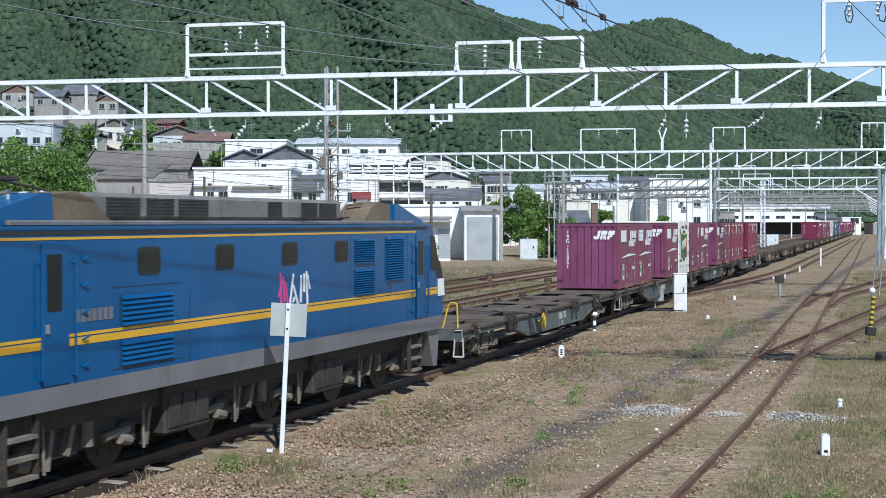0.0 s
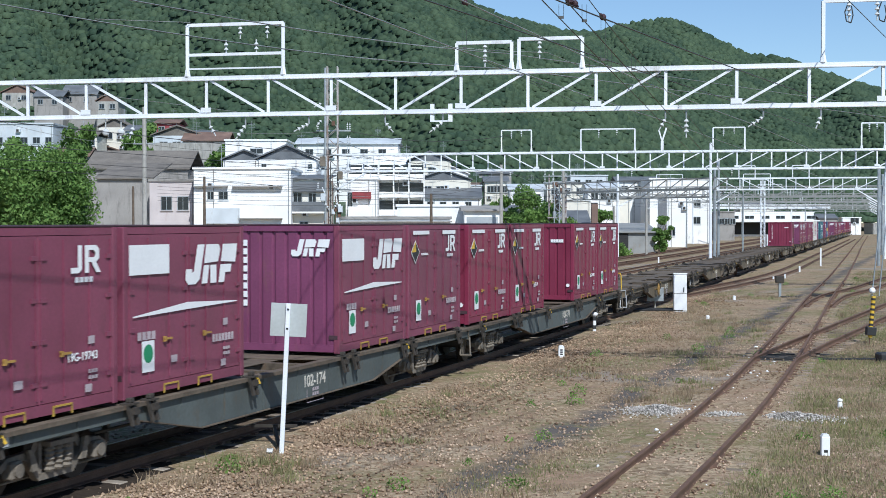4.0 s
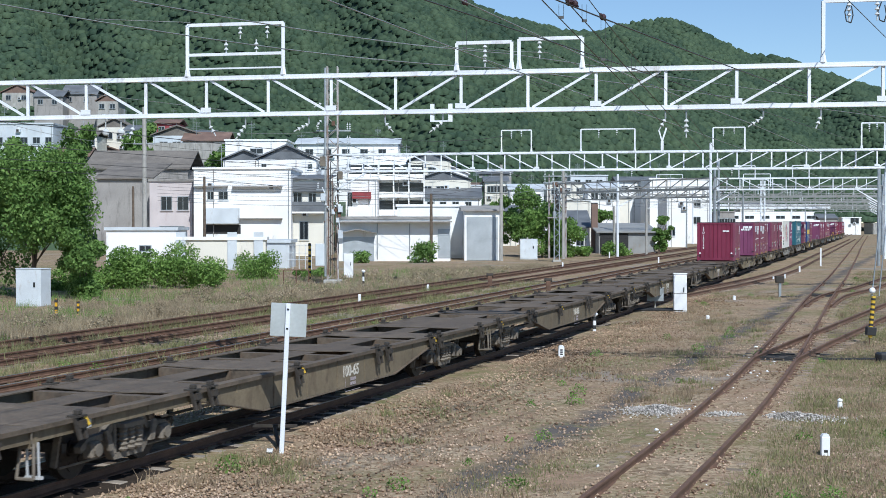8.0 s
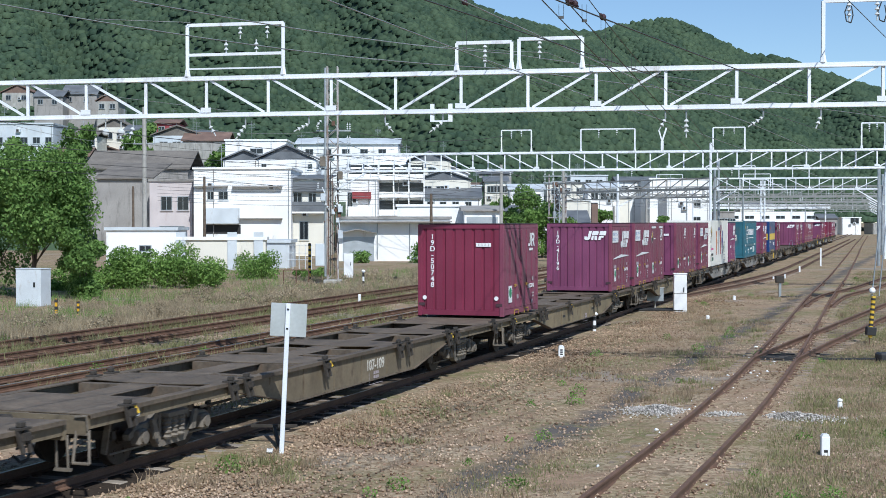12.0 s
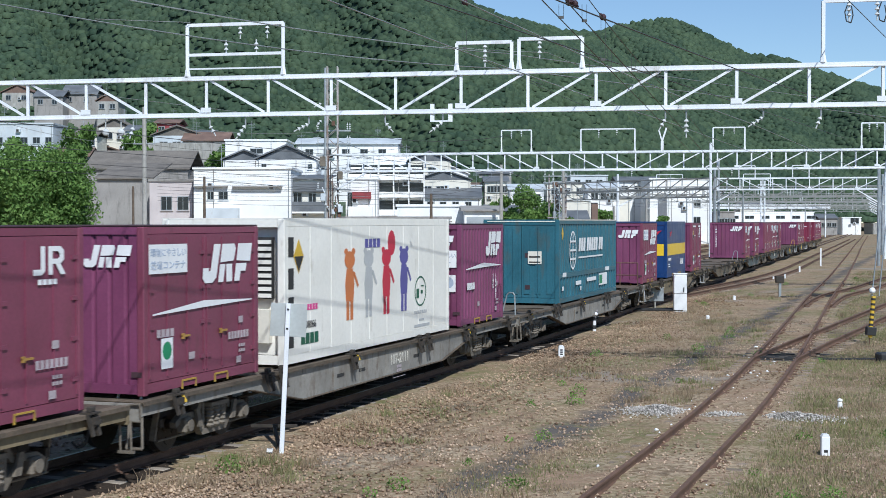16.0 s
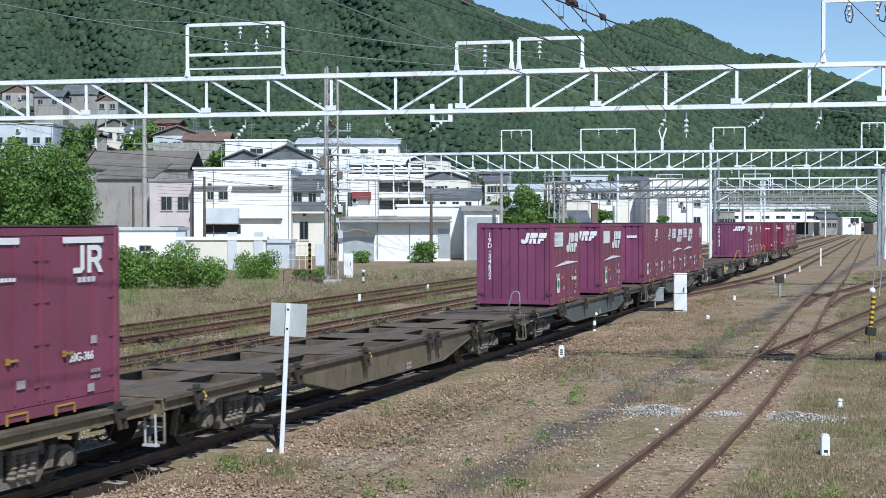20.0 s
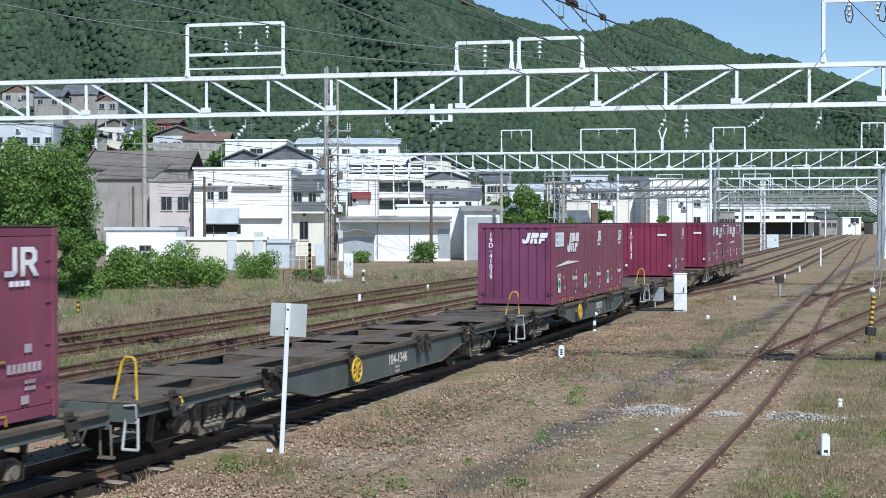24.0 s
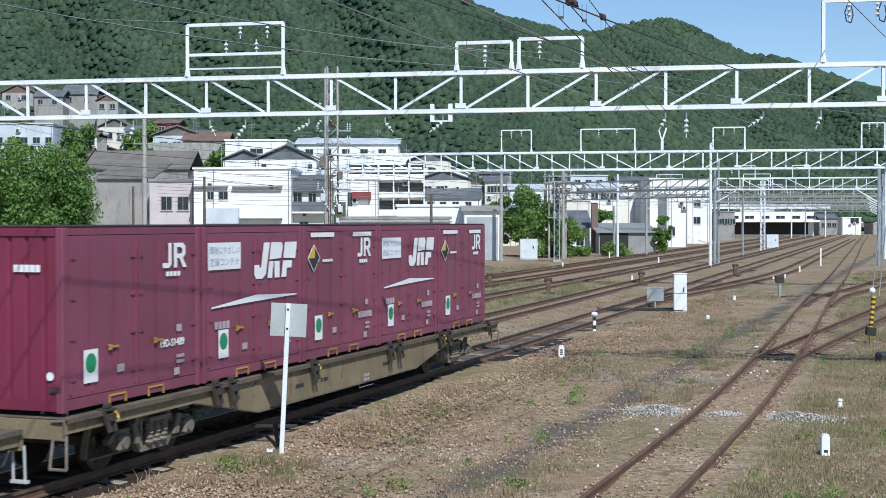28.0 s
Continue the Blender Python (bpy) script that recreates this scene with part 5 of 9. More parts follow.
def mark_small(bm):
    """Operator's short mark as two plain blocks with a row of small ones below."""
    plate(bm, [(0.0, 0.0), (0.15, 0.0), (0.21, 0.06), (0.21, 0.42), (0.135, 0.42), (0.135, 0.085), (0.0, 0.085)])
    rect(bm, 0.27, 0.345, 0.0, 0.42)
    plate(bm, [(0.346, 0.345), (0.44, 0.345), (0.475, 0.31), (0.55, 0.31), (0.55, 0.36), (0.49, 0.42), (0.346, 0.42)])
    plate(bm, [(0.346, 0.16), (0.49, 0.16), (0.55, 0.22), (0.55, 0.309), (0.475, 0.309), (0.475, 0.265), (0.445, 0.235), (0.346, 0.235)])
    plate(bm, [(0.40, 0.159), (0.49, 0.0), (0.58, 0.0), (0.49, 0.159)])
    for i in range(4):
        rect(bm, 0.08 + 0.09 * i, 0.15 + 0.09 * i, -0.14, -0.06)


def bars(bm, n, w, h, gap, rows=1, lead=0.5):
    """Rows of upright bars, each row on a thin base line."""
    for r in range(rows):
        z = -r * h * (1 + lead)
        pts = [(0.0, z), (n * (w + gap) - gap, z)]
        for i in reversed(range(n)):
            x = i * (w + gap)
            pts += [(x + w, z + h), (x, z + h)] + ([(x, z + 0.008), (x - gap, z + 0.008)] if i else [])
        plate(bm, pts)


def container_12ft(paint, side_paint, number, end_mark, kind, tau, label, sticker=True, end_number=True):
    """Twelve-foot rail container. kind: 'mark' (board, big mark, dart), 'blank' (the same with an empty board), 'short' (short mark), 'strip' (white strips, hazard diamond)."""
    W, Lh, H = 1.225, 1.848, 2.5
    ob = thing("freight_container", Matrix(), label, "container", "containers on the train")
    def post_build(bm):
        box(bm, -0.06, 0.06, -0.06, 0.06, 0.0, H, 0.012)
    for x in (-W + 0.06, W - 0.06):
        for y in (-Lh + 0.06, Lh - 0.06):
            tone = side_paint if x > 0 else paint
            part("corner_post", cached("corner_post/" + tone.name, post_build, tone), None, ob, "", Matrix.Translation((x, y, 0)))
    for z0, z1 in ((H - 0.11, H - 0.001), (0.03, 0.17)):
        part("end_rail", cached(f"end_rail/{z0}/{paint.name}", lambda bm: box(bm, -W + 0.121, W - 0.121, -Lh, -Lh + 0.10, z0, z1), paint), None, ob)
    def end_build(bm):
        n, x0, x1 = 8, -W + 0.12, W - 0.12
        pts = []
        for i in range(n):
            a = x0 + (x1 - x0) * i / n
            w = (x1 - x0) / n
            pts += [(a, 0.0), (a + w * 0.16, 0.0), (a + w * 0.24, 0.032), (a + w * 0.40 - 0.012, 0.032), (a + w * 0.48, 0.0)]
        pts.append((x1, 0.0))
        outer = [(x, -Lh + 0.022 + d) for x, d in pts]
        prism(bm, outer + [(x1, -Lh + 0.09), (x0, -Lh + 0.09)], "z", 0.171, H - 0.111)
    part("end_panel", cached("end_panel/" + paint.name, end_build, paint), None, ob)
    part("rear_panel", cached("rear_panel/" + paint.name, lambda bm: box(bm, -W + 0.121, W - 0.121, Lh - 0.09, Lh - 0.02, 0.03, H - 0.001), paint), None, ob)
    def roof_build(bm):
        box(bm, -W + 0.01, W - 0.01, -Lh + 0.01, Lh - 0.01, H + 0.001, H + 0.03, 0.01)
    part("roof", cached("roof/", roof_build, M_ROOFDARK), None, ob)
    def far_build(bm):
        box(bm, -W + 0.005, -W + 0.05, -Lh + 0.121, Lh - 0.121, 0.16, H - 0.002)
        box(bm, -W + 0.121, W - 0.121, -Lh + 0.121, Lh - 0.121, 0.10, 0.16)
    part("far_wall", cached("far_wall/" + side_paint.name, far_build, side_paint), None, ob)
    part("bottom_rail", cached("bottom_rail/" + side_paint.name, lambda bm: box(bm, W - 0.11, W - 0.01, -Lh + 0.121, Lh - 0.121, 0.03, 0.18), side_paint), None, ob)
    part("top_rail", cached("top_rail/" + side_paint.name, lambda bm: box(bm, W - 0.10, W - 0.008, -Lh + 0.121, Lh - 0.121, H - 0.10, H - 0.002), side_paint), None, ob)
    def pocket_build(bm):
        box(bm, W - 0.012, W + 0.008, -0.22, 0.22, 0.115, 0.140)
        for e in (-0.21, 0.21):
            box(bm, W - 0.012, W + 0.008, e - 0.014, e + 0.014, 0.0, 0.114)
    for c in (-0.52, 0.52):
        part("fork_pocket", cached("fork_pocket/", pocket_build, M_POCKET), None, ob, "yellow-painted fork pocket frame", Matrix.Translation((0, c, 0)))
    span = (Lh - 0.121)
    if kind == "plain":
        part("side_panel", cached("side_panel/plain", lambda bm: panel_box(bm, W + 0.012, Lh, H, 0.26, 0.03, 0.181, H - 0.101), side_paint), None, ob, "corrugated side wall")
        part("dart_stripe", cached("dart_stripe/p", lambda bm: plate(bm, [(-1.5, 0.0), (-1.5, 0.02), (0.0, 0.145), (1.55, 0.06), (1.55, 0.045), (0.0, 0.03)]), M_DECAL), None, ob, "white dart stripe", on_side(0, 1.38, W + 0.011))
        part("logo", cached("logo/big", lambda bm: mark_big(bm), M_DECAL), None, ob, "white slanted operator mark", on_side(0.16, 1.70, W + 0.011))
        part("owner_line", cached("owner_line/p", lambda bm: bars(bm, 4, 0.13, 0.17, 0.03), M_DECAL), None, ob, "", on_side(-1.4, 0.88, W + 0.011))
        part("side_number", text_mesh("10483", 0.16, M_DECAL, True), None, ob, "white vertical number", on_side(1.1, 1.10, W + 0.011))
        part("side_number", text_mesh("19G", 0.16, M_DECAL, True), None, ob, "white vertical number", on_side(0.86, 1.10, W + 0.011))
        part("label_frame", cached("label_frame/p", lambda bm: (rect(bm, 0, 0.3, 0.0, 0.02), rect(bm, 0, 0.3, 0.45, 0.47), rect(bm, 0, 0.02, 0.021, 0.449), rect(bm, 0.28, 0.3, 0.021, 0.449)), M_ROOFDARK), None, ob, "", on_side(1.35, 0.45, W + 0.011))
        bd = part("board", cached("board/p", lambda bm: rect(bm, -0.02, 0.92, 0.0, 0.42), M_DECAL), None, ob, "white slogan board", Matrix.Translation((0.18, -Lh - 0.004, 1.45)))
        for i, words in enumerate(("環境にやさしい", "鉄道コンテナ")):
            part("lettering", text_mesh(words, 0.13, M_DECAL_BLUE), None, bd, "", Matrix.Translation((0.0, -0.004, 0.25 - 0.19 * i)))
        st = part("sticker", cached("sticker/p", lambda bm: rect(bm, 0, 0.36, 0, 0.42), M_DECAL), None, ob, "white sticker with a green emblem", Matrix.Translation((0.72, -Lh - 0.004, 0.85)))
        part("emblem", cached("emblem/p", lambda bm: plate(bm, [(0.18 + 0.13 * math.cos(a * 0.5236), 0.23 + 0.14 * math.sin(a * 0.5236)) for a in range(12)], 0.005), M_DECAL_BLUE), None, st)
    for k, (y0, y1) in enumerate(((-span, -0.006), (0.006, span)) if kind != "plain" else ()):
        def door_build(bm, y0=y0, y1=y1):
            box(bm, W - 0.07, W - 0.012, y0, y1, 0.185, H - 0.105, 0.008)
            m = (y0 + y1) / 2
            for yy in (y0 + 0.045, m - 0.30, m + 0.30, y1 - 0.045):
                bar(bm, (W - 0.008, yy, 0.24), (W - 0.008, yy, H - 0.16), 0.03, 0.03)
            for yy in (y0 + 0.09, y1 - 0.09):
                for zz in (0.45, 1.0, 1.55, 2.1):
                    box(bm, W - 0.012, W + 0.010, yy - 0.07, yy + 0.07, zz - 0.03, zz + 0.03)
        dr = part("side_door", cached(f"side_door/{k}/{side_paint.name}", door_build, side_paint), None, ob)
        def handle_build(bm, c=(y0 + y1) / 2 + (0.22 if k == 0 else -0.3)):
            box(bm, W + 0.002, W + 0.03, c - 0.12, c + 0.12, 0.80, 0.83)
            box(bm, W + 0.002, W + 0.04, c - 0.12, c - 0.07, 0.775, 0.855)
        part("door_handle", cached(f"door_handle/{k}", handle_build, M_LATCH), None, dr, "worn yellow latch handle")
    if kind in ("mark", "blank"):
        part("logo", cached("logo/big", lambda bm: mark_big(bm), M_DECAL), None, ob, "white slanted operator mark", on_side(-0.15, 1.60, W + 0.011) @ Matrix.Diagonal((1.22, 1, 1, 1)))
        def dart(bm):
            plate(bm, [(-1.62, 0.0), (-1.62, 0.02), (-0.05, 0.155), (1.58, 0.10), (1.58, 0.085), (-0.05, 0.045)])
        part("dart_stripe", cached("dart_stripe/", dart, M_DECAL), None, ob, "white dart stripe", on_side(0, 1.18, W + 0.011))
        def board(bm):
            rect(bm, -0.02, 1.10, 0.0, 0.44)
        bd = part("board", cached("board/", board, M_DECAL), None, ob, "white slogan board", on_side(-1.70, 1.80, W + 0.011))
        if kind == "mark":
            for i, words in enumerate(("環境にやさしい", "鉄道コンテナ")):
                part("lettering", text_mesh(words, 0.15, M_DECAL_BLUE), None, bd, "", Matrix.Translation((0.02, -0.004, 0.265 - 0.19 * i)) @ Matrix.Diagonal((1.0 if i == 0 else 1.15, 1, 0.9, 1)))
        part("maker_line", cached("maker_line/", lambda bm: bars(bm, 4, 0.10, 0.12, 0.03), M_DECAL_FADED), None, ob, "", on_side(-1.5, 0.84, W + 0.011))
    elif kind != "plain":
        part("logo", cached("logo/short", lambda bm: mark_small(bm), M_DECAL), None, ob, "white short operator mark", on_side(0.70, 1.88, W + 0.011) @ Matrix.Diagonal((1.22, 1, 0.90, 1)))
    if kind == "strip":
        dm = part("hazard_diamond", cached("hazard_diamond/a", lambda bm: plate(bm, [(0, -0.26), (0.17, 0), (0, 0.26), (-0.17, 0)], 0.003), M_YELLOW), None, ob, "yellow and black diamond sign", on_side(-1.42, 1.90, W + 0.011) @ Matrix.Diagonal((1.65, 1, 1.0, 1)))
        dm.data = cached("hazard_diamond/edge", lambda bm: plate(bm, [(0, -0.26), (0.17, 0), (0, 0.26), (-0.17, 0)], 0.003), M_DECAL)
        part("black_field", cached("black_field/a", lambda bm: plate(bm, [(0, -0.235), (0.153, 0), (0, 0.235), (-0.153, 0)], 0.005), M_BLACK), None, dm)
        part("yellow_quarter", cached("yellow_quarter/a", lambda bm: plate(bm, [(0.02, 0), (0.02, 0.20), (0, 0.23), (-0.15, 0)], 0.007), M_YELLOW), None, dm)
        part("hazard_caption", cached("hazard_caption/", lambda bm: bars(bm, 6, 0.06, 0.05, 0.02), M_DECAL), None, ob, "", on_side(-1.02, 1.82, W + 0.011))
        for y0, y1 in ((-1.56, -0.48), (0.46, 1.42)):
            part("top_strip", cached(f"top_strip/{y0}", lambda bm: rect(bm, y0, y1, 0.0, 0.085), M_DECAL), None, ob, "white strip below the top rail", on_side(0, 2.29, W + 0.011))
    if kind == "plain":
        pass
    elif number:
        part("number", text_mesh(number, 0.16, M_DECAL), None, ob, "", on_side(0.60, 0.69, W + 0.011))
        if end_number:
            part("end_number", text_mesh(number, 0.20, M_DECAL, True), None, ob, "white vertical number", Matrix.Translation((-0.80, -Lh - 0.002, 2.10)))
    else:
        part("number", cached("number/bars", lambda bm: bars(bm, 7, 0.075, 0.12, 0.03), M_DECAL_FADED), None, ob, "", on_side(0.74, 0.65, W + 0.011))
        if end_number:
            part("end_number", cached("end_number/bars", lambda bm: plate(bm, [(-0.05, -1.19), (0.05, -1.19), (0.05, 0.12)] + [p for i in range(8) for p in ((-0.05, 0.12 - 0.17 * i), (-0.05, -0.17 * i), (0.044, -0.17 * i), (0.044, -0.05 - 0.17 * i))][:-2]), M_DECAL), None, ob, "", Matrix.Translation((-0.80, -Lh - 0.002, 2.10)))
    for k in range(2):
        part("data_line", cached("data_line/", lambda bm: bars(bm, 3, 0.06, 0.05, 0.02), M_DECAL_FADED), None, ob, "", on_side(1.1, 0.50 - 0.085 * k, W + 0.011))
    for y, z, w in ((1.1, 0.90, 0.15), (1.02, 0.24, 0.16), (-0.55, 0.44, 0.18)):
        part("data_tag", cached(f"data_tag/{w}", lambda bm: rect(bm, 0.0, w, 0.0, 0.11), M_DECAL_FADED), None, ob, "", on_side(y, z, W + 0.011))
    if sticker and kind != "plain":
        st = part("sticker", cached("sticker/", lambda bm: rect(bm, 0, 0.34, 0, 0.46), M_DECAL), None, ob, "white sticker with a green emblem", on_side(-1.38, 0.36, W + 0.011))
        part("emblem", cached("emblem/", lambda bm: plate(bm, [(0.17 + 0.135 * math.cos(a * 0.5236), 0.27 + 0.14 * math.sin(a * 0.5236)) for a in range(12)], 0.005), M_DECAL_GREEN), None, st)
    if end_mark == "big":
        part("end_logo", cached("logo/big", lambda bm: mark_big(bm), M_DECAL), None, ob, "white slanted operator mark", Matrix.Translation((0.18, -Lh - 0.002, 1.90)) @ Matrix.Diagonal((0.60, 1, 0.54, 1)))
    elif end_mark == "short":
        part("end_logo", cached("end_logo/bars", lambda bm: bars(bm, 5, 0.075, 0.10, 0.012), M_DECAL), None, ob, "white operator wordmark", Matrix.Translation((0.45, -Lh - 0.002, 1.90)))
    for sx in (-1.1, 1.1):
        part("locking_plate", cached("locking_plate/", lambda bm: box(bm, -0.09, 0.09, -Lh - 0.004, -Lh + 0.02, 0.28, 0.36), M_ROOFDARK), None, ob, "", Matrix.Translation((sx, 0, 0)))
        if paint is M_MAGENTA:
            part("round_label", cached("round_label/", lambda bm: plate(bm, [(0.06 * math.cos(a * 0.6283), 0.06 * math.sin(a * 0.6283)) for a in range(10)]), M_DECAL), None, ob, "small round white label", Matrix.Translation((sx * 0.93, -Lh - 0.003, 0.50)))
    VEHICLES.append((ob, tau + Lh, 1.062))
    return ob


def panel_box(bm, W, Lh, H, pitch, depth, z0, z1):
    """A container shell whose long near side and front end are corrugated."""
    def zig(a0, a1, n):
        out = []
        for i in range(n):
            w = (a1 - a0) / n
            a = a0 + w * i
            out += [(a, 0), (a + w * 0.25, 0), (a + w * 0.40, depth), (a + w * 0.75, depth), (a + w * 0.9, 0)]
        return out + [(a1, 0)]
    side = [(W - 0.02 - d, y) for y, d in zig(-Lh + 0.12, Lh - 0.12, max(6, int(2 * Lh / pitch)))]
    prism(bm, side + [(W - 0.15, Lh - 0.12), (W - 0.15, -Lh + 0.12)], "z", z0, z1)


def big_frame(bm, W, Lh, H):
    for x in (-W + 0.07, W - 0.07):
        for y in (-Lh + 0.07, Lh - 0.07):
            box(bm, x - 0.07, x + 0.07, y - 0.07, y + 0.07, 0.0, H, 0.012)
    for y in (-Lh + 0.06, Lh - 0.06):
        box(bm, -W + 0.141, W - 0.141, y - 0.05, y + 0.05, H - 0.14, H - 0.001)
        box(bm, -W + 0.141, W - 0.141, y - 0.05, y + 0.05, 0.02, 0.18)
    for x in (-W + 0.05, W - 0.05):
        box(bm, x - 0.05, x + 0.045, -Lh + 0.141, Lh - 0.141, H - 0.12, H - 0.001)
        box(bm, x - 0.05, x + 0.045, -Lh + 0.141, Lh - 0.141, 0.02, 0.17)


def reefer_31ft(tau, length):
    W, Lh, H = 1.235, length / 2, 2.62
    ob = thing("reefer_container", Matrix(), "long white refrigerated container with coloured figures on its side", "container", "containers on the train")
    bm = bmesh.new(); big_frame(bm, W, Lh, H)
    part("frame", bm, M_WHITEBOX, ob)
    n = 9
    for i in range(n):
        y0 = -Lh + 0.145 + (2 * Lh - 0.29) * i / n
        bm = bmesh.new()
        box(bm, W - 0.06, W - 0.008, y0 + 0.006, y0 + (2 * Lh - 0.29) / n - 0.006, 0.171, H - 0.121, 0.006)
        part("side_panel", bm, M_WHITEBOX, ob)
    bm = bmesh.new(); box(bm, -W + 0.01, W - 0.01, -Lh + 0.01, Lh - 0.01, H, H + 0.025)
    part("roof", bm, M_WHITEBOX, ob)
    bm = bmesh.new(); box(bm, -W + 0.01, -W + 0.06, -Lh + 0.145, Lh - 0.145, 0.171, H - 0.121); box(bm, -W + 0.145, W - 0.145, -Lh + 0.20, -Lh + 0.26, 0.181, H - 0.141); box(bm, -W + 0.145, W - 0.145, Lh - 0.12, Lh - 0.06, 0.181, H - 0.141)
    part("inner_wall", bm, M_WHITEBOX, ob)
    cool = part("cooling_unit", bm_box(-0.95, 0.95, -Lh + 0.06, -Lh + 0.20, 1.2, 2.3), M_DARK, ob, "louvred cooling unit")
    for i in range(9):
        part("louvre", bm_box(-0.95, 0.95, -Lh + 0.035, -Lh + 0.058, 1.22 + i * 0.12, 1.29 + i * 0.12), M_WHITEBOX, cool)
    part("control_box", bm_box(0.2, 0.9, -Lh + 0.06, -Lh + 0.20, 0.4, 1.0), M_CREAM, ob)
    part("control_box", bm_box(-0.9, -0.1, -Lh + 0.06, -Lh + 0.20, 0.4, 1.0), M_BLACK, ob)
    # flat dark plates paint the shade of recesses that aren't cut in
    for z0, z1 in ((0.30, 0.66), (0.86, 1.22), (1.36, 1.74), (1.94, 2.30)):
        part("frame_recess", bm_box(W - 0.010, W - 0.004, -Lh + 0.17, -Lh + 0.40, z0, z1), M_DARK, ob, "flat dark plate for a shaded recess in the end frame")
    # four plain figures
    def figure(bm):
        c = [(0.17 * math.cos(a * 0.5236), 1.18 + 0.16 * math.sin(a * 0.5236)) for a in range(12)]
        plate(bm, c)
        for sx in (-0.12, 0.12):
            plate(bm, [(sx + 0.06 * math.cos(a * 0.785), 1.33 + 0.06 * math.sin(a * 0.785)) for a in range(8)], 0.004)
        plate(bm, [(-0.12, 0.45), (0.12, 0.45), (0.15, 0.75), (0.10, 1.03), (-0.10, 1.03), (-0.15, 0.75)])
        rect(bm, -0.11, -0.02, 0.12, 0.448); rect(bm, 0.02, 0.11, 0.12, 0.448)
        plate(bm, [(0.11, 0.98), (0.13, 0.90), (0.26, 0.68), (0.30, 0.72), (0.17, 0.96)], 0.004)
    for y, m in ((-1.55, M_DECAL_ORANGE), (-0.55, M_DECAL_GREY), (0.45, M_DECAL_RED), (1.5, M_DECAL_VIOLET)):
        part("figure", cached("figure/" + m.name, lambda bm: figure(bm), m), None, ob, "plain coloured figure", on_side(y, 0.50, W - 0.004) @ Matrix.Diagonal((1.55, 1, 1.12, 1)))
    part("wordmark", cached("wordmark/r", lambda bm: bars(bm, 4, 0.17, 0.18, 0.05), M_DECAL_VIOLET), None, ob, "", on_side(-0.75, 2.05, W - 0.004))
    part("round_mark", cached("round_mark/", lambda bm: plate(bm, [(0.22 * math.cos(a * 0.5236), 0.27 * math.sin(a * 0.5236)) for a in range(12)]), M_DECAL_RED), None, ob, "", on_side(0.75, 2.13, W - 0.004))
    def oval(bm):
        for i in range(18):
            a, b = 2 * math.pi * i / 18, 2 * math.pi * (i + 1) / 18
            plate(bm, [(0.38 * math.cos(a), 0.34 * math.sin(a)), (0.38 * math.cos(b), 0.34 * math.sin(b)), (0.34 * math.cos(b), 0.305 * math.sin(b)), (0.34 * math.cos(a), 0.305 * math.sin(a))])
        for x0, x1, z0, z1 in ((-0.26, -0.10, -0.15, 0.06), (0.02, 0.14, -0.06, 0.02), (0.05, 0.22, 0.10, 0.13)):
            rect(bm, x0, x1, z0, z1)
    part("oval_mark", cached("oval_mark/r", oval, M_DECAL_DGREEN), None, ob, "dark outlined oval mark", on_side(Lh - 2.0, 1.02, W - 0.004))
    part("oval_caption", cached("oval_caption/r", lambda bm: (bars(bm, 7, 0.09, 0.07, 0.03), rect(bm, 0.3, 0.62, -0.17, -0.12), rect(bm, 0.0, 1.0, -0.30, -0.24)), M_DECAL_GREY), None, ob, "", on_side(Lh - 2.4, 0.52, W - 0.004))
    dm = part("hazard_diamond", cached("hazard_diamond/a", lambda bm: plate(bm, [(0, -0.26), (0.17, 0), (0, 0.26), (-0.17, 0)], 0.003), M_YELLOW), None, ob, "yellow and black diamond sign", on_side(-3.95, 1.95, W - 0.004) @ Matrix.Diagonal((1.3, 1, 1.2, 1)))
    part("lower_half", cached("lower_half/a", lambda bm: plate(bm, [(0, -0.235), (0.15, 0), (-0.15, 0)], 0.005), M_BLACK), None, dm)
    part("number", text_mesh("UF44A-38066", 0.19, M_BLACK), None, ob, "", on_side(-4.25, 0.62, W - 0.004))
    part("owner_mark", cached("owner_mark/r", lambda bm: bars(bm, 4, 0.17, 0.20, 0.03), M_DECAL_DGREEN), None, ob, "", on_side(-3.85, 0.33, W - 0.004))
    part("warning_line", cached("warning_line/r", lambda bm: bars(bm, 9, 0.10, 0.11, 0.03), M_DECAL_PINK), None, ob, "", on_side(-4.25, 0.95, W - 0.004))
    VEHICLES.append((ob, tau + Lh, 1.062))


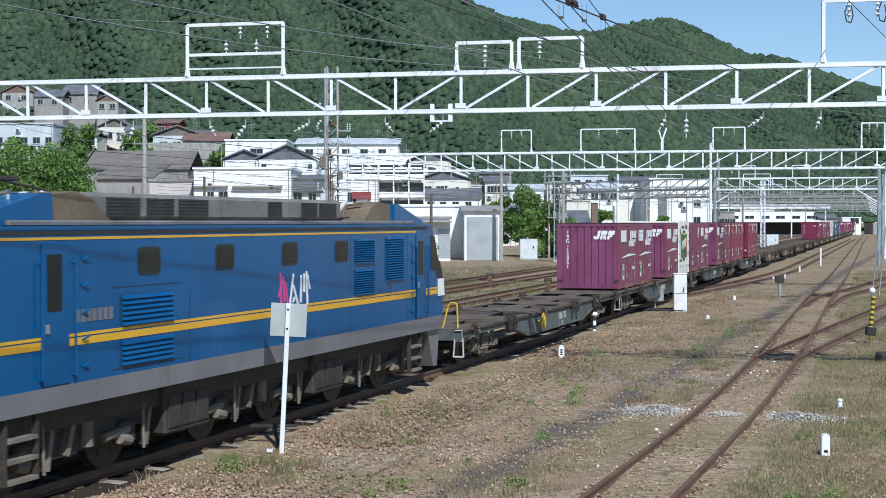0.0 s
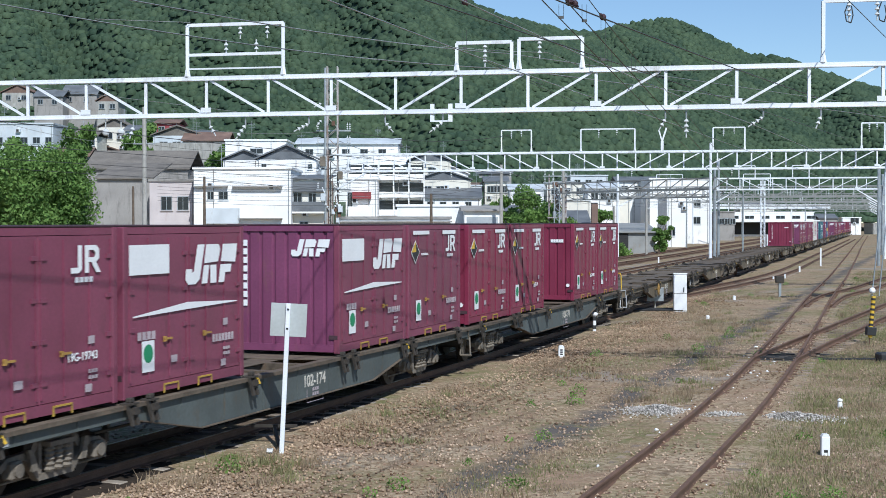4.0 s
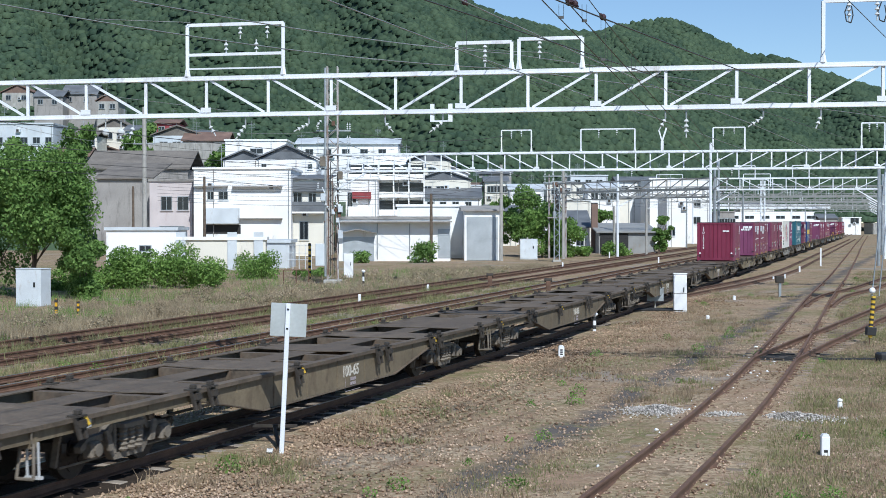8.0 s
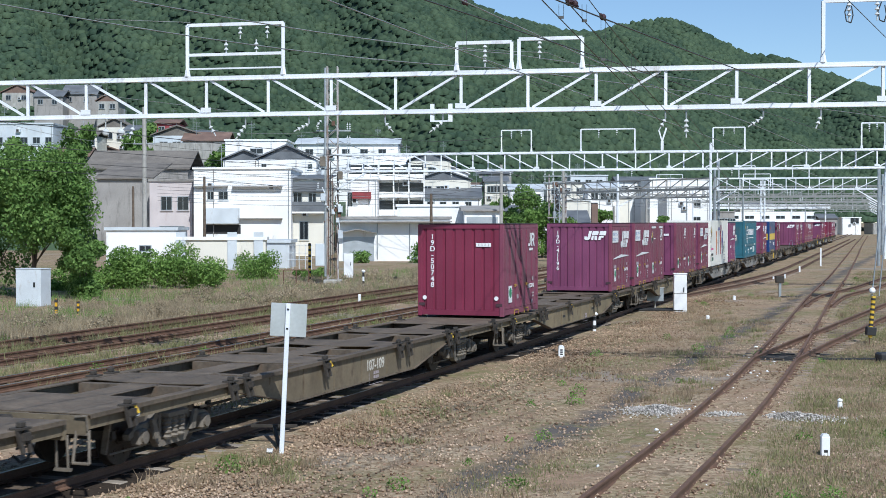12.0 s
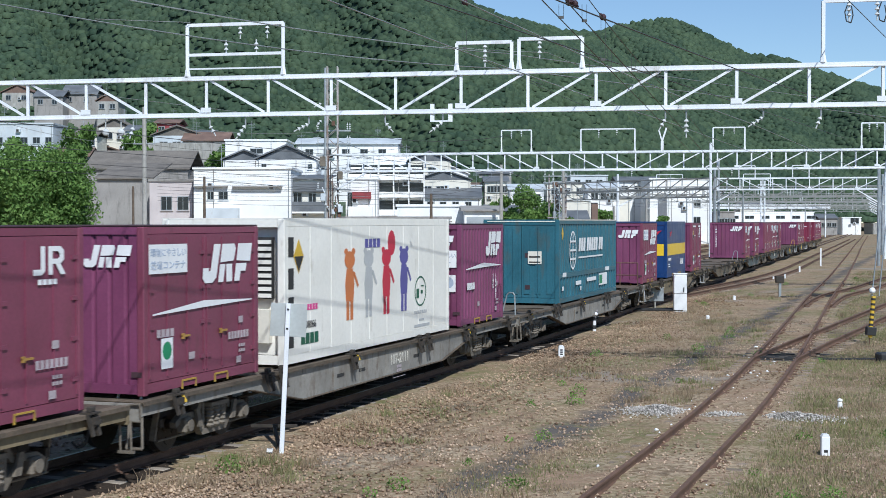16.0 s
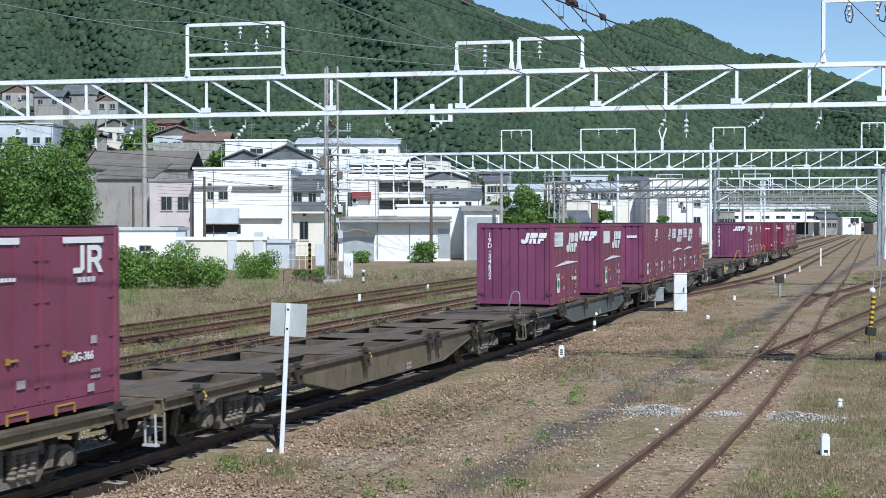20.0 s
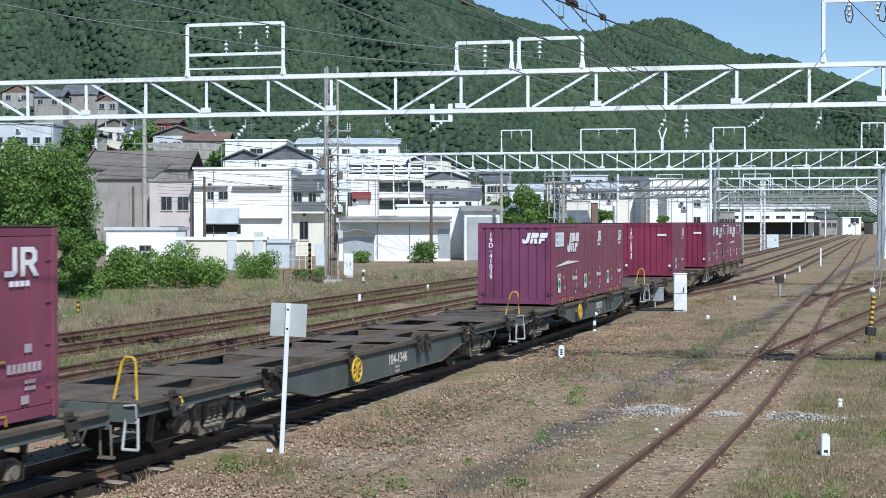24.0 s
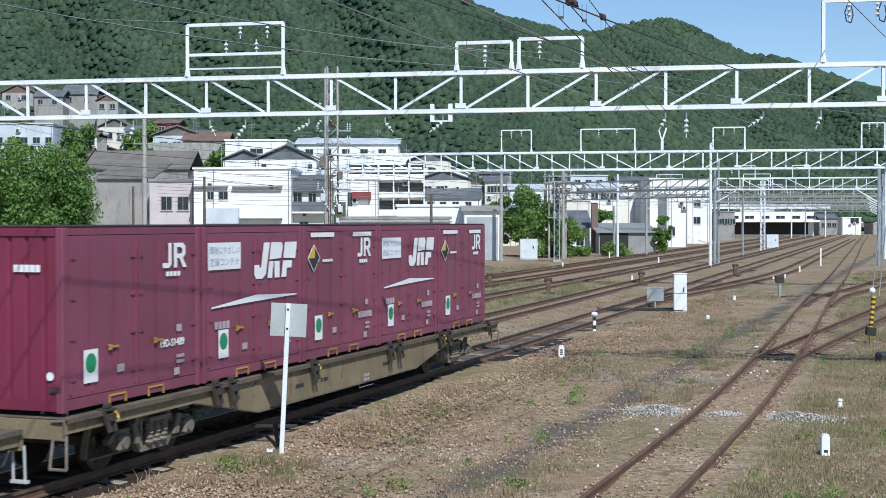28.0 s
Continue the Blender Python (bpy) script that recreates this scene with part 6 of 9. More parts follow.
def eco_31ft(tau, length):
    W, Lh, H = 1.235, length / 2, 2.62
    ob = thing("long_container", Matrix(), "long teal corrugated steel container with white markings", "container", "containers on the train")
    bm = bmesh.new(); big_frame(bm, W, Lh, H)
    part("frame", bm, M_TEAL, ob)
    bm = bmesh.new(); panel_box(bm, W, Lh, H, 0.26, 0.045, 0.95, H - 0.121)
    part("upper_side", bm, M_TEAL, ob, "corrugated teal side wall")
    bm = bmesh.new(); box(bm, W - 0.1, W - 0.01, -Lh + 0.141, Lh - 0.141, 0.80, 0.949)
    part("waist_rail", bm, M_TEAL, ob)
    bm = bmesh.new(); panel_box(bm, W, Lh, H, 0.42, 0.045, 0.171, 0.799)
    part("lower_side", bm, M_TEAL, ob, "corrugated teal side wall")
    bm = bmesh.new(); box(bm, -W + 0.01, W - 0.01, -Lh + 0.01, Lh - 0.01, H, H + 0.025)
    part("roof", bm, M_TEAL, ob)
    part("far_wall", bm_box(-W + 0.01, -W + 0.06, -Lh + 0.145, Lh - 0.145, 0.171, H - 0.121), M_TEAL, ob)
    part("rear_wall", bm_box(-W + 0.145, W - 0.145, Lh - 0.12, Lh - 0.06, 0.181, H - 0.141), M_TEAL, ob)
    part("roof_strip", bm_box(-1.1, 1.1, -Lh - 0.004, -Lh + 0.01, H - 0.05, H - 0.02), M_CREAM, ob)
    for x0, x1 in ((-1.09, -0.006), (0.006, 1.09)):
        bm = bmesh.new()
        box(bm, x0, x1, -Lh + 0.03, -Lh + 0.09, 0.185, H - 0.145, 0.008)
        dr = part("end_door", bm, M_TEAL, ob)
        for k in range(3):
            c = x0 + (x1 - x0) * (k + 0.5) / 3
            part("door_panel", bm_box(c - 0.09, c + 0.09, -Lh + 0.012, -Lh + 0.029, 0.3, H - 0.25), M_TEAL, dr)
        for z in (0.45, 1.45):
            part("lock_box", bm_box(x0 + 0.12, x0 + 0.28, -Lh + 0.004, -Lh + 0.028, z, z + 0.14), M_ROOFDARK, dr)
        c = (x0 + x1) / 2
        bm = bmesh.new(); bar(bm, (c, -Lh - 0.005, 0.22), (c, -Lh - 0.005, H - 0.2), 0.035, sides=8)
        part("locking_rod", bm, M_TEAL, dr)
    part("roof_edge", bm_box(W - 0.03, W + 0.004, -Lh + 0.02, Lh - 0.02, H - 0.002, H + 0.030), M_CREAM, ob, "pale strip along the roof edge")
    part("placard", cached("placard/", lambda bm: rect(bm, -0.22, 0.22, -0.2, 0.2), M_CREAM), None, ob, "pale yellow placard", Matrix.Translation((0.45, -Lh - 0.012, 1.45)))
    part("placard_bar", cached("placard_bar/", lambda bm: (rect(bm, -0.18, 0.18, 0.00, 0.05), rect(bm, -0.18, 0.18, -0.16, -0.12)), M_UNDER), None, ob, "", Matrix.Translation((0.45, -Lh - 0.018, 1.45)))
    part("end_number", text_mesh("UV48A-38069", 0.17, M_DECAL, True), None, ob, "", Matrix.Translation((-1.16, -Lh - 0.004, 2.35)))
    def globe(bm):
        n = 20
        for i in range(n):
            a, b = 2 * math.pi * i / n, 2 * math.pi * (i + 1) / n
            plate(bm, [(0.42 * math.cos(a), 0.62 * math.sin(a)), (0.42 * math.cos(b), 0.62 * math.sin(b)), (0.36 * math.cos(b), 0.56 * math.sin(b)), (0.36 * math.cos(a), 0.56 * math.sin(a))])
        rect(bm, -0.03, 0.03, -0.56, 0.56)
        for z in (-0.28, 0.0, 0.28):
            rect(bm, -0.34, 0.34, z - 0.03, z + 0.03, 0.004)
    part("globe_mark", cached("globe_mark/", globe, M_DECAL), None, ob, "white ring mark with bars", on_side(-2.62, 1.65, W - 0.012) @ Matrix.Diagonal((1.18, 1, 1.02, 1)))
    def words(bm):
        for x0, n in ((0.0, 3), (1.15, 5), (2.95, 2)):
            for i in range(n):
                plate(bm, slant([(x0 + i * 0.33, 0), (x0 + i * 0.33 + 0.26, 0), (x0 + i * 0.33 + 0.26, 0.42), (x0 + i * 0.33, 0.42)]))
        rect(bm, 0.0, 3.6, -0.22, -0.17)
    part("wordmark", cached("wordmark/eco", words, M_DECAL), None, ob, "white plain-block wordmark", on_side(-1.8, 1.60, W - 0.012) @ Matrix.Diagonal((1.1, 1, 1.05, 1)))
    part("placard", cached("placard/side", lambda bm: rect(bm, 0, 1.4, 0, 0.42), M_DECAL), None, ob, "white and green placard", on_side(1.5, 0.34, W - 0.008))
    part("placard_bar", cached("placard_bar/side", lambda bm: (rect(bm, 0.05, 0.55, 0.06, 0.36)), M_DECAL_GREEN), None, ob, "", on_side(1.5, 0.34, W - 0.004))
    part("data_lines", cached("data_lines/eco", lambda bm: [rect(bm, a, a + w, z, z + 0.13) for a, w, z in ((-4.1, 0.5, 0.83), (-2.2, 0.8, 0.5), (-0.5, 1.5, 0.55), (2.6, 0.7, 0.83), (-4.2, 0.25, 0.4), (-1.6, 0.22, 0.3))], M_DECAL), None, ob, "", on_side(0, 0.0, W - 0.006))
    part("diamond", cached("hazard_diamond/a", lambda bm: plate(bm, [(0, -0.26), (0.17, 0), (0, 0.26), (-0.17, 0)], 0.003), M_YELLOW), None, ob, "", on_side(-4.1, 2.2, W - 0.012) @ Matrix.Diagonal((0.8, 1, 0.8, 1)))
    VEHICLES.append((ob, tau + Lh, 1.062))


def blue_20ft(tau, length):
    W, Lh, H = 1.235, length / 2, 2.56
    ob = thing("twenty_foot_container", Matrix(), "navy blue container with a broad yellow band", "container", "containers on the train")
    bm = bmesh.new(); big_frame(bm, W, Lh, H)
    part("frame", bm, M_NAVY, ob)
    n = 7
    for i in range(n):
        y0 = -Lh + 0.145 + (2 * Lh - 0.29) * i / n
        y1 = y0 + (2 * Lh - 0.29) / n
        sp = part("side_panel", bm_box(W - 0.06, W - 0.008, y0 + 0.005, y1 - 0.005, 0.171, H - 0.121, 0.005), M_NAVY, ob)
        part("yellow_band", bm_box(W - 0.009, W - 0.002, y0 + 0.006, y1 - 0.006, 1.02, 1.55), M_BAND_YELLOW, sp, "bright yellow band")
    part("roof", bm_box(-W + 0.01, W - 0.01, -Lh + 0.01, Lh - 0.01, H, H + 0.025), M_NAVY, ob)
    part("far_wall", bm_box(-W + 0.01, -W + 0.06, -Lh + 0.145, Lh - 0.145, 0.171, H - 0.121), M_NAVY, ob)
    for x0, x1 in ((-1.09, -0.006), (0.006, 1.09)):
        dr = part("end_door", bm_box(x0, x1, -Lh + 0.03, -Lh + 0.09, 0.185, H - 0.145, 0.008), M_NAVY, ob)
        part("yellow_band", bm_box(x0 + 0.01, x1 - 0.01, -Lh + 0.02, -Lh + 0.029, 1.02, 1.55), M_BAND_YELLOW, dr, "bright yellow band")
        c = (x0 + x1) / 2
        bm = bmesh.new(); bar(bm, (c, -Lh + 0.005, 0.22), (c, -Lh + 0.005, H - 0.2), 0.03, sides=8)
        part("locking_rod", bm, M_NAVY, dr)
    def wing(bm):
        plate(bm, [(0, 0.1), (0.55, 0.2), (0.75, 0.42), (0.45, 0.32), (0.05, 0.36), (0.28, 0.24)])
    part("wing_mark", cached("wing_mark/", wing, M_DECAL_RED), None, ob, "red wing-shaped mark", on_side(-2.3, 1.75, W - 0.004))
    part("wing_mark", cached("wing_mark/", wing, M_DECAL_RED), None, ob, "red wing-shaped mark", Matrix.Translation((0.12, -Lh + 0.012, 1.72)) @ Matrix.Diagonal((1.15, 1, 1.1, 1)))
    part("wordmark", cached("wordmark/s", lambda bm: bars(bm, 5, 0.17, 0.27, 0.05), M_DECAL), None, ob, "white plain-block wordmark", on_side(1.2, 0.52, W - 0.004))
    part("end_lines", cached("end_lines/", lambda bm: (rect(bm, -0.4, 0.1, 0.3, 0.36), rect(bm, -0.4, 0.1, 0.42, 0.5)), M_DECAL), None, ob, "", Matrix.Translation((0.4, -Lh + 0.012, 0.0)))
    def hoop_mark(bm):
        for q in range(14):
            a, b = 2 * math.pi * q / 14, 2 * math.pi * (q + 1) / 14
            plate(bm, [(0.12 * math.cos(a), 0.12 * math.sin(a)), (0.12 * math.cos(b), 0.12 * math.sin(b)), (0.085 * math.cos(b), 0.085 * math.sin(b)), (0.085 * math.cos(a), 0.085 * math.sin(a))])
    part("ring_mark", cached("ring_mark/b", hoop_mark, M_DECAL), None, ob, "white ring mark", Matrix.Translation((-0.45, -Lh + 0.012, 0.78)))
    for x in (-0.55, 0.25):
        part("door_handle", bm_box(x, x + 0.36, -Lh - 0.01, -Lh + 0.018, 0.53, 0.57), M_LATCH, ob, "worn latch handle")
    part("number_bars", cached("number_bars/b", lambda bm: (bars(bm, 8, 0.09, 0.12, 0.025), rect(bm, 0, 0.4, -0.2, -0.15), rect(bm, 0, 0.55, -0.3, -0.25)), M_DECAL), None, ob, "", on_side(-2.6, 0.78, W - 0.004))
    def pk(bm):
        for c in (-1.0, 1.0):
            box(bm, W - 0.012, W + 0.012, c - 0.45, c + 0.45, 0.135, 0.165)
            for e in (-0.43, -0.03, 0.43):
                box(bm, W - 0.012, W + 0.012, c + e - 0.018, c + e + 0.018, 0.0, 0.134)
    part("fork_pocket", cached("fork_pocket/b", pk, M_POCKET), None, ob, "yellow fork pocket frames")
    VEHICLES.append((ob, tau + Lh, 1.062))


def green_label_12ft(tau):
    W, Lh, H = 1.225, 1.86, 2.58
    ob = thing("reefer_container", Matrix(), "white insulated container with a big green label", "container", "containers on the train")
    bm = bmesh.new(); big_frame(bm, W, Lh, H)
    part("frame", bm, M_WHITEBOX, ob)
    for k, (y0, y1) in enumerate(((-Lh + 0.145, -0.005), (0.005, Lh - 0.145))):
        dr = part("side_door", bm_box(W - 0.06, W - 0.008, y0, y1, 0.175, H - 0.125, 0.006), M_WHITEBOX, ob)
        for zz in (0.4, 1.0, 1.6, 2.2):
            yy = y0 + 0.05 if k == 0 else y1 - 0.05
            part("hinge", bm_box(W - 0.008, W + 0.012, yy - 0.06, yy + 0.06, zz - 0.035, zz + 0.035), M_GALV, dr)
    part("roof", bm_box(-W + 0.01, W - 0.01, -Lh + 0.01, Lh - 0.01, H, H + 0.025), M_WHITEBOX, ob)
    part("far_wall", bm_box(-W + 0.01, -W + 0.06, -Lh + 0.145, Lh - 0.145, 0.171, H - 0.121), M_WHITEBOX, ob)
    part("end_panel", bm_box(-W + 0.145, W - 0.145, -Lh + 0.03, -Lh + 0.09, 0.185, H - 0.145, 0.008), M_WHITEBOX, ob)
    X = W - 0.004
    lb = part("label_panel", cached("label_panel/", lambda bm: rect(bm, -1.1, 1.1, 0, 1.15), M_DECAL_GREEN), None, ob, "green label", on_side(0.02, 0.82, X))
    part("label_oval", cached("label_oval/", lambda bm: plate(bm, [(0.86 * math.cos(a * 0.3142), 0.57 + 0.78 * math.sin(a * 0.3142)) for a in range(20)], 0.005), M_DECAL_DGREEN), None, lb, "dark green oval", )
    part("label_stroke", cached("label_stroke/", lambda bm: [plate(bm, slant([(-0.75 + i * 0.38, 0.36 + 0.05 * i), (-0.62 + i * 0.38, 0.36 + 0.05 * i), (-0.50 + i * 0.38, 0.80 + 0.05 * i), (-0.72 + i * 0.38, 0.80 + 0.05 * i)], 0.1), 0.008) for i in range(4)], M_DECAL), None, lb, "white brush strokes")
    part("label_strip", cached("label_strip/", lambda bm: rect(bm, -0.42, 0.42, -0.02, 0.18, 0.008), M_DECAL_RED), None, lb, "dark red strip")
    part("label_arc", cached("label_arc/", lambda bm: rect(bm, -0.5, 0.5, 1.1, 1.2, 0.008), M_YELLOW), None, lb)
    part("label_mark", cached("label_mark/", lambda bm: plate(bm, [(0.78, 0.2), (1.02, 0.2), (1.05, 0.75), (0.92, 1.05), (0.76, 0.75)], 0.008), M_DECAL_ORANGE), None, lb, "plain reddish shape")
    part("number", text_mesh("UF16A-828", 0.17, M_BLACK), None, ob, "", on_side(-1.45, 0.62, X))
    part("top_lines", cached("top_lines/g", lambda bm: (bars(bm, 6, 0.11, 0.11, 0.03), [rect(bm, 1.3 + 0.17 * i, 1.44 + 0.17 * i, -0.02, 0.16) for i in range(4)]), M_BLACK), None, ob, "", on_side(-0.75, 2.24, X))
    part("small_lines", cached("small_lines/g", lambda bm: (rect(bm, -1.3, -1.0, 0, 0.2), rect(bm, -0.6, 0.1, 0.05, 0.13), rect(bm, 0.6, 1.3, 0.05, 0.13)), M_DECAL_GREY), None, ob, "", on_side(0, 0.3, X))
    part("vent_column", cached("vent_column/", lambda bm: [rect(bm, 0, 0.16, z * 0.12, z * 0.12 + 0.07) for z in range(18)], M_BLACK), None, ob, "", on_side(1.5, 0.25, X))
    dm = part("hazard_diamond", cached("hazard_diamond/a", lambda bm: plate(bm, [(0, -0.26), (0.17, 0), (0, 0.26), (-0.17, 0)], 0.003), M_YELLOW), None, ob, "yellow and black diamond sign", on_side(-1.15, 2.0, X) @ Matrix.Diagonal((1.3, 1, 1.2, 1)))
    part("upper_half", cached("upper_half/a", lambda bm: plate(bm, [(0, 0.235), (0.15, 0), (-0.15, 0)], 0.005), M_BLACK), None, dm)
    part("fork_pocket", cached("fork_pocket/w", lambda bm: [box(bm, W - 0.012, W + 0.012, c - 0.2, c + 0.2, 0.02, 0.165) for c in (-0.6, 0.6)], M_CREAM), None, ob)
    VEHICLES.append((ob, tau + Lh, 1.062))
# ---- container wagons ----
def ring(bm, r, w, m, n=16, sec=6):
    """A tyre-like ring of radius r and section w, at the pose m, round its local z."""
    vs = []
    for i in range(n):
        a = 2 * math.pi * i / n
        row = []
        for j in range(sec):
            b = 2 * math.pi * j / sec
            row.append(bm.verts.new(m @ Vector(((r + w * math.cos(b)) * math.cos(a), (r + w * math.cos(b)) * math.sin(a), w * math.sin(b)))))
        vs.append(row)
    for i in range(n):
        for j in range(sec):
            bm.faces.new((vs[i][j], vs[(i + 1) % n][j], vs[(i + 1) % n][(j + 1) % sec], vs[i][(j + 1) % sec]))


WHEEL_Z = 0.43
WHEELS = []  # (wheelset, place on its bogie, radius, place along the train)


def wheelset_mesh(key, r, mat_):
    def build(bm):
        bar(bm, (-0.75, 0, 0), (0.75, 0, 0), 0.16, sides=10)
        for s in (-1, 1):
            bar(bm, (s * 0.50, 0, 0), (s * 0.535, 0, 0), 2 * r + 0.05, sides=28)
            bar(bm, (s * 0.535, 0, 0), (s * 0.63, 0, 0), 2 * r, sides=28)
            bar(bm, (s * 0.63, 0, 0), (s * 0.65, 0, 0), 0.26, sides=12)
            for k in range(6):
                a = k * math.pi / 3
                box(bm, s * 0.632 - 0.004, s * 0.632 + 0.012, 0.62 * r * math.cos(a) - 0.05, 0.62 * r * math.cos(a) + 0.05, 0.62 * r * math.sin(a) - 0.05, 0.62 * r * math.sin(a) + 0.05)
    return cached(key, build, mat_)


def bogie(parent, y, pale, tau):
    bg = part("bogie", cached("bogie/" + pale.name, bogie_build, M_UNDER), None, parent, "grimy cast-steel two-axle bogie", Matrix.Translation((0, y, 0)))
    for yy in (-0.95, 0.95):
        ws = part("wheelset", wheelset_mesh("wheelset/wagon", 0.43, M_WHEEL), None, bg, "", Matrix.Translation((0, yy, WHEEL_Z)))
        WHEELS.append((ws, (0, yy, WHEEL_Z), 0.43, tau))
    def side_build(bm):
        for s in (-1, 1):
            prism(bm, [(-1.24, 0.50), (-1.06, 0.60), (-0.58, 0.62), (-0.42, 0.80), (0.42, 0.80), (0.58, 0.62), (1.06, 0.60), (1.24, 0.50), (1.22, 0.41), (1.02, 0.50), (0.52, 0.53), (0.35, 0.70), (-0.35, 0.70), (-0.52, 0.53), (-1.02, 0.50), (-1.22, 0.41)], "x", s * 0.86, s * 0.97)
            prism(bm, [(-0.70, 0.52), (-0.60, 0.53), (-0.34, 0.29), (0.34, 0.29), (0.60, 0.53), (0.70, 0.52), (0.40, 0.20), (-0.40, 0.20)], "x", s * 0.87, s * 0.985)
            for yy in (-0.37, 0.37):
                box(bm, s * 0.87, s * 0.99, yy - 0.035, yy + 0.035, 0.28, 0.72, 0.01)
            for yy in (-0.55, 0.55):
                prism(bm, [(yy - 0.07, 0.36), (yy + 0.07, 0.36), (yy + 0.04 + 0.1 * (1 if yy > 0 else -1), 0.66), (yy - 0.06 + 0.1 * (1 if yy > 0 else -1), 0.66)], "x", s * 1.0, s * 1.05)
            for yy in (-0.95, 0.95):
                box(bm, s * 0.88, s * 1.06, yy - 0.13, yy + 0.13, 0.31, 0.55, 0.03)
                bar(bm, (s * 1.06, yy, 0.43), (s * 1.09, yy, 0.43), 0.19, sides=12)
    part("bogie_side", cached("bogie_side/" + pale.name, side_build, pale), None, bg, "dusty cast bogie side frames")
    def spring_build(bm):
        rings = []
        for k in range(11):
            q = 0.085 if k % 2 else 0.06
            rings.append([bm.verts.new((q * math.cos(a * 0.7854), q * math.sin(a * 0.7854), 0.034 * k)) for a in range(8)])
        for r0, r1 in zip(rings, rings[1:]):
            for i in range(8):
                bm.faces.new((r0[i], r0[(i + 1) % 8], r1[(i + 1) % 8], r1[i]))
        bm.faces.new(rings[-1])
    for yy in (-0.2, 0.0, 0.2):
        part("spring", cached("spring/", spring_build, M_UNDER_PALE), None, bg, "", Matrix.Translation((1.0, yy, 0.30)))
    part("spring_cap", cached("spring_cap/", lambda bm: box(bm, 0.9, 1.1, -0.30, 0.30, 0.645, 0.71), M_UNDER_PALE), None, bg)
    def brake_build(bm):
        for s in (-1, 1):
            for yy in (-1.52, -0.38, 0.38, 1.52):
                bar(bm, (s * 0.72, yy, 0.25), (s * 0.80, yy, 0.72), 0.09, 0.05)
            bar(bm, (s * 0.8, -1.5, 0.24), (s * 0.8, 1.5, 0.24), 0.035, sides=6)
    part("brake_rigging", cached("brake_rigging/", brake_build, M_UNDER_PALE), None, bg)
    return bg


def bogie_build(bm):
    box(bm, -0.85, 0.85, -0.22, 0.22, 0.35, 0.72, 0.03)
    for yy in (-1.45, 1.45):
        box(bm, -0.85, 0.85, yy - 0.05, yy + 0.05, 0.45, 0.58)


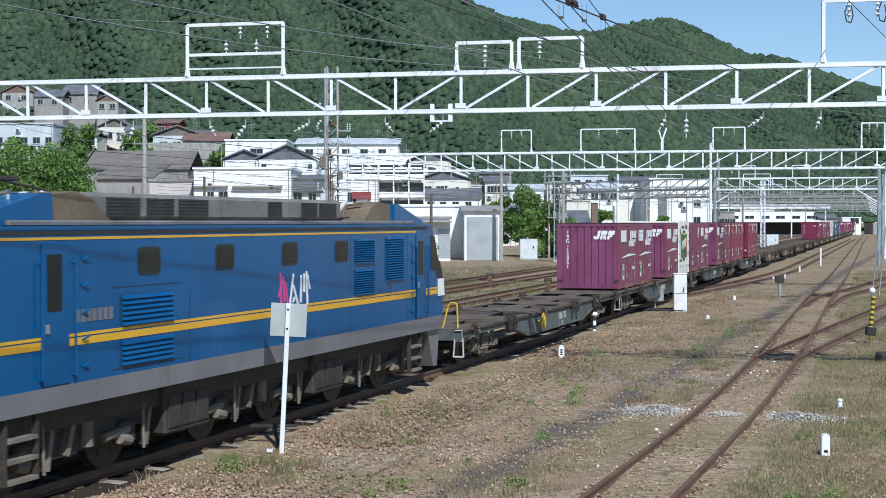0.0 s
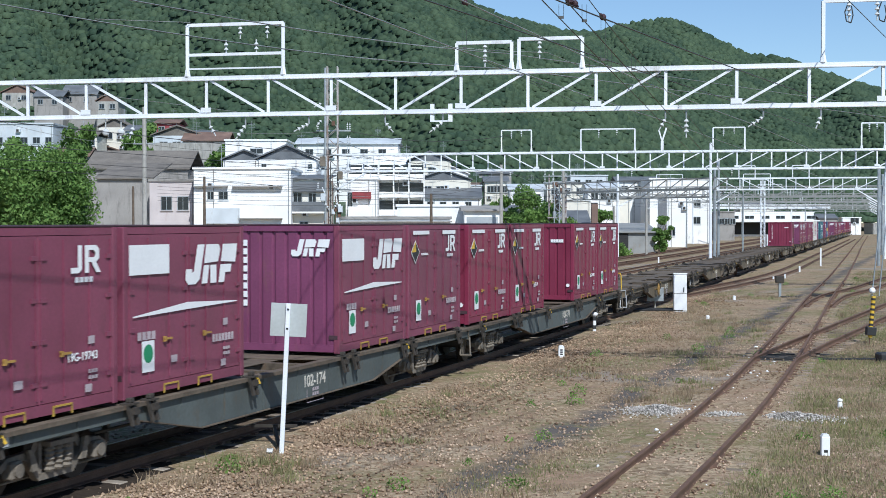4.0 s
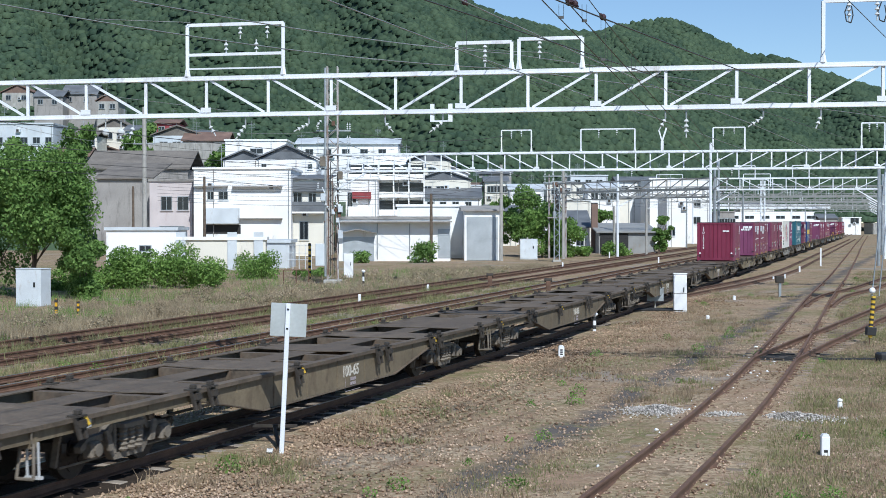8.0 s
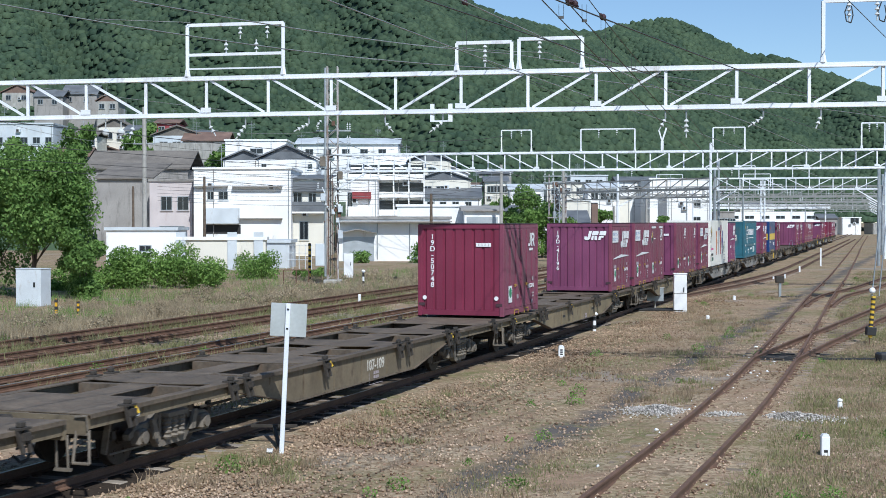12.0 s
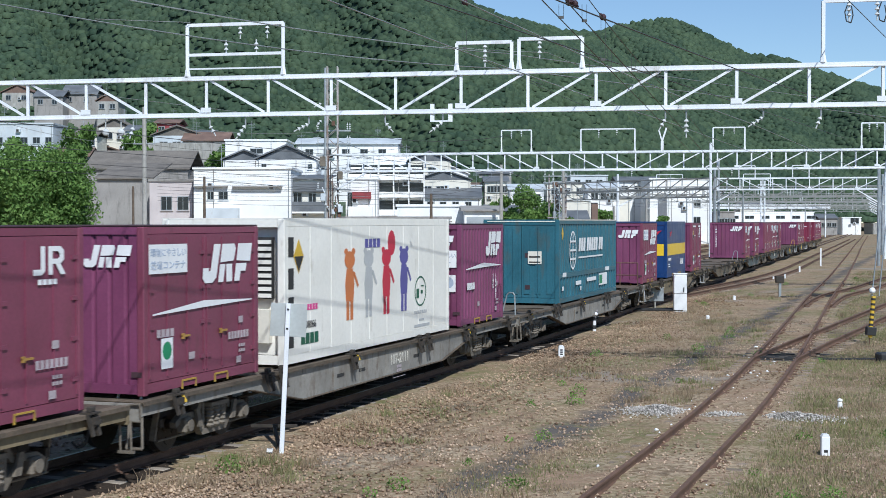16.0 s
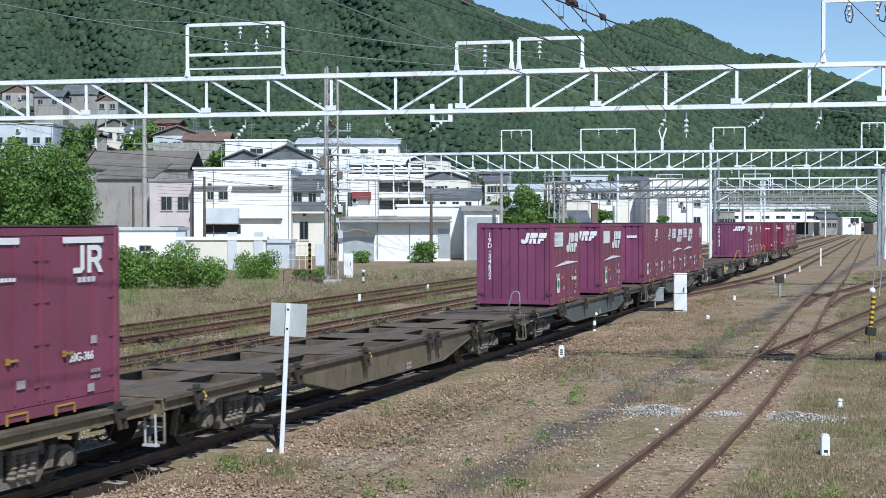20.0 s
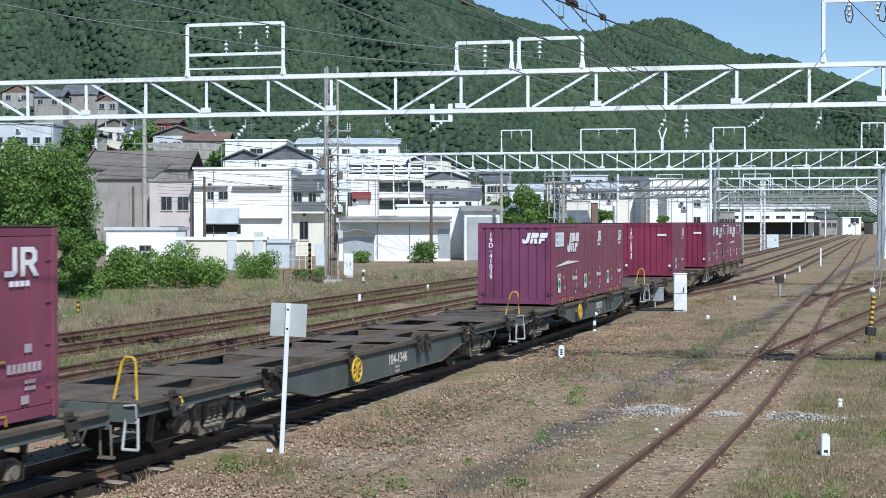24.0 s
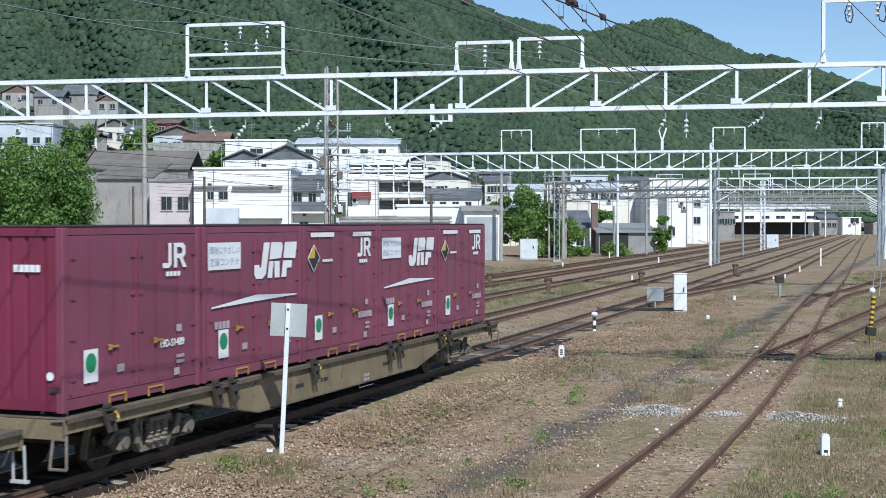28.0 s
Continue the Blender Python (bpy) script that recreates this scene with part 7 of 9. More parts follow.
def wagon(tau, number, paint, wheel, rail_colour, label, half=9.85, railing=False):
    """Flat container wagon; wheel: 0 none, -1 or 1 the end with the brake wheel; rail_colour: end handrails."""
    ob = thing("container_wagon", Matrix(), label, "freight wagon", "wagons of the train")
    W = 1.29
    e = half
    step_mat = M_DECAL_GREY if rail_colour is M_YELLOW else M_UNDER_PALE
    lo, hi = (-3.25, 3.0) if paint is M_WAGON_BROWN else ((-3.6, 3.6) if paint is M_WAGON_GREY else (-4.2, 3.6))
    outline = [(-e, 0.995), (-e, 0.80), (lo - 2.1, 0.80), (lo, 0.40), (hi, 0.40), (hi + 2.3, 0.80), (e, 0.80), (e, 0.995)]
    for s, nm in ((1, "side_sill"), (-1, "side_sill")):
        def sill(bm, s=s):
            prism(bm, outline, "x", s * (W - 0.063), s * (W - 0.045))
            for yy in [k * 1.4 for k in range(-6, 7)]:
                zb = 0.42 if lo + 0.1 < yy < hi - 0.1 else 0.80
                box(bm, s * (W - 0.044), s * (W - 0.032), yy - 0.006, yy + 0.006, zb, 0.97)
        sl = part(nm, cached(f"side_sill/{s}/{half}/{paint.name}", sill, paint), None, ob)
        def flange(bm, s=s):
            box(bm, s * (W - 0.16), s * (W + 0.02), -e, e, 0.998, 1.018)
            box(bm, s * (W + 0.008), s * (W + 0.02), -e, e, 0.955, 0.997)
            box(bm, s * (W - 0.14), s * (W + 0.0), lo, hi, 0.382, 0.398)
            for a, b in ((lo - 2.1, lo), (hi + 2.3, hi)):
                bar(bm, (s * (W - 0.07), a, 0.795), (s * (W - 0.07), b, 0.392), 0.16, 0.018)
        part("flange", cached(f"flange/{s}/{half}/{lo}", flange, M_DECK_TOP), None, sl, "rusty flange edges")
    def centre(bm):
        prism(bm, [(-0.232, 0.62), (-0.208, 0.62), (-0.208, 0.975), (0.208, 0.975), (0.208, 0.62), (0.232, 0.62), (0.232, 0.987), (0.30, 0.987), (0.30, 0.997), (-0.30, 0.997), (-0.30, 0.987), (-0.232, 0.987)], "y", -e, e)
    part("centre_sill", cached(f"centre_sill/{half}", centre, M_DECK_TOP), None, ob)
    for k, yy in enumerate([-8.2, -6.35, -4.45, -2.55, -0.65, 0.65, 2.55, 4.45, 6.35, 8.2]):
        part("cross_beam", cached("cross_beam/", lambda bm: box(bm, -W + 0.161, W - 0.161, -0.10, 0.10, 0.80, 0.99), M_DECK_TOP), None, ob, "", Matrix.Translation((0, yy, 0)))
    def end_deck(bm):
        box(bm, -W + 0.162, W - 0.162, -0.95, 0.95, 1.0, 1.012)
    for yy in (-e + 0.98, e - 0.98):
        part("end_platform", cached("end_platform/", end_deck, M_DECK_TOP), None, ob, "dark plated end platform", Matrix.Translation((0, yy, 0)))
    def mid_deck(bm):
        prism(bm, [(-W + 0.162, -0.55), (-0.35, -0.75), (0.35, -0.75), (W - 0.162, -0.55), (W - 0.162, 0.55), (0.35, 0.75), (-0.35, 0.75), (-W + 0.162, 0.55)], "z", 1.0, 1.012)
    for yy in (-5.5, -1.9, 1.9, 5.5):
        part("deck_plate", cached("deck_plate/", mid_deck, M_DECK_TOP), None, ob, "", Matrix.Translation((0, yy, 0)))
    def lock(bm):
        box(bm, W - 0.09, W + 0.09, -0.12, 0.12, 1.019, 1.045)
        box(bm, W - 0.03, W + 0.05, -0.06, 0.06, 1.045, 1.115, 0.01)
        for q in (-0.10, 0.04):
            bar(bm, (W + 0.03, q, 1.02), (W + 0.09, q + 0.05, 0.72), 0.045, 0.06)
        bar(bm, (W + 0.06, -0.08, 0.86), (W + 0.06, 0.16, 0.90), 0.05)
        box(bm, W, W + 0.12, -0.05, 0.07, 0.88, 0.98)
    for yy in (-8.9, -5.75, -5.2, -1.95, 1.95, 2.5, 5.2, 5.8, 8.9):
        for turn in (0, math.pi):
            part("container_lock", cached("container_lock/", lock, M_UNDER), None, ob, "dark steel container lock", Matrix.Translation((0, yy, 0)) @ Matrix.Rotation(turn, 4, "Z"))
    lever = lambda bm: bar(bm, (W + 0.05, 0, 1.03), (W + 0.10, 0.05, 0.90), 0.035)
    for yy in (-8.8, -1.85, 5.3):
        part("lock_lever", cached("lock_lever/", lever, M_YELLOW), None, ob, "", Matrix.Translation((0, yy, 0)))
    for yy in (-7.1, 7.1):
        bogie(ob, yy, M_UNDER_PALE, tau)
    def gear(bm):
        bar(bm, (0.5, -2.6, 0.55), (0.5, -1.5, 0.55), 0.36, sides=12)
        box(bm, 0.35, 0.85, -1.1, -0.4, 0.45, 0.8, 0.03)
        bar(bm, (0.85, -6.0, 0.62), (0.85, 6.0, 0.62), 0.05, sides=6)
        bar(bm, (-0.7, -6.0, 0.62), (-0.7, 6.0, 0.62), 0.05, sides=6)
        box(bm, -0.9, -0.3, 0.6, 1.8, 0.42, 0.8, 0.03)
    part("brake_gear", cached("brake_gear/", gear, M_UNDER), None, ob)
    for s in (-1, 1):
        def end_beam(bm):
            box(bm, -W + 0.03, W - 0.03, -0.06, 0.0, 0.74, 0.996)
            for sx in (-0.55, 0.55):
                box(bm, sx - 0.05, sx + 0.05, -0.10, -0.06, 0.7, 0.95)
        m = Matrix.Translation((0, -e - 0.001, 0)) if s < 0 else Matrix.Translation((0, e + 0.001, 0)) @ Matrix.Rotation(math.pi, 4, "Z")
        part("end_beam", cached("end_beam/" + paint.name, end_beam, paint), None, ob, "", m)
        def coupler(bm):
            box(bm, -0.12, 0.12, -0.30, -0.1, 0.72, 0.96, 0.03)
            box(bm, -0.16, 0.10, -0.44, -0.30, 0.70, 0.98, 0.04)
        part("coupler", cached("coupler/", coupler, M_UNDER), None, ob, "", m)
        def hose(bm):
            pts = [(0.5, -0.10, 0.72), (0.52, -0.22, 0.55), (0.50, -0.30, 0.40), (0.42, -0.36, 0.36), (0.34, -0.38, 0.45)]
            for a, b in zip(pts, pts[1:]):
                bar(bm, a, b, 0.045, sides=6)
        part("brake_hose", cached("brake_hose/", hose, M_BLACK), None, ob, "black rubber brake hose", m)
        def step(bm):
            for sx in (1.10, 1.28):
                bar(bm, (sx + (0.0 if sx < 1.2 else 0.02), -0.04, 0.80), (sx + (-0.02 if sx < 1.2 else 0.06), -0.10, 0.35), 0.042, sides=6)
            bar(bm, (1.08, -0.10, 0.35), (1.34, -0.10, 0.35), 0.045, sides=6)
            bar(bm, (1.10, -0.04, 0.74), (1.30, -0.04, 0.74), 0.04, sides=6)
            bar(bm, (1.28, -0.05, 0.80), (1.30, -0.10, 1.0), 0.03, sides=6)
            bar(bm, (1.10, -0.08, 0.98), (1.30, -0.10, 1.0), 0.03, sides=6)
        if s < 0:
            part("step", cached("step/" + step_mat.name, step, step_mat), None, ob, "pale grey shunter's step", m)
        else:
            part("step", cached("step/r" + step_mat.name, lambda bm: (bar(bm, (-1.28, -0.05, 0.80), (-1.28, -0.07, 0.34), 0.035, sides=6), bar(bm, (-1.1, -0.05, 0.80), (-1.1, -0.07, 0.34), 0.035, sides=6), bar(bm, (-1.32, -0.08, 0.335), (-1.06, -0.08, 0.335), 0.055, 0.04)), step_mat), None, ob, "pale grey shunter's step", m)
    if rail_colour is not None:
        def rails(bm):
            pts = [(0.66, 1.012), (0.80, 1.56), (0.86, 1.64), (0.98, 1.64), (1.03, 1.58), (1.05, 1.012)]
            for (xa, za), (xb, zb) in zip(pts, pts[1:]):
                bar(bm, (xa, -e + 0.35, za), (xb, -e + 0.35, zb), 0.042, sides=8)
        part("handrail", cached("handrail/" + rail_colour.name, rails, rail_colour), None, ob, "hoop-shaped handrail")
    wheel_mat = M_LATCH if paint is M_WAGON_BROWN else M_YELLOW
    if wheel:
        def hand_wheel(bm):
            m = Matrix.Translation((W + 0.13, 0, 0)) @ Matrix.Rotation(math.pi / 2, 4, "Y")
            ring(bm, 0.23, 0.022, m, 20, 6)
            for k in range(4):
                a = k * math.pi / 4
                bar(bm, (W + 0.13, -0.23 * math.cos(a), -0.23 * math.sin(a)), (W + 0.13, 0.23 * math.cos(a), 0.23 * math.sin(a)), 0.03)
            bar(bm, (W - 0.02, 0, 0), (W + 0.14, 0, 0), 0.05, sides=8)
        part("brake_wheel", cached("brake_wheel/" + wheel_mat.name, hand_wheel, wheel_mat), None, ob, "yellow spoked brake wheel" if wheel_mat is M_YELLOW else "grimy yellow spoked brake wheel", Matrix.Translation((0, wheel, 0.72)))
    if number:
        part("number", text_mesh(number, 0.30, M_STENCIL), None, ob, "pale stencilled number", on_side(0.25, 0.60, W - 0.041))
    part("stencil_panel", cached("stencil_panel/", lambda bm: (bars(bm, 3, 0.07, 0.06, 0.03, 2), rect(bm, -0.25, 0.5, -0.2, -0.19), rect(bm, -0.25, -0.24, -0.19, 0.05)), M_DECAL_FADED), None, ob, "", on_side(0.65, 0.50, W - 0.041))
    part("inspection_plate", cached("inspection_plate/", lambda bm: [rect(bm, a, a + 0.16, 0.0, 0.15) for a in (0, 0.19)], M_DECAL_GREY), None, ob, "", on_side(-e + 1.0, 0.825, W - 0.041))
    if paint in (M_WAGON_PALE, M_WAGON_OLIVE):
        # slots are flat dark plates, their shade given as colour
        for yy in (-2.6, -1.5, 1.7):
            part("sill_slot", cached("sill_slot/", lambda bm: rect(bm, 0, 0.34, 0, 0.07), M_DARK), None, ob, "flat dark plate for a shaded slot in the sill", on_side(yy, 0.62, W - 0.042))
    if railing:
        def fence(bm):
            for x in (-1.1, -0.37, 0.37, 1.1):
                bar(bm, (x, e - 0.25, 1.012), (x, e - 0.25, 1.95), 0.04, sides=6)
            for z in (1.45, 1.95):
                bar(bm, (-1.1, e - 0.25, z), (1.1, e - 0.25, z), 0.04, sides=6)
        part("end_railing", cached("end_railing/", fence, M_RUST), None, ob, "rusty brown end railing")
    VEHICLES.append((ob, tau, 0.0))
    return ob


BR, GR, PA, OL = M_WAGON_BROWN, M_WAGON_GREY, M_WAGON_PALE, M_WAGON_OLIVE
EMPTY, LOADED = "empty {} flat container wagon on two bogies", "{} flat wagon carrying containers on two bogies"
WAGONS = [
    (28.15, "103-173", GR, -2.3, M_YELLOW, 0), (48.2, "102-173", GR, 0, None, 1), (68.0, "102-174", GR, 0, None, 1), (87.75, "103-174", GR, 0, M_GALV, 1),
    (108.3, "101-65", BR, -2.6, M_YELLOW, 0), (127.95, "100-65", BR, 0, None, 0), (147.45, "100-66", BR, 0, None, 0), (166.85, "101-86", BR, 0, None, 0),
    (187.1, "107-109", BR, 0, None, 0), (206.7, "", OL, 0, None, 1), (226.75, "106-879", OL, 0, M_GALV, 1), (246.8, "107-2111", PA, 0, M_GALV, 1), (266.9, "", PA, 0, M_GALV, 1),
    (286.9, "106-425", OL, -1.2, M_YELLOW, 1), (306.9, "", BR, 0, None, 0), (326.9, "", GR, 0, M_GALV, 1), (347.0, "104-1396", GR, 0, M_GALV, 1), (367.45, "104-1346", GR, -1.9, M_YELLOW, 0),
    (388.05, "104-273", GR, -3.1, M_YELLOW, 1), (408.8, "", OL, 0, M_YELLOW, 1), (429.45, "", OL, 0, M_GALV, 1)]
TONE = {BR.name: "dusty brown", GR.name: "grey-green", PA.name: "pale grey", OL.name: "olive-brown"}
for tau, num, paint, whl, rc, loaded in WAGONS:
    wagon(tau, num, paint, whl, rc, (LOADED if loaded else EMPTY).format(TONE[paint.name]), railing=tau == 266.9)


def slot(c, i):
    return c - 9.6 + 3.85 * i


FV, MG, SD = M_FADED, M_MAGENTA, M_SIDE_TONE
L_VIOLET = "faded violet steel rail container with white markings"
L_WINE = "wine-red steel rail container with white markings"
L_STRIP = "wine-red container with white top strips and hazard sign"
LOADS = [
    (slot(48.2, 0), FV, SD, "19G-15951", "big", "blank", L_VIOLET), (slot(48.2, 1), FV, SD, "19D-30152", "big", "mark", L_VIOLET), (slot(48.2, 3), FV, SD, "19G-10354", "big", "blank", L_VIOLET),
    (slot(68.0, 0), FV, SD, "19G-19743", "short", "short", L_VIOLET), (slot(68.0, 1), FV, SD, "", "big", "blank", L_VIOLET), (slot(68.0, 3), FV, SD, "", "big", "blank", L_VIOLET), (slot(68.0, 4), MG, SD, "", "short", "strip", L_STRIP),
    (slot(87.75, 0), MG, MG, "", "short", "strip", L_STRIP), (slot(87.75, 1), MG, MG, "20G-14", "short", "strip", L_STRIP), (slot(87.75, 3), MG, MG, "20G-11883", "short", "strip", L_STRIP), (slot(87.75, 4), MG, MG, "20G-874", "short", "strip", L_STRIP),
    (197.35, MG, SD, "19D-50748", "short", "short", L_WINE), (212.05, FV, SD, "19D-41196", "big", "mark", L_VIOLET),
    (216.85, FV, SD, "", "big", "mark", L_VIOLET), (220.70, FV, SD, "20D-8750", "short", "strip", L_STRIP), (228.3, FV, SD, "19D-45810", "short", "short", L_WINE), (231.98, FV, SD, "", "short", "short", L_WINE),
    (237.2, FV, SD, "", "big", "mark", L_VIOLET), (251.98, FV, FV, "19G-10483", "big", "plain", "faded violet corrugated rail container with white dart stripe"),
    (277.15, FV, SD, "19D-35469", "big", "mark", L_VIOLET), (292.35, FV, SD, "20G-366", "short", "strip", L_STRIP),
    (320.75, FV, SD, "19D-34622", "big", "mark", L_VIOLET), (328.2, FV, SD, "", "big", "blank", L_VIOLET),
    (337.2, FV, SD, "", "short", "short", L_WINE), (341.0, FV, SD, "", "short", "short", L_WINE), (344.65, FV, SD, "19D-36426", "big", "mark", L_VIOLET), (348.4, FV, SD, "19G-17274", "big", "mark", L_VIOLET), (352.15, FV, SD, "", "short", "short", L_WINE),
    (382.15, FV, SD, "19D-41039", "big", "mark", L_VIOLET), (385.95, FV, SD, "19D-45607", "short", "short", L_WINE), (389.75, FV, SD, "19D-42493", "short", "short", L_WINE),
    (406.65, MG, SD, "19D-50749", "short", "short", L_WINE),
    (419.7, MG, SD, "19D-51489", "short", "short", L_WINE), (423.5, FV, SD, "", "big", "mark", L_VIOLET), (427.25, FV, SD, "", "short", "strip", L_STRIP), (431.0, FV, SD, "", "big", "mark", L_VIOLET), (434.8, FV, SD, "", "short", "strip", L_STRIP)]
for tau, p, sp, num, em, kind, label in LOADS:
    container_12ft(p, sp, num, em, kind, tau, label)
green_label_12ft(slot(48.2, 4))
reefer_31ft(241.87, 9.12)
eco_31ft(262.0, 9.2)
blue_20ft(283.7, 6.06)
# ---- locomotive ----
def locomotive(tau):
    ob = thing("electric_locomotive", Matrix(), "blue electric freight locomotive with yellow stripes and grey skirt", "locomotive")
    W, E = 1.43, 8.15
    # body shell with sloping cab ends
    shell = [(-E - 0.45, 1.45), (-E - 0.55, 2.1), (-E - 0.28, 2.75), (-E + 0.25, 3.58), (E - 0.25, 3.58), (E + 0.28, 2.75), (E + 0.55, 2.1), (E + 0.45, 1.45)]
    bm = bmesh.new(); prism(bm, shell, "x", -W, W)
    bmesh.ops.bevel(bm, geom=[e for e in bm.edges if abs(e.verts[0].co.x - e.verts[1].co.x) < 0.01 and max(v.co.z for v in e.verts) > 3.5], offset=0.05, segments=2, affect="EDGES")
    part("body", bm, M_LOCO, ob, "blue locomotive body")
    bm = bmesh.new(); prism(bm, [(-E - 0.45, 1.2), (-E - 0.46, 1.448), (E + 0.46, 1.448), (E + 0.45, 1.2)], "x", -W + 0.002, W - 0.002)
    box(bm, W - 0.001, W + 0.006, -E - 0.4, E + 0.4, 1.20, 1.50)
    part("skirt_band", bm, M_LOCO_GREY, ob, "grey lower band")
    for z0, z1 in ((2.0, 2.10), (2.12, 2.16)):
        part("stripe", bm_box(W + 0.001, W + 0.006, -E - 0.3, E + 0.1, z0, z1), M_STRIPE, ob, "orange-yellow stripe")
    part("top_stripe", bm_box(W + 0.001, W + 0.006, -E + 0.3, E - 1.3, 3.405, 3.44), M_STRIPE, ob, "thin yellow line under the roof")
    part("gutter", bm_box(W - 0.02, W + 0.03, -E + 0.2, E - 0.3, 3.55, 3.585), M_LOCO, ob)
    # roof
    part("roof_deck", bm_box(-1.2, 1.25, -E + 0.9, E - 0.9, 3.581, 3.66, 0.02), M_LOCO_ROOF, ob, "dusty grey roof")
    for y0, y1, h in ((-5.2, 3.9, 0.40),):
        hs = part("roof_housing", bm_box(-0.95, 0.95, y0, y1, 3.661, 3.66 + h, 0.06), M_LOCO_ROOF, ob, "dusty grey roof housing")
        for a, b in ((-4.6, -3.7), (-3.5, -2.7), (-2.55, -1.6), (0.6, 1.15), (2.0, 2.7), (2.8, 3.6)):
            for k in range(6):
                part("louvre", bm_box(0.94, 0.972, a, b, 3.72 + k * 0.05, 3.745 + k * 0.05), M_UNDER, hs)
    for s in (-1, 1):
        bm = bmesh.new(); prism(bm, [(s * (E - 1.95), 3.60), (s * (E - 1.9), 4.02), (s * (E - 1.7), 4.02), (s * (E - 0.2), 3.66), (s * (E - 0.1), 3.585)], "x", -1.15, 1.18)
        part("cab_roof", bm, M_LOCO, ob, "blue sloping cab roof fairing")
        bm = bmesh.new(); prism(bm, [(s * (E - 3.5), 3.62), (s * (E - 3.0), 3.95), (s * (E - 2.6), 4.06), (s * (E - 1.97), 4.0), (s * (E - 1.96), 3.62)], "x", -1.05, 1.1)
        part("air_conditioner", bm, M_ROOF_UNIT, ob, "brown-grey roof unit")
    # folded pantograph at the leading end
    pan = part("pantograph", bm_box(-0.8, 0.8, -7.0, -5.5, 3.70, 3.74), M_UNDER, ob, "folded pantograph")
    for x in (-0.6, 0.6):
        bm = bmesh.new(); bar(bm, (x, -6.9, 3.80), (x * 0.8, -5.4, 4.08), 0.05, sides=6); bar(bm, (x * 0.8, -5.4, 4.08), (x, -6.6, 4.2), 0.04, sides=6)
        part("arm", bm, M_UNDER, pan)
    bm = bmesh.new(); bar(bm, (-0.9, -6.6, 4.21), (0.9, -6.6, 4.21), 0.07, sides=6)
    part("collector", bm, M_UNDER, pan)
    for y in (-6.8, -5.6):
        insulator(ob, 0.9, y, 3.66, 2, False)
    # windows and grilles
    def rounded(bm, a, b, c, d, x0, x1, r=0.08):
        pts = []
        for cy, cz, q in ((b - r, d - r, 0), (a + r, d - r, 1), (a + r, c + r, 2), (b - r, c + r, 3)):
            for k in range(4):
                t = (q + k / 3) * math.pi / 2
                pts.append((cy + r * math.cos(t), cz + r * math.sin(t)))
        prism(bm, pts, "x", x0, x1)
    for c in (-4.23, -1.91, 0.49, 2.78):
        bm = bmesh.new(); rounded(bm, c - 0.31, c + 0.31, 2.88, 3.28, W - 0.01, W + 0.012)
        fr = part("window", bm, M_BLACK, ob, "rounded window with a rubber frame")
        bm = bmesh.new(); rounded(bm, c - 0.26, c + 0.26, 2.93, 3.23, W + 0.010, W + 0.018, 0.06)
        part("pane", bm, M_PANE, fr)
    def louvres(a, b, c, d, n):
        g = part("grille", bm_box(W + 0.001, W + 0.007, a, b, c, d), M_BLACK, ob, "louvred ventilation grille")
        h = (d - c) / n
        for k in range(n):
            bm = bmesh.new(); prism(bm, [(W + 0.008, c + h * k + h * 0.1), (W + 0.045, c + h * k + h * 0.1), (W + 0.012, c + h * (k + 1) - h * 0.08), (W + 0.008, c + h * (k + 1) - h * 0.08)], "y", a + 0.02, b - 0.02)
            part("slat", bm, M_LOCO, g)
    louvres(-5.0, -3.55, 2.18, 2.62, 6)
    louvres(-5.0, -3.55, 1.62, 1.98, 5)
    louvres(3.42, 4.46, 2.82, 3.30, 11)
    louvres(3.42, 4.46, 2.20, 2.70, 11)
    louvres(5.06, 6.12, 2.42, 3.32, 18)
    # cab doors with handrails
    for s in (-1, 1):
        y = s * 7.15 if s > 0 else -6.55
        dr = part("cab_door", bm_box(W + 0.001, W + 0.02, y - 0.30, y + 0.30, 1.52, 3.36, 0.008), M_LOCO, ob, "blue cab door")
        part("door_window", bm_box(W + 0.0205, W + 0.027, y - 0.20, y + 0.12, 2.48, 3.22), M_PANE, dr)
        part("door_handle", bm_box(W + 0.021, W + 0.05, y - 0.24, y - 0.19, 2.2, 2.32), M_GALV, dr)
        for yy in (y - 0.36, y + 0.38):
            bm = bmesh.new(); bar(bm, (W + 0.06, yy, 1.62), (W + 0.06, yy, 3.1), 0.035, sides=8)
            for z in (1.62, 3.1):
                bar(bm, (W, yy, z), (W + 0.06, yy, z), 0.03, sides=6)
            part("handrail", bm, M_LOCO, ob, "blue vertical handrail")
        # side cab window, end windscreen, headlight plate
        yc = s * (E - 0.12)
        bm = bmesh.new(); prism(bm, [(yc - 0.22, 2.55), (yc + 0.34 * s if s > 0 else yc + 0.22, 2.55), (yc + 0.02, 3.33), (yc - 0.22, 3.33)] if s > 0 else [(yc - 0.34, 2.55), (yc + 0.22, 2.55), (yc + 0.22, 3.33), (yc - 0.02, 3.33)], "x", W + 0.001, W + 0.012)
        part("cab_window", bm, M_PANE, ob, "dark cab side window")
        bm = bmesh.new(); prism(bm, [(s * (E + 0.285), 2.76), (s * (E + 0.30), 2.76), (s * (E - 0.18), 3.50), (s * (E - 0.20), 3.50)], "x", -1.2, 1.2)
        part("windscreen", bm, M_PANE, ob, "dark windscreen")
        bm = bmesh.new(); prism(bm, [(s * (E + 0.08), 2.35), (s * (E + 0.47), 2.35), (s * (E + 0.28), 2.752), (s * (E - 0.1), 2.752)], "x", W + 0.001, W + 0.008)
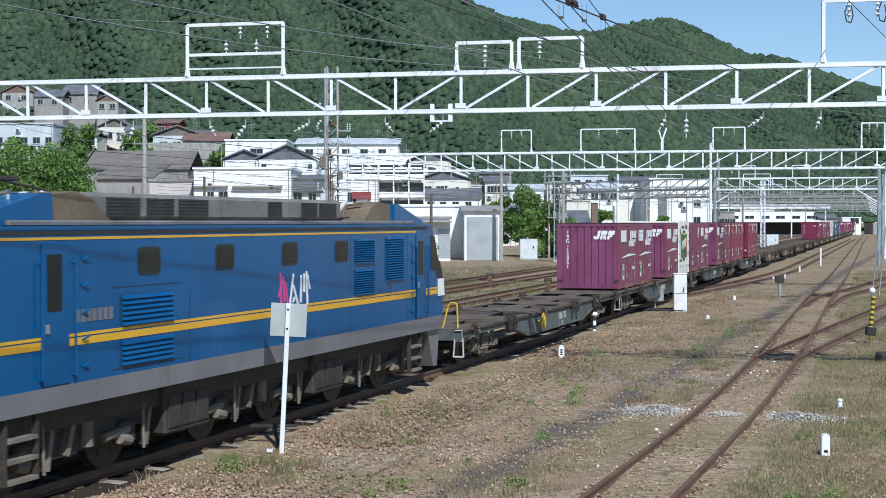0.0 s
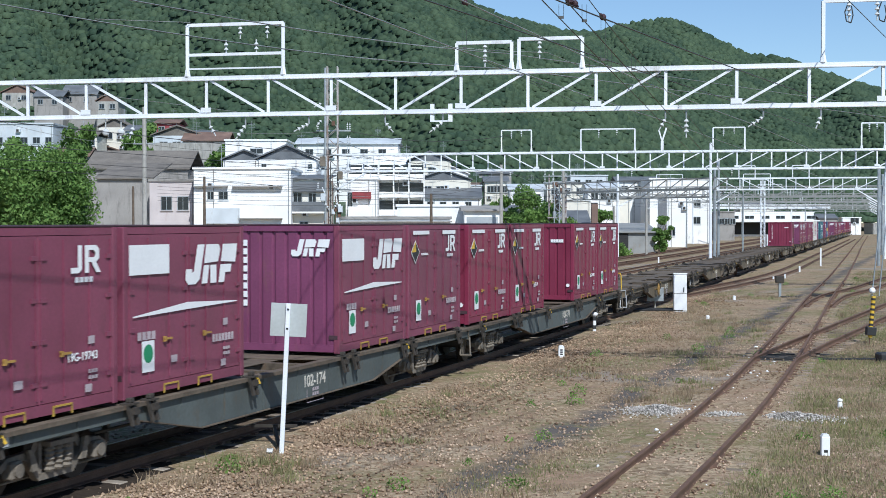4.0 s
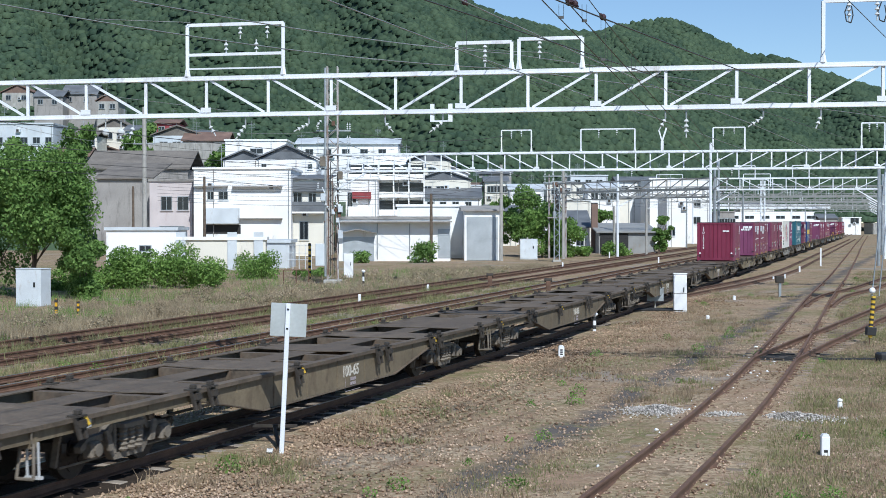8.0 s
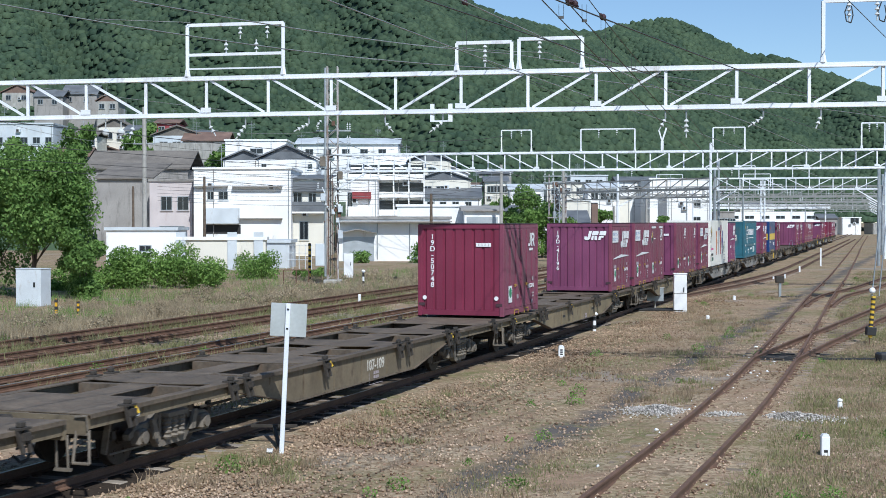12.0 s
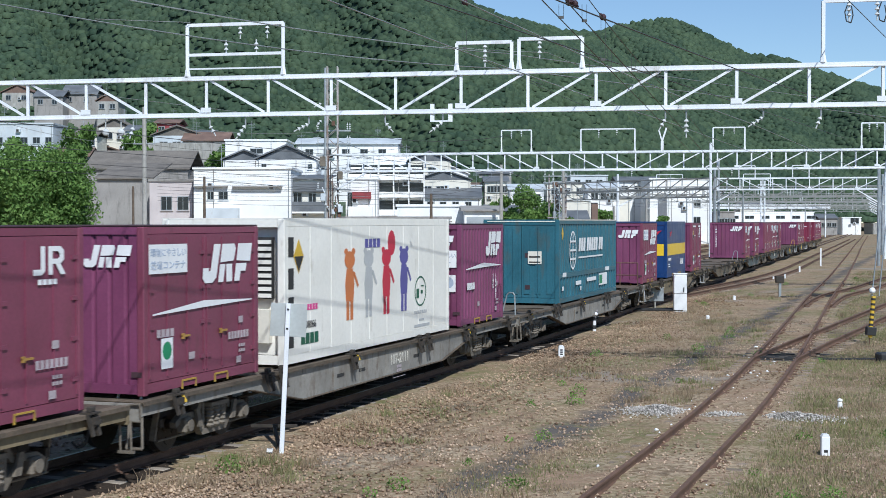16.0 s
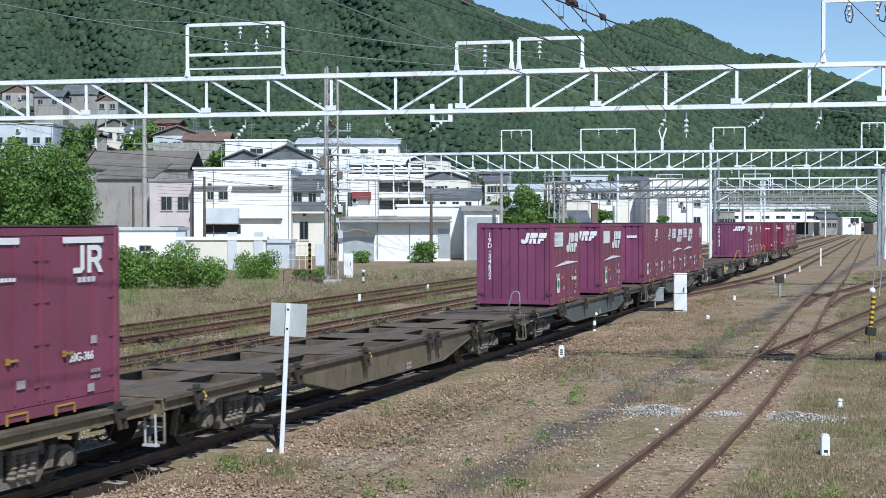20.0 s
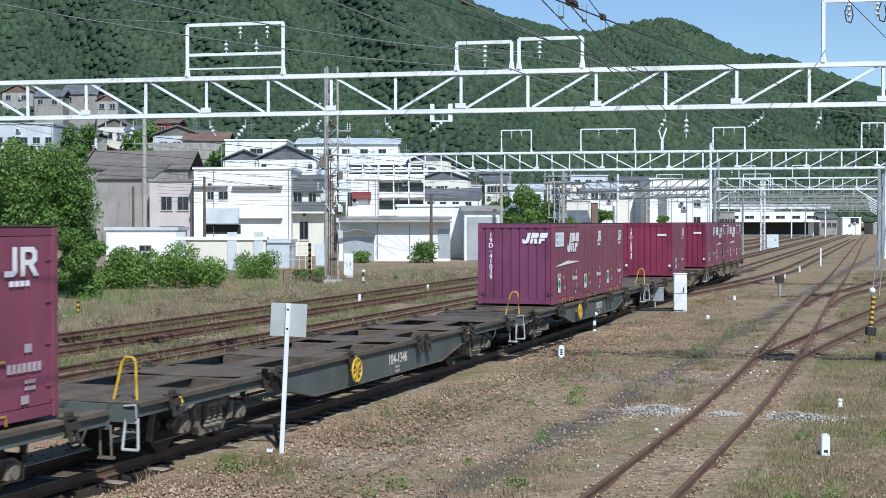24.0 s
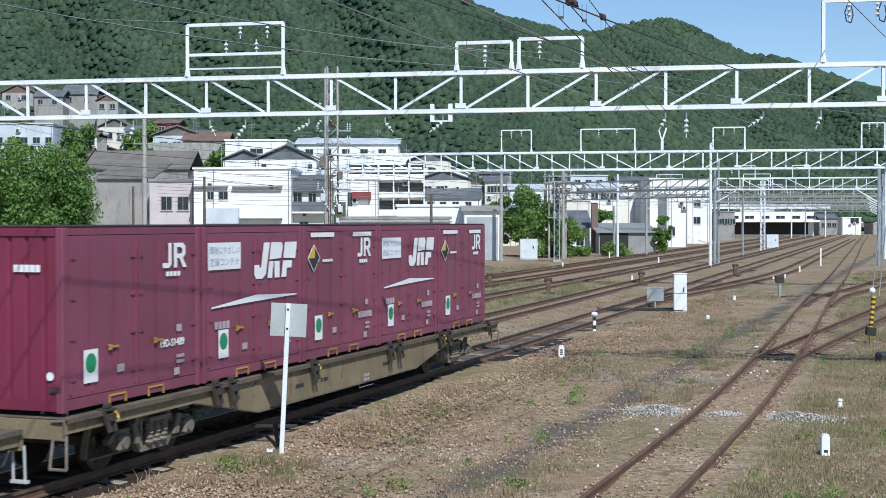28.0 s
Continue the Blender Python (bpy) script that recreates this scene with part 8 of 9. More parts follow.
        part("dark_corner", bm, M_BLACK, ob)
        bm = bmesh.new(); prism(bm, [(s * (E + 0.12), 1.95), (s * (E + 0.57), 1.95), (s * (E + 0.50), 2.34), (s * (E + 0.10), 2.34)], "x", W + 0.009, W + 0.016)
        part("white_panel", bm, M_DECAL, ob, "white corner panel")
        bm = bmesh.new(); prism(bm, [(s * (E - 0.35), 1.2), (s * (E + 0.45), 1.2), (s * (E + 0.30), 0.35), (s * (E + 0.05), 0.35)], "x", -1.2, 1.35)
        part("front_skirt", bm, M_LOCO_GREY, ob, "grey end skirt")
        bm = bmesh.new(); box(bm, -0.15, 0.15, s * (E + 0.4), s * (E + 0.85), 0.72, 1.0, 0.03)
        part("coupler", bm, M_UNDER, ob)
        for k in range(5):
            zz = 1.7 + k * 0.36
            bm = bmesh.new(); bar(bm, (W + 0.01, s * 6.55 if s > 0 else -5.95, zz), (W + 0.06, (s * 6.55 if s > 0 else -5.95) + 0.1, zz + 0.05), 0.03, sides=6)
            part("step_iron", bm, M_LOCO, ob)
    # steps, bogies
    for y in (-7.2, 7.0):
        sp = part("steps", bm_box(W - 0.12, W - 0.05, y - 0.36, y - 0.30, 0.35, 1.2), M_UNDER, ob, "dusty steel steps")
        part("stringer", bm_box(W - 0.12, W - 0.05, y + 0.30, y + 0.36, 0.35, 1.2), M_UNDER, sp)
        for z in (0.36, 0.62, 0.88):
            part("tread", bm_box(W - 0.2, W - 0.02, y - 0.299, y + 0.299, z, z + 0.05), M_UNDER_PALE, sp)
    for y in (-5.4, 0.0, 5.4):
        bg = part("bogie", bm_box(-0.9, 0.9, y - 1.0, y + 1.0, 0.5, 0.85, 0.05), M_UNDER, ob, "grimy two-axle bogie")
        for yy in (-1.25, 1.25):
            ws = part("wheelset", wheelset_mesh("wheelset/loco", 0.56, M_WHEEL), None, bg, "", Matrix.Translation((0, y + yy, 0.56)))
            WHEELS.append((ws, (0, y + yy, 0.56), 0.56, tau))
            part("axle_box", bm_box(0.86, 1.04, y + yy - 0.2, y + yy + 0.2, 0.38, 0.74, 0.04), M_UNDER, bg)
            bm = bmesh.new(); bar(bm, (1.0, y + yy - 0.62, 0.55), (1.0, y + yy + 0.0, 0.60), 0.14, sides=10); bar(bm, (0.98, y + yy + 0.5, 0.3), (0.98, y + yy + 0.62, 0.85), 0.10, 0.08)
            part("brake_gear", bm, M_UNDER_PALE, bg, "dusty pale brake gear")
            bm = bmesh.new(); bar(bm, (1.08, y + yy + 0.30, 0.95), (1.08, y + yy + 0.34, 0.28), 0.05, sides=6)
            part("sand_pipe", bm, M_UNDER_PALE, bg, "pale sand pipe")
            bm = bmesh.new(); bar(bm, (1.05, y + yy - 0.28, 0.50), (1.05, y + yy - 0.02, 0.44), 0.16, sides=10)
            part("damper", bm, M_UNDER_PALE, bg)
        bm = bmesh.new(); prism(bm, [(y - 1.9, 0.62), (y - 0.8, 0.62), (y - 0.5, 0.45), (y + 0.5, 0.45), (y + 0.8, 0.62), (y + 1.9, 0.62), (y + 1.9, 0.82), (y - 1.9, 0.82)], "x", 0.84, 0.95)
        part("bogie_side", bm, M_UNDER, bg)
        bm = bmesh.new(); bar(bm, (1.0, y - 0.35, 0.45), (1.0, y - 0.1, 1.1), 0.13, 0.1); bar(bm, (1.0, y + 0.2, 0.5), (1.0, y + 0.2, 1.05), 0.2, sides=10)
        part("suspension", bm, M_UNDER_PALE, bg)
    for y0, y1 in ((-3.4, -2.0), (2.0, 3.4)):
        part("equipment_box", bm_box(-1.2, 1.2, y0, y1, 0.4, 1.19, 0.04), M_UNDER, ob)
        for k in range(3):
            part("box_lid", bm_box(1.201, 1.225, y0 + 0.08 + k * 0.43, y0 + 0.46 + k * 0.43, 0.5, 1.0, 0.01), M_UNDER, ob)
    part("underframe", bm_box(-1.1, 1.1, -7.6, 7.6, 0.86, 1.199), M_UNDER, ob)
    # plain marks on the side
    def strokes(*lines):
        def build(bm):
            for x0, z0, x1, z1, w in lines:
                plate(bm, [(x0 - w, z0), (x0 + w, z0 - 0.01), (x1 + w * 0.7, z1), (x1 - w * 0.8, z1 + 0.015)], 0.003 + 0.0004 * len(bm.verts) / 8)
        return build
    part("side_mark", cached("side_mark/p", strokes((0.05, 0.16, 0.20, 0.42, 0.035), (0.16, 0.02, 0.14, 0.56, 0.045), (0.30, 0.06, 0.24, 0.50, 0.04), (0.42, 0.02, 0.33, 0.40, 0.035)), M_DECAL_PINK), None, ob, "pink brush-stroke mark", on_side(-0.02, 2.18, W + 0.003))
    part("side_mark", cached("side_mark/w", strokes((0.04, 0.0, 0.20, 0.55, 0.04), (0.38, 0.02, 0.19, 0.36, 0.045), (0.17, 0.06, 0.24, 0.14, 0.04)), M_DECAL), None, ob, "white brush-stroke mark", on_side(0.44, 2.16, W + 0.003))
    part("side_mark", cached("side_mark/v", strokes((0.06, 0.04, 0.08, 0.52, 0.04), (0.20, 0.22, 0.21, 0.54, 0.045), (0.34, 0.0, 0.31, 0.58, 0.04), (0.45, 0.26, 0.36, 0.52, 0.03)), M_DECAL), None, ob, "white brush-stroke mark", on_side(0.88, 2.16, W + 0.003))
    for y0, y1, z0, z1 in ((-5.25, -3.30, 1.58, 1.592), (-5.25, -3.30, 2.72, 2.732), (-3.05, -3.038, 1.52, 2.60), (3.20, 3.212, 1.52, 3.38), (6.30, 6.312, 1.52, 3.38)):
        part("panel_seam", bm_box(W + 0.001, W + 0.004, y0, y1, z0, z1), M_BLACK, ob)
    part("cant_line", bm_box(W + 0.001, W + 0.012, -E + 0.25, E - 0.6, 3.475, 3.515), M_BLACK, ob, "black line under the roof edge")
    for k, y in enumerate((-7.1, -6.7, -6.2, -5.8, -5.4, 4.3, 4.8)):
        bm = bmesh.new(); bar(bm, (0.55, y, 3.66), (0.55 + 0.1 * (k % 3), y + 0.25, 4.05), 0.09, sides=8); bar(bm, (0.2, y + 0.1, 3.95), (0.9, y + 0.3, 4.02), 0.05, sides=6)
        part("roof_bushing", bm, M_PORCELAIN if k % 2 else M_ROOF_UNIT, ob, "roof bushing with busbar")
    part("number_bars", cached("number_bars/l", lambda bm: bars(bm, 7, 0.10, 0.17, 0.035), M_LOCO_GREY), None, ob, "", on_side(-6.1, 2.3, W + 0.003))
    VEHICLES.append((ob, tau, 0.0))


locomotive(7.75)
# ---- yard furniture ----
def stake(name, x, y, h, w, material, label, category="marker post", bands=0, cap=None, group=""):
    """A short post; bands: dark rings along it; cap: a ball on top."""
    ob = thing(name, Matrix.Translation((x, y, -0.24)), label, category, group)
    bm = bmesh.new(); box(bm, -w / 2, w / 2, -w / 2, w / 2, -0.1, h, w * 0.18)
    part("post", bm, material, ob)
    for k in range(bands):
        z = h * (k + 0.5) / bands
        part("band", bm_box(-w * 0.54, w * 0.54, -w * 0.54, w * 0.54, z, z + h / bands * 0.45), M_BLACK, ob, "black band")
    if cap:
        bm = bmesh.new(); bmesh.ops.create_uvsphere(bm, u_segments=14, v_segments=8, radius=cap, matrix=Matrix.Translation((0, 0, h + cap * 0.6)) @ Matrix.Diagonal((1, 1, 0.75, 1)))
        part("cap", bm, M_DECAL, ob, "white rounded cap")
    return ob


# leaning sign with a blank back
sg = thing("track_sign", Matrix.Translation((-2.68, 23.59, -0.24)) @ Matrix.Rotation(radians(2.8), 4, "Y"), "blank grey sign board on a leaning white post", "sign")
bm = bmesh.new(); box(bm, -0.038, 0.038, -0.03, 0.03, -0.3, 2.53, 0.008)
part("post", bm, M_WHITE_STEEL, sg)
part("board", bm_box(-0.29, 0.31, 0.035, 0.050, 1.98, 2.53, 0.004), M_SIGN, sg, "grey back of a sign board")
for z in (2.10, 2.42):
    part("bolt", bm_box(-0.018, 0.018, -0.038, -0.031, z, z + 0.03), M_BLACK, sg)
st0 = stake("cable_marker", -2.86, 23.5, 0.13, 0.09, M_BLACK, "small black marker stub with a white ring", "marker post")
part("ring", bm_box(-0.05, 0.05, -0.05, 0.05, 0.08, 0.13), M_DECAL, st0, "white ring")
bm = bmesh.new(); bar(bm, (-2.9, 24.4, 0.12), (-2.72, 23.8, -0.18), 0.06, 0.05); bar(bm, (-3.3, 24.5, 0.13), (-2.5, 24.35, 0.15), 0.07, 0.05)
solid("cable_bracket", bm, M_UNDER, "rusty cable bracket beside the sign post", "bracket")

def relay_cabinet(x, y, w, d, h, paint, label, turn=0.0):
    ob = thing("relay_cabinet", Matrix.Translation((x, y, -0.26)) @ Matrix.Rotation(turn, 4, "Z"), label, "cabinet")
    part("plinth", bm_box(-w / 2 - 0.03, w / 2 + 0.03, -d / 2 - 0.03, d / 2 + 0.03, -0.1, 0.10, 0.01), M_CONCRETE, ob)
    part("body", bm_box(-w / 2, w / 2, -d / 2, d / 2, 0.101, h, 0.012), paint, ob)
    part("lid", bm_box(-w / 2 - 0.02, w / 2 + 0.02, -d / 2 - 0.02, d / 2 + 0.02, h, h + 0.04, 0.01), paint, ob)
    dr = part("door", bm_box(-w / 2 + 0.02, w / 2 - 0.02, -d / 2 - 0.018, -d / 2 - 0.002, 0.16, h - 0.05, 0.005), paint, ob)
    part("handle", bm_box(w * 0.22, w * 0.29, -d / 2 - 0.045, -d / 2 - 0.019, h * 0.55, h * 0.67), M_BLACK, dr, "black door handle")
    return ob


cab = relay_cabinet(10.04, 60.4, 0.55, 0.5, 1.68, M_DECAL, "narrow white relay cabinet beside the running line", -0.1)
part("seam", bm_box(-0.276, 0.276, -0.275, -0.27, 0.86, 0.875), M_UNDER, cab)
relay_cabinet(-18.56, 64.6, 1.25, 0.9, 1.75, M_DRUM, "pale blue steel cabinet on the weedy bank", -0.25)
relay_cabinet(-6.34, 95.8, 0.62, 0.5, 1.75, M_DECAL, "narrow white cabinet near the lattice mast")
relay_cabinet(8.7, 145.0, 1.75, 0.9, 2.1, M_DRUM, "broad pale blue cabinet by the concrete pole")
relay_cabinet(47.5, 206.0, 1.7, 0.9, 2.0, M_DRUM, "broad pale cabinet by a lattice mast")
bd = thing("notice_board", Matrix.Translation((9.39, 63.1, -0.24)), "weathered grey board on a thin stake", "sign")
part("stake", bm_box(-0.03, 0.03, -0.03, 0.03, -0.2, 1.0), M_CONCRETE, bd)
part("board", bm_box(-0.37, 0.37, -0.055, -0.031, 0.36, 0.94, 0.005), M_GALV, bd)
part("cap_rail", bm_box(-0.40, 0.40, -0.07, 0.05, 0.941, 0.98), M_CONCRETE, bd)

def km_post(x, y, h, w, label, bars_n):
    ob = thing("distance_post", Matrix.Translation((x, y, -0.24)), label, "marker post", "white posts beside the tracks")
    bm = bmesh.new(); box(bm, -w / 2, w / 2, -w * 0.4, w * 0.4, -0.15, h - w * 0.3, 0.01)
    prism(bm, [(-w / 2, h - w * 0.3), (w / 2, h - w * 0.3), (w * 0.3, h), (-w * 0.3, h)], "y", -w * 0.4, w * 0.4)
    part("post", bm, M_DECAL, ob)
    bm = bmesh.new()
    for k in range(bars_n):
        rect(bm, -w * 0.22, w * 0.22, h * (0.25 + 0.5 * k / bars_n), h * (0.25 + 0.5 * k / bars_n) + h * 0.11)
    part("marking", bm, M_BLACK, ob, "black marks", Matrix.Translation((0, -w * 0.4 - 0.001, 0)))
    return ob


km_post(3.37, 40.6, 0.36, 0.17, "white rounded distance post with black marks", 3)
km_post(6.27, 23.35, 0.40, 0.14, "white concrete post in dry grass", 1)
stake("white_stub", 8.17, 29.3, 0.17, 0.09, M_DECAL, "small white stub post in the grass", cap=0.055, group="white posts beside the tracks")
for x, y, h in ((5.28, 49.7, 0.58), (-4.59, 82.2, 0.95)):
    stake("point_indicator", x, y, h, 0.11, M_DECAL, "black-banded white post with a ball cap", "point indicator", 2, 0.12)
for x, y, h in ((-3.96, 67.6, 0.44), (-0.83, 78.2, 0.43), (9.9, 118.0, 0.5), (17.5, 150.0, 0.7), (19.8, 131.0, 0.6), (12.2, 92.0, 0.4), (32.7, 123.5, 1.6), (14.3, 70.0, 0.25), (10.4, 56.0, 0.2), (27.0, 108.0, 0.5)):
    stake("white_stub", x, y, h, 0.13, M_DECAL, "short white marker post between the tracks", group="white posts beside the tracks")
for x, y, h in ((-15.2, 56.0, 0.85), (-15.0, 58.6, 0.62)):
    stake("striped_post", x, y, h, 0.10, M_STRIPE, "orange and black banded short post on the bank", "marker post", 3)
stake("striped_pole", -8.6, 92.0, 2.5, 0.16, M_YELLOW, "yellow and black striped guard pole", "pole", 7)

# stay wire guard at the edge of the yard
gd = thing("stay_guard", Matrix.Translation((13.37, 44.7, -0.24)) @ Matrix.Rotation(radians(5), 4, "Y"), "yellow and black striped stay-wire guard with a white ball", "guard")
bm = bmesh.new(); bar(bm, (0, 0, 0.25), (0, 0, 1.55), 0.13, sides=10)
part("sleeve", bm, M_YELLOW, gd)
for k in range(6):
    bm = bmesh.new(); bar(bm, (0, 0, 0.62 + k * 0.16), (0.0, 0, 0.69 + k * 0.16), 0.14, sides=10)
    part("stripe", bm, M_BLACK, gd)
part("clamp_box", bm_box(-0.14, 0.16, -0.12, 0.12, 0.32, 0.58, 0.02), M_BLACK, gd, "black clamp box")
bm = bmesh.new(); bmesh.ops.create_uvsphere(bm, u_segments=14, v_segments=8, radius=0.10, matrix=Matrix.Translation((-0.06, 0, 1.72)))
part("ball", bm, M_DECAL, gd)
bm = bmesh.new(); bar(bm, (0, 0, -0.1), (0, 0, 0.25), 0.04, sides=6)
part("anchor_rod", bm, M_RUST, gd)
for dx in (0.0, 0.22):
    wire("stay_wire", [((13.45 + dx, 44.7, 1.3), (16.6 + dx, 52.0, 10.5), 0.0)], 0.018, M_WIRE_PALE, "pale steel stay wire to the ground guard")

def point_machine(x, y, label):
    ob = thing("point_lever", Matrix.Translation((x, y, -0.24)), label, "point lever", "point levers")
    part("base", bm_box(-0.35, 0.35, -0.25, 0.25, 0.0, 0.16, 0.02), M_UNDER, ob)
    part("stand", bm_box(-0.12, 0.12, -0.12, 0.12, 0.161, 0.75, 0.02), M_RUST, ob)
    bm = bmesh.new(); bar(bm, (-0.2, 0, 0.8), (0.2, 0, 0.8), 0.2, sides=10)
    part("weight", bm, M_UNDER, ob)
    return ob


for x, y in ((2.7, 82.2), (5.55, 75.2), (11.83, 85.0), (20.5, 100.0)):
    point_machine(x, y, "rusty hand lever stand for points")
lamp = thing("shunting_signal", Matrix.Translation((17.25, 73.0, -0.24)), "low grey shunting signal on a thin stand", "signal")
part("stand", bm_box(-0.06, 0.06, -0.06, 0.06, 0, 0.75), M_GALV, lamp)
part("head", bm_box(-0.22, 0.2, -0.12, 0.12, 0.751, 1.10, 0.02), M_UNDER, lamp)
part("lens", bm_box(-0.38, -0.30, -0.05, 0.05, 0.95, 1.08), M_DECAL, lamp)
part("lens", bm_box(0.22, 0.28, -0.05, 0.05, 0.98, 1.2), M_DECAL, lamp)
part("treadle", bm_box(0.0, 1.2, -0.3, 0.3, 0.0, 0.06), M_UNDER, lamp)

# dark pits where the siding points are worked
def points_pit(x, y, w, d, label):
    ob = thing("points_gear", Matrix.Translation((x, y, -0.17)) @ Matrix.Rotation(-0.32, 4, "Z"), label, "points gear")
    rngp = random.Random(int(x * 10))
    part("tray", bm_box(-w / 2, w / 2, -d / 2, d / 2, -0.06, 0.035, 0.01), M_BLACK, ob, "black tray")
    for k in range(5):
        yy = -d / 2 + d * (k + 0.5) / 5
        bm = bmesh.new(); bar(bm, (-w * 0.62, yy, 0.05 + rngp.uniform(0, 0.03)), (w * 0.62, yy + rngp.uniform(-0.05, 0.05), 0.05), 0.05, 0.04)
        part("rod", bm, M_BLACK, ob)
    for k in range(7):
        a, b = rngp.uniform(-w / 2, w / 2), rngp.uniform(-d / 2, d / 2)
        part("plate", bm_box(a - 0.12, a + 0.12, b - 0.1, b + 0.1, 0.036, 0.09, 0.01), M_UNDER, ob)


# this tray's black also stands in for part of the gantry beam's shadow
points_pit(9.35, 39.6, 1.0, 1.5, "black points gear between the siding rails")
points_pit(19.4, 73.0, 0.9, 2.2, "black points gear between the siding rails")
pm = thing("points_machine", Matrix.Translation((12.4, 39.2, -0.22)), "low black points machine in the weeds", "points machine")
part("case", bm_box(-0.45, 0.45, -0.25, 0.25, 0, 0.26, 0.05), M_BLACK, pm)
part("motor", bm_box(0.451, 0.85, -0.18, 0.18, 0, 0.20, 0.04), M_BLACK, pm)
bm = bmesh.new(); bar(bm, (-2.6, 0.35, 0.03), (-0.45, 0.05, 0.08), 0.06, sides=6)
part("drive_rod", bm, M_BLACK, pm)

# tangle of signal wires by the running line
bm = bmesh.new()
for k in range(6):
    bar(bm, (6.6 + k * 0.02, 60.6 + k * 0.28, -0.12), (10.1, 60.0 + k * 0.3, -0.10), 0.05, sides=5)
solid("cable_bundle", bm, M_BLACK, "black cables lying across the ballast", "cable")
fr = thing("pipe_barrier", Matrix.Translation((-9.5, 85.0, -0.24)), "low rusty pipe barrier on the bank", "barrier")
for x in (0, 0.75, 1.5):
    bm = bmesh.new(); bar(bm, (x, 0, -0.2), (x, 0, 1.0), 0.07, sides=8)
    part("upright", bm, M_RUST, fr)
bm = bmesh.new(); bar(bm, (0, 0, 1.0), (1.5, 0, 1.0), 0.06, sides=8)
part("top_rail", bm, M_RUST, fr)


# pale pipe fence between the cream wall and the mast
fn = thing("pipe_fence", Matrix.Translation((-12.7, 116.0, -0.22)), "pale blue-white pipe fence beside the cream wall", "fence")
for k in range(5):
    bm = bmesh.new(); bar(bm, (k * 0.5, 0, -0.1), (k * 0.5, 0, 2.0), 0.06, sides=6)
    part("upright", bm, M_DRUM, fn)
for z in (0.75, 1.3, 1.95):
    bm = bmesh.new(); bar(bm, (0, -0.035, z), (2.0, -0.035, z), 0.05, sides=6)
    part("rail", bm, M_DRUM, fn)


# ---- vegetation ----
def leaf_cloud(lobes, count, size, seed):
    """Small folded leaves scattered over ball-shaped lobes (x, y, z, r): uneven, with gaps."""
    rg = np.random.default_rng(seed)
    w = np.array([l[3] ** 2 for l in lobes]); w = w / w.sum()
    pick = rg.choice(len(lobes), count, p=w)
    L = np.array(lobes)[pick]
    d = rg.normal(size=(count, 3)); d /= np.linalg.norm(d, axis=1)[:, None]
    rad = L[:, 3] * rg.uniform(0.55, 1.08, count)
    d[:, 2] *= 0.85
    P = L[:, :3] + d * rad[:, None]
    u = rg.normal(size=(count, 3)); u /= np.linalg.norm(u, axis=1)[:, None]
    v = np.cross(u, d + rg.normal(size=(count, 3)) * 0.7); v /= np.linalg.norm(v, axis=1)[:, None] + 1e-9
    s = size * rg.uniform(0.6, 1.4, count)[:, None]
    V = np.stack([P - u * s, P - v * s * 0.55, P + u * s, P + v * s * 0.55], 1).reshape(-1, 3)
    F = np.arange(count * 4).reshape(-1, 4)
    return V, F


def tree(x, y, z, h, r, leaves, size, seed, label, leaf, low=0.35, lobes=16):
    rg = random.Random(seed)
    ob = thing("tree", Matrix.Translation((x, y, z)), label, "tree")
    bm = bmesh.new()
    top = h * 0.75
    pts = [Vector((0, 0, -0.3)), Vector((rg.uniform(-0.1, 0.1), 0, h * 0.2)), Vector((rg.uniform(-0.3, 0.3), rg.uniform(-0.2, 0.2), h * 0.45)), Vector((rg.uniform(-0.4, 0.4), rg.uniform(-0.3, 0.3), top))]
    rr = [0.045 * h, 0.034 * h, 0.024 * h, 0.008 * h]
    for a, b, r0, r1 in zip(pts, pts[1:], rr, rr[1:]):
        bar(bm, a, b, r0, r1, sides=8)
    LB = []
    for k in range(lobes):
        a = rg.uniform(0, 6.283)
        zz = h * rg.uniform(low, 0.92)
        q = 1.0 - abs(zz / h - 0.58) * 1.1
        d = r * rg.uniform(0.25, 0.85) * q
        c = Vector((d * math.cos(a), d * math.sin(a), zz))
        base = pts[1].lerp(pts[3], rg.uniform(0.0, 0.8))
        bar(bm, base, c, 0.012 * h, 0.004 * h, sides=5)
        LB.append((*c, r * rg.uniform(0.26, 0.46)))
    part("trunk", bm, M_BARK, ob)
    V, F = leaf_cloud(LB, leaves, size, seed)
    part("crown", quick_mesh("crown", V, F, leaf), None, ob, "crown of small green leaves")
    return ob


tree(-20.6, 72.0, -0.3, 7.5, 3.3, 21000, 0.10, 21, "big leafy green tree on the bank", M_LEAF, 0.40, 26)
tree(-24.2, 76.0, -0.3, 7.8, 3.3, 12000, 0.10, 22, "big leafy green tree on the bank", M_LEAF, 0.42, 20)
tree(-22.9, 73.0, -0.3, 5.2, 2.8, 6500, 0.085, 29, "loose-leaved low tree on the bank", M_LEAF, 0.22, 20)
tree(-17.9, 70.5, -0.3, 3.5, 1.6, 8000, 0.085, 23, "young leafy tree on the bank", M_LEAF, 0.10, 16)
tree(9.0, 158.0, -0.3, 8.0, 2.6, 6000, 0.17, 24, "green tree behind the pale cabinet", M_LEAF, 0.25, 18)
tree(6.6, 160.0, -0.3, 7.0, 2.0, 3500, 0.17, 25, "green tree beside the garage", M_LEAF, 0.25, 14)
tree(12.0, 156.0, -0.3, 4.6, 2.0, 3500, 0.16, 26, "bushy green tree beside the tracks", M_LEAF, 0.1, 14)
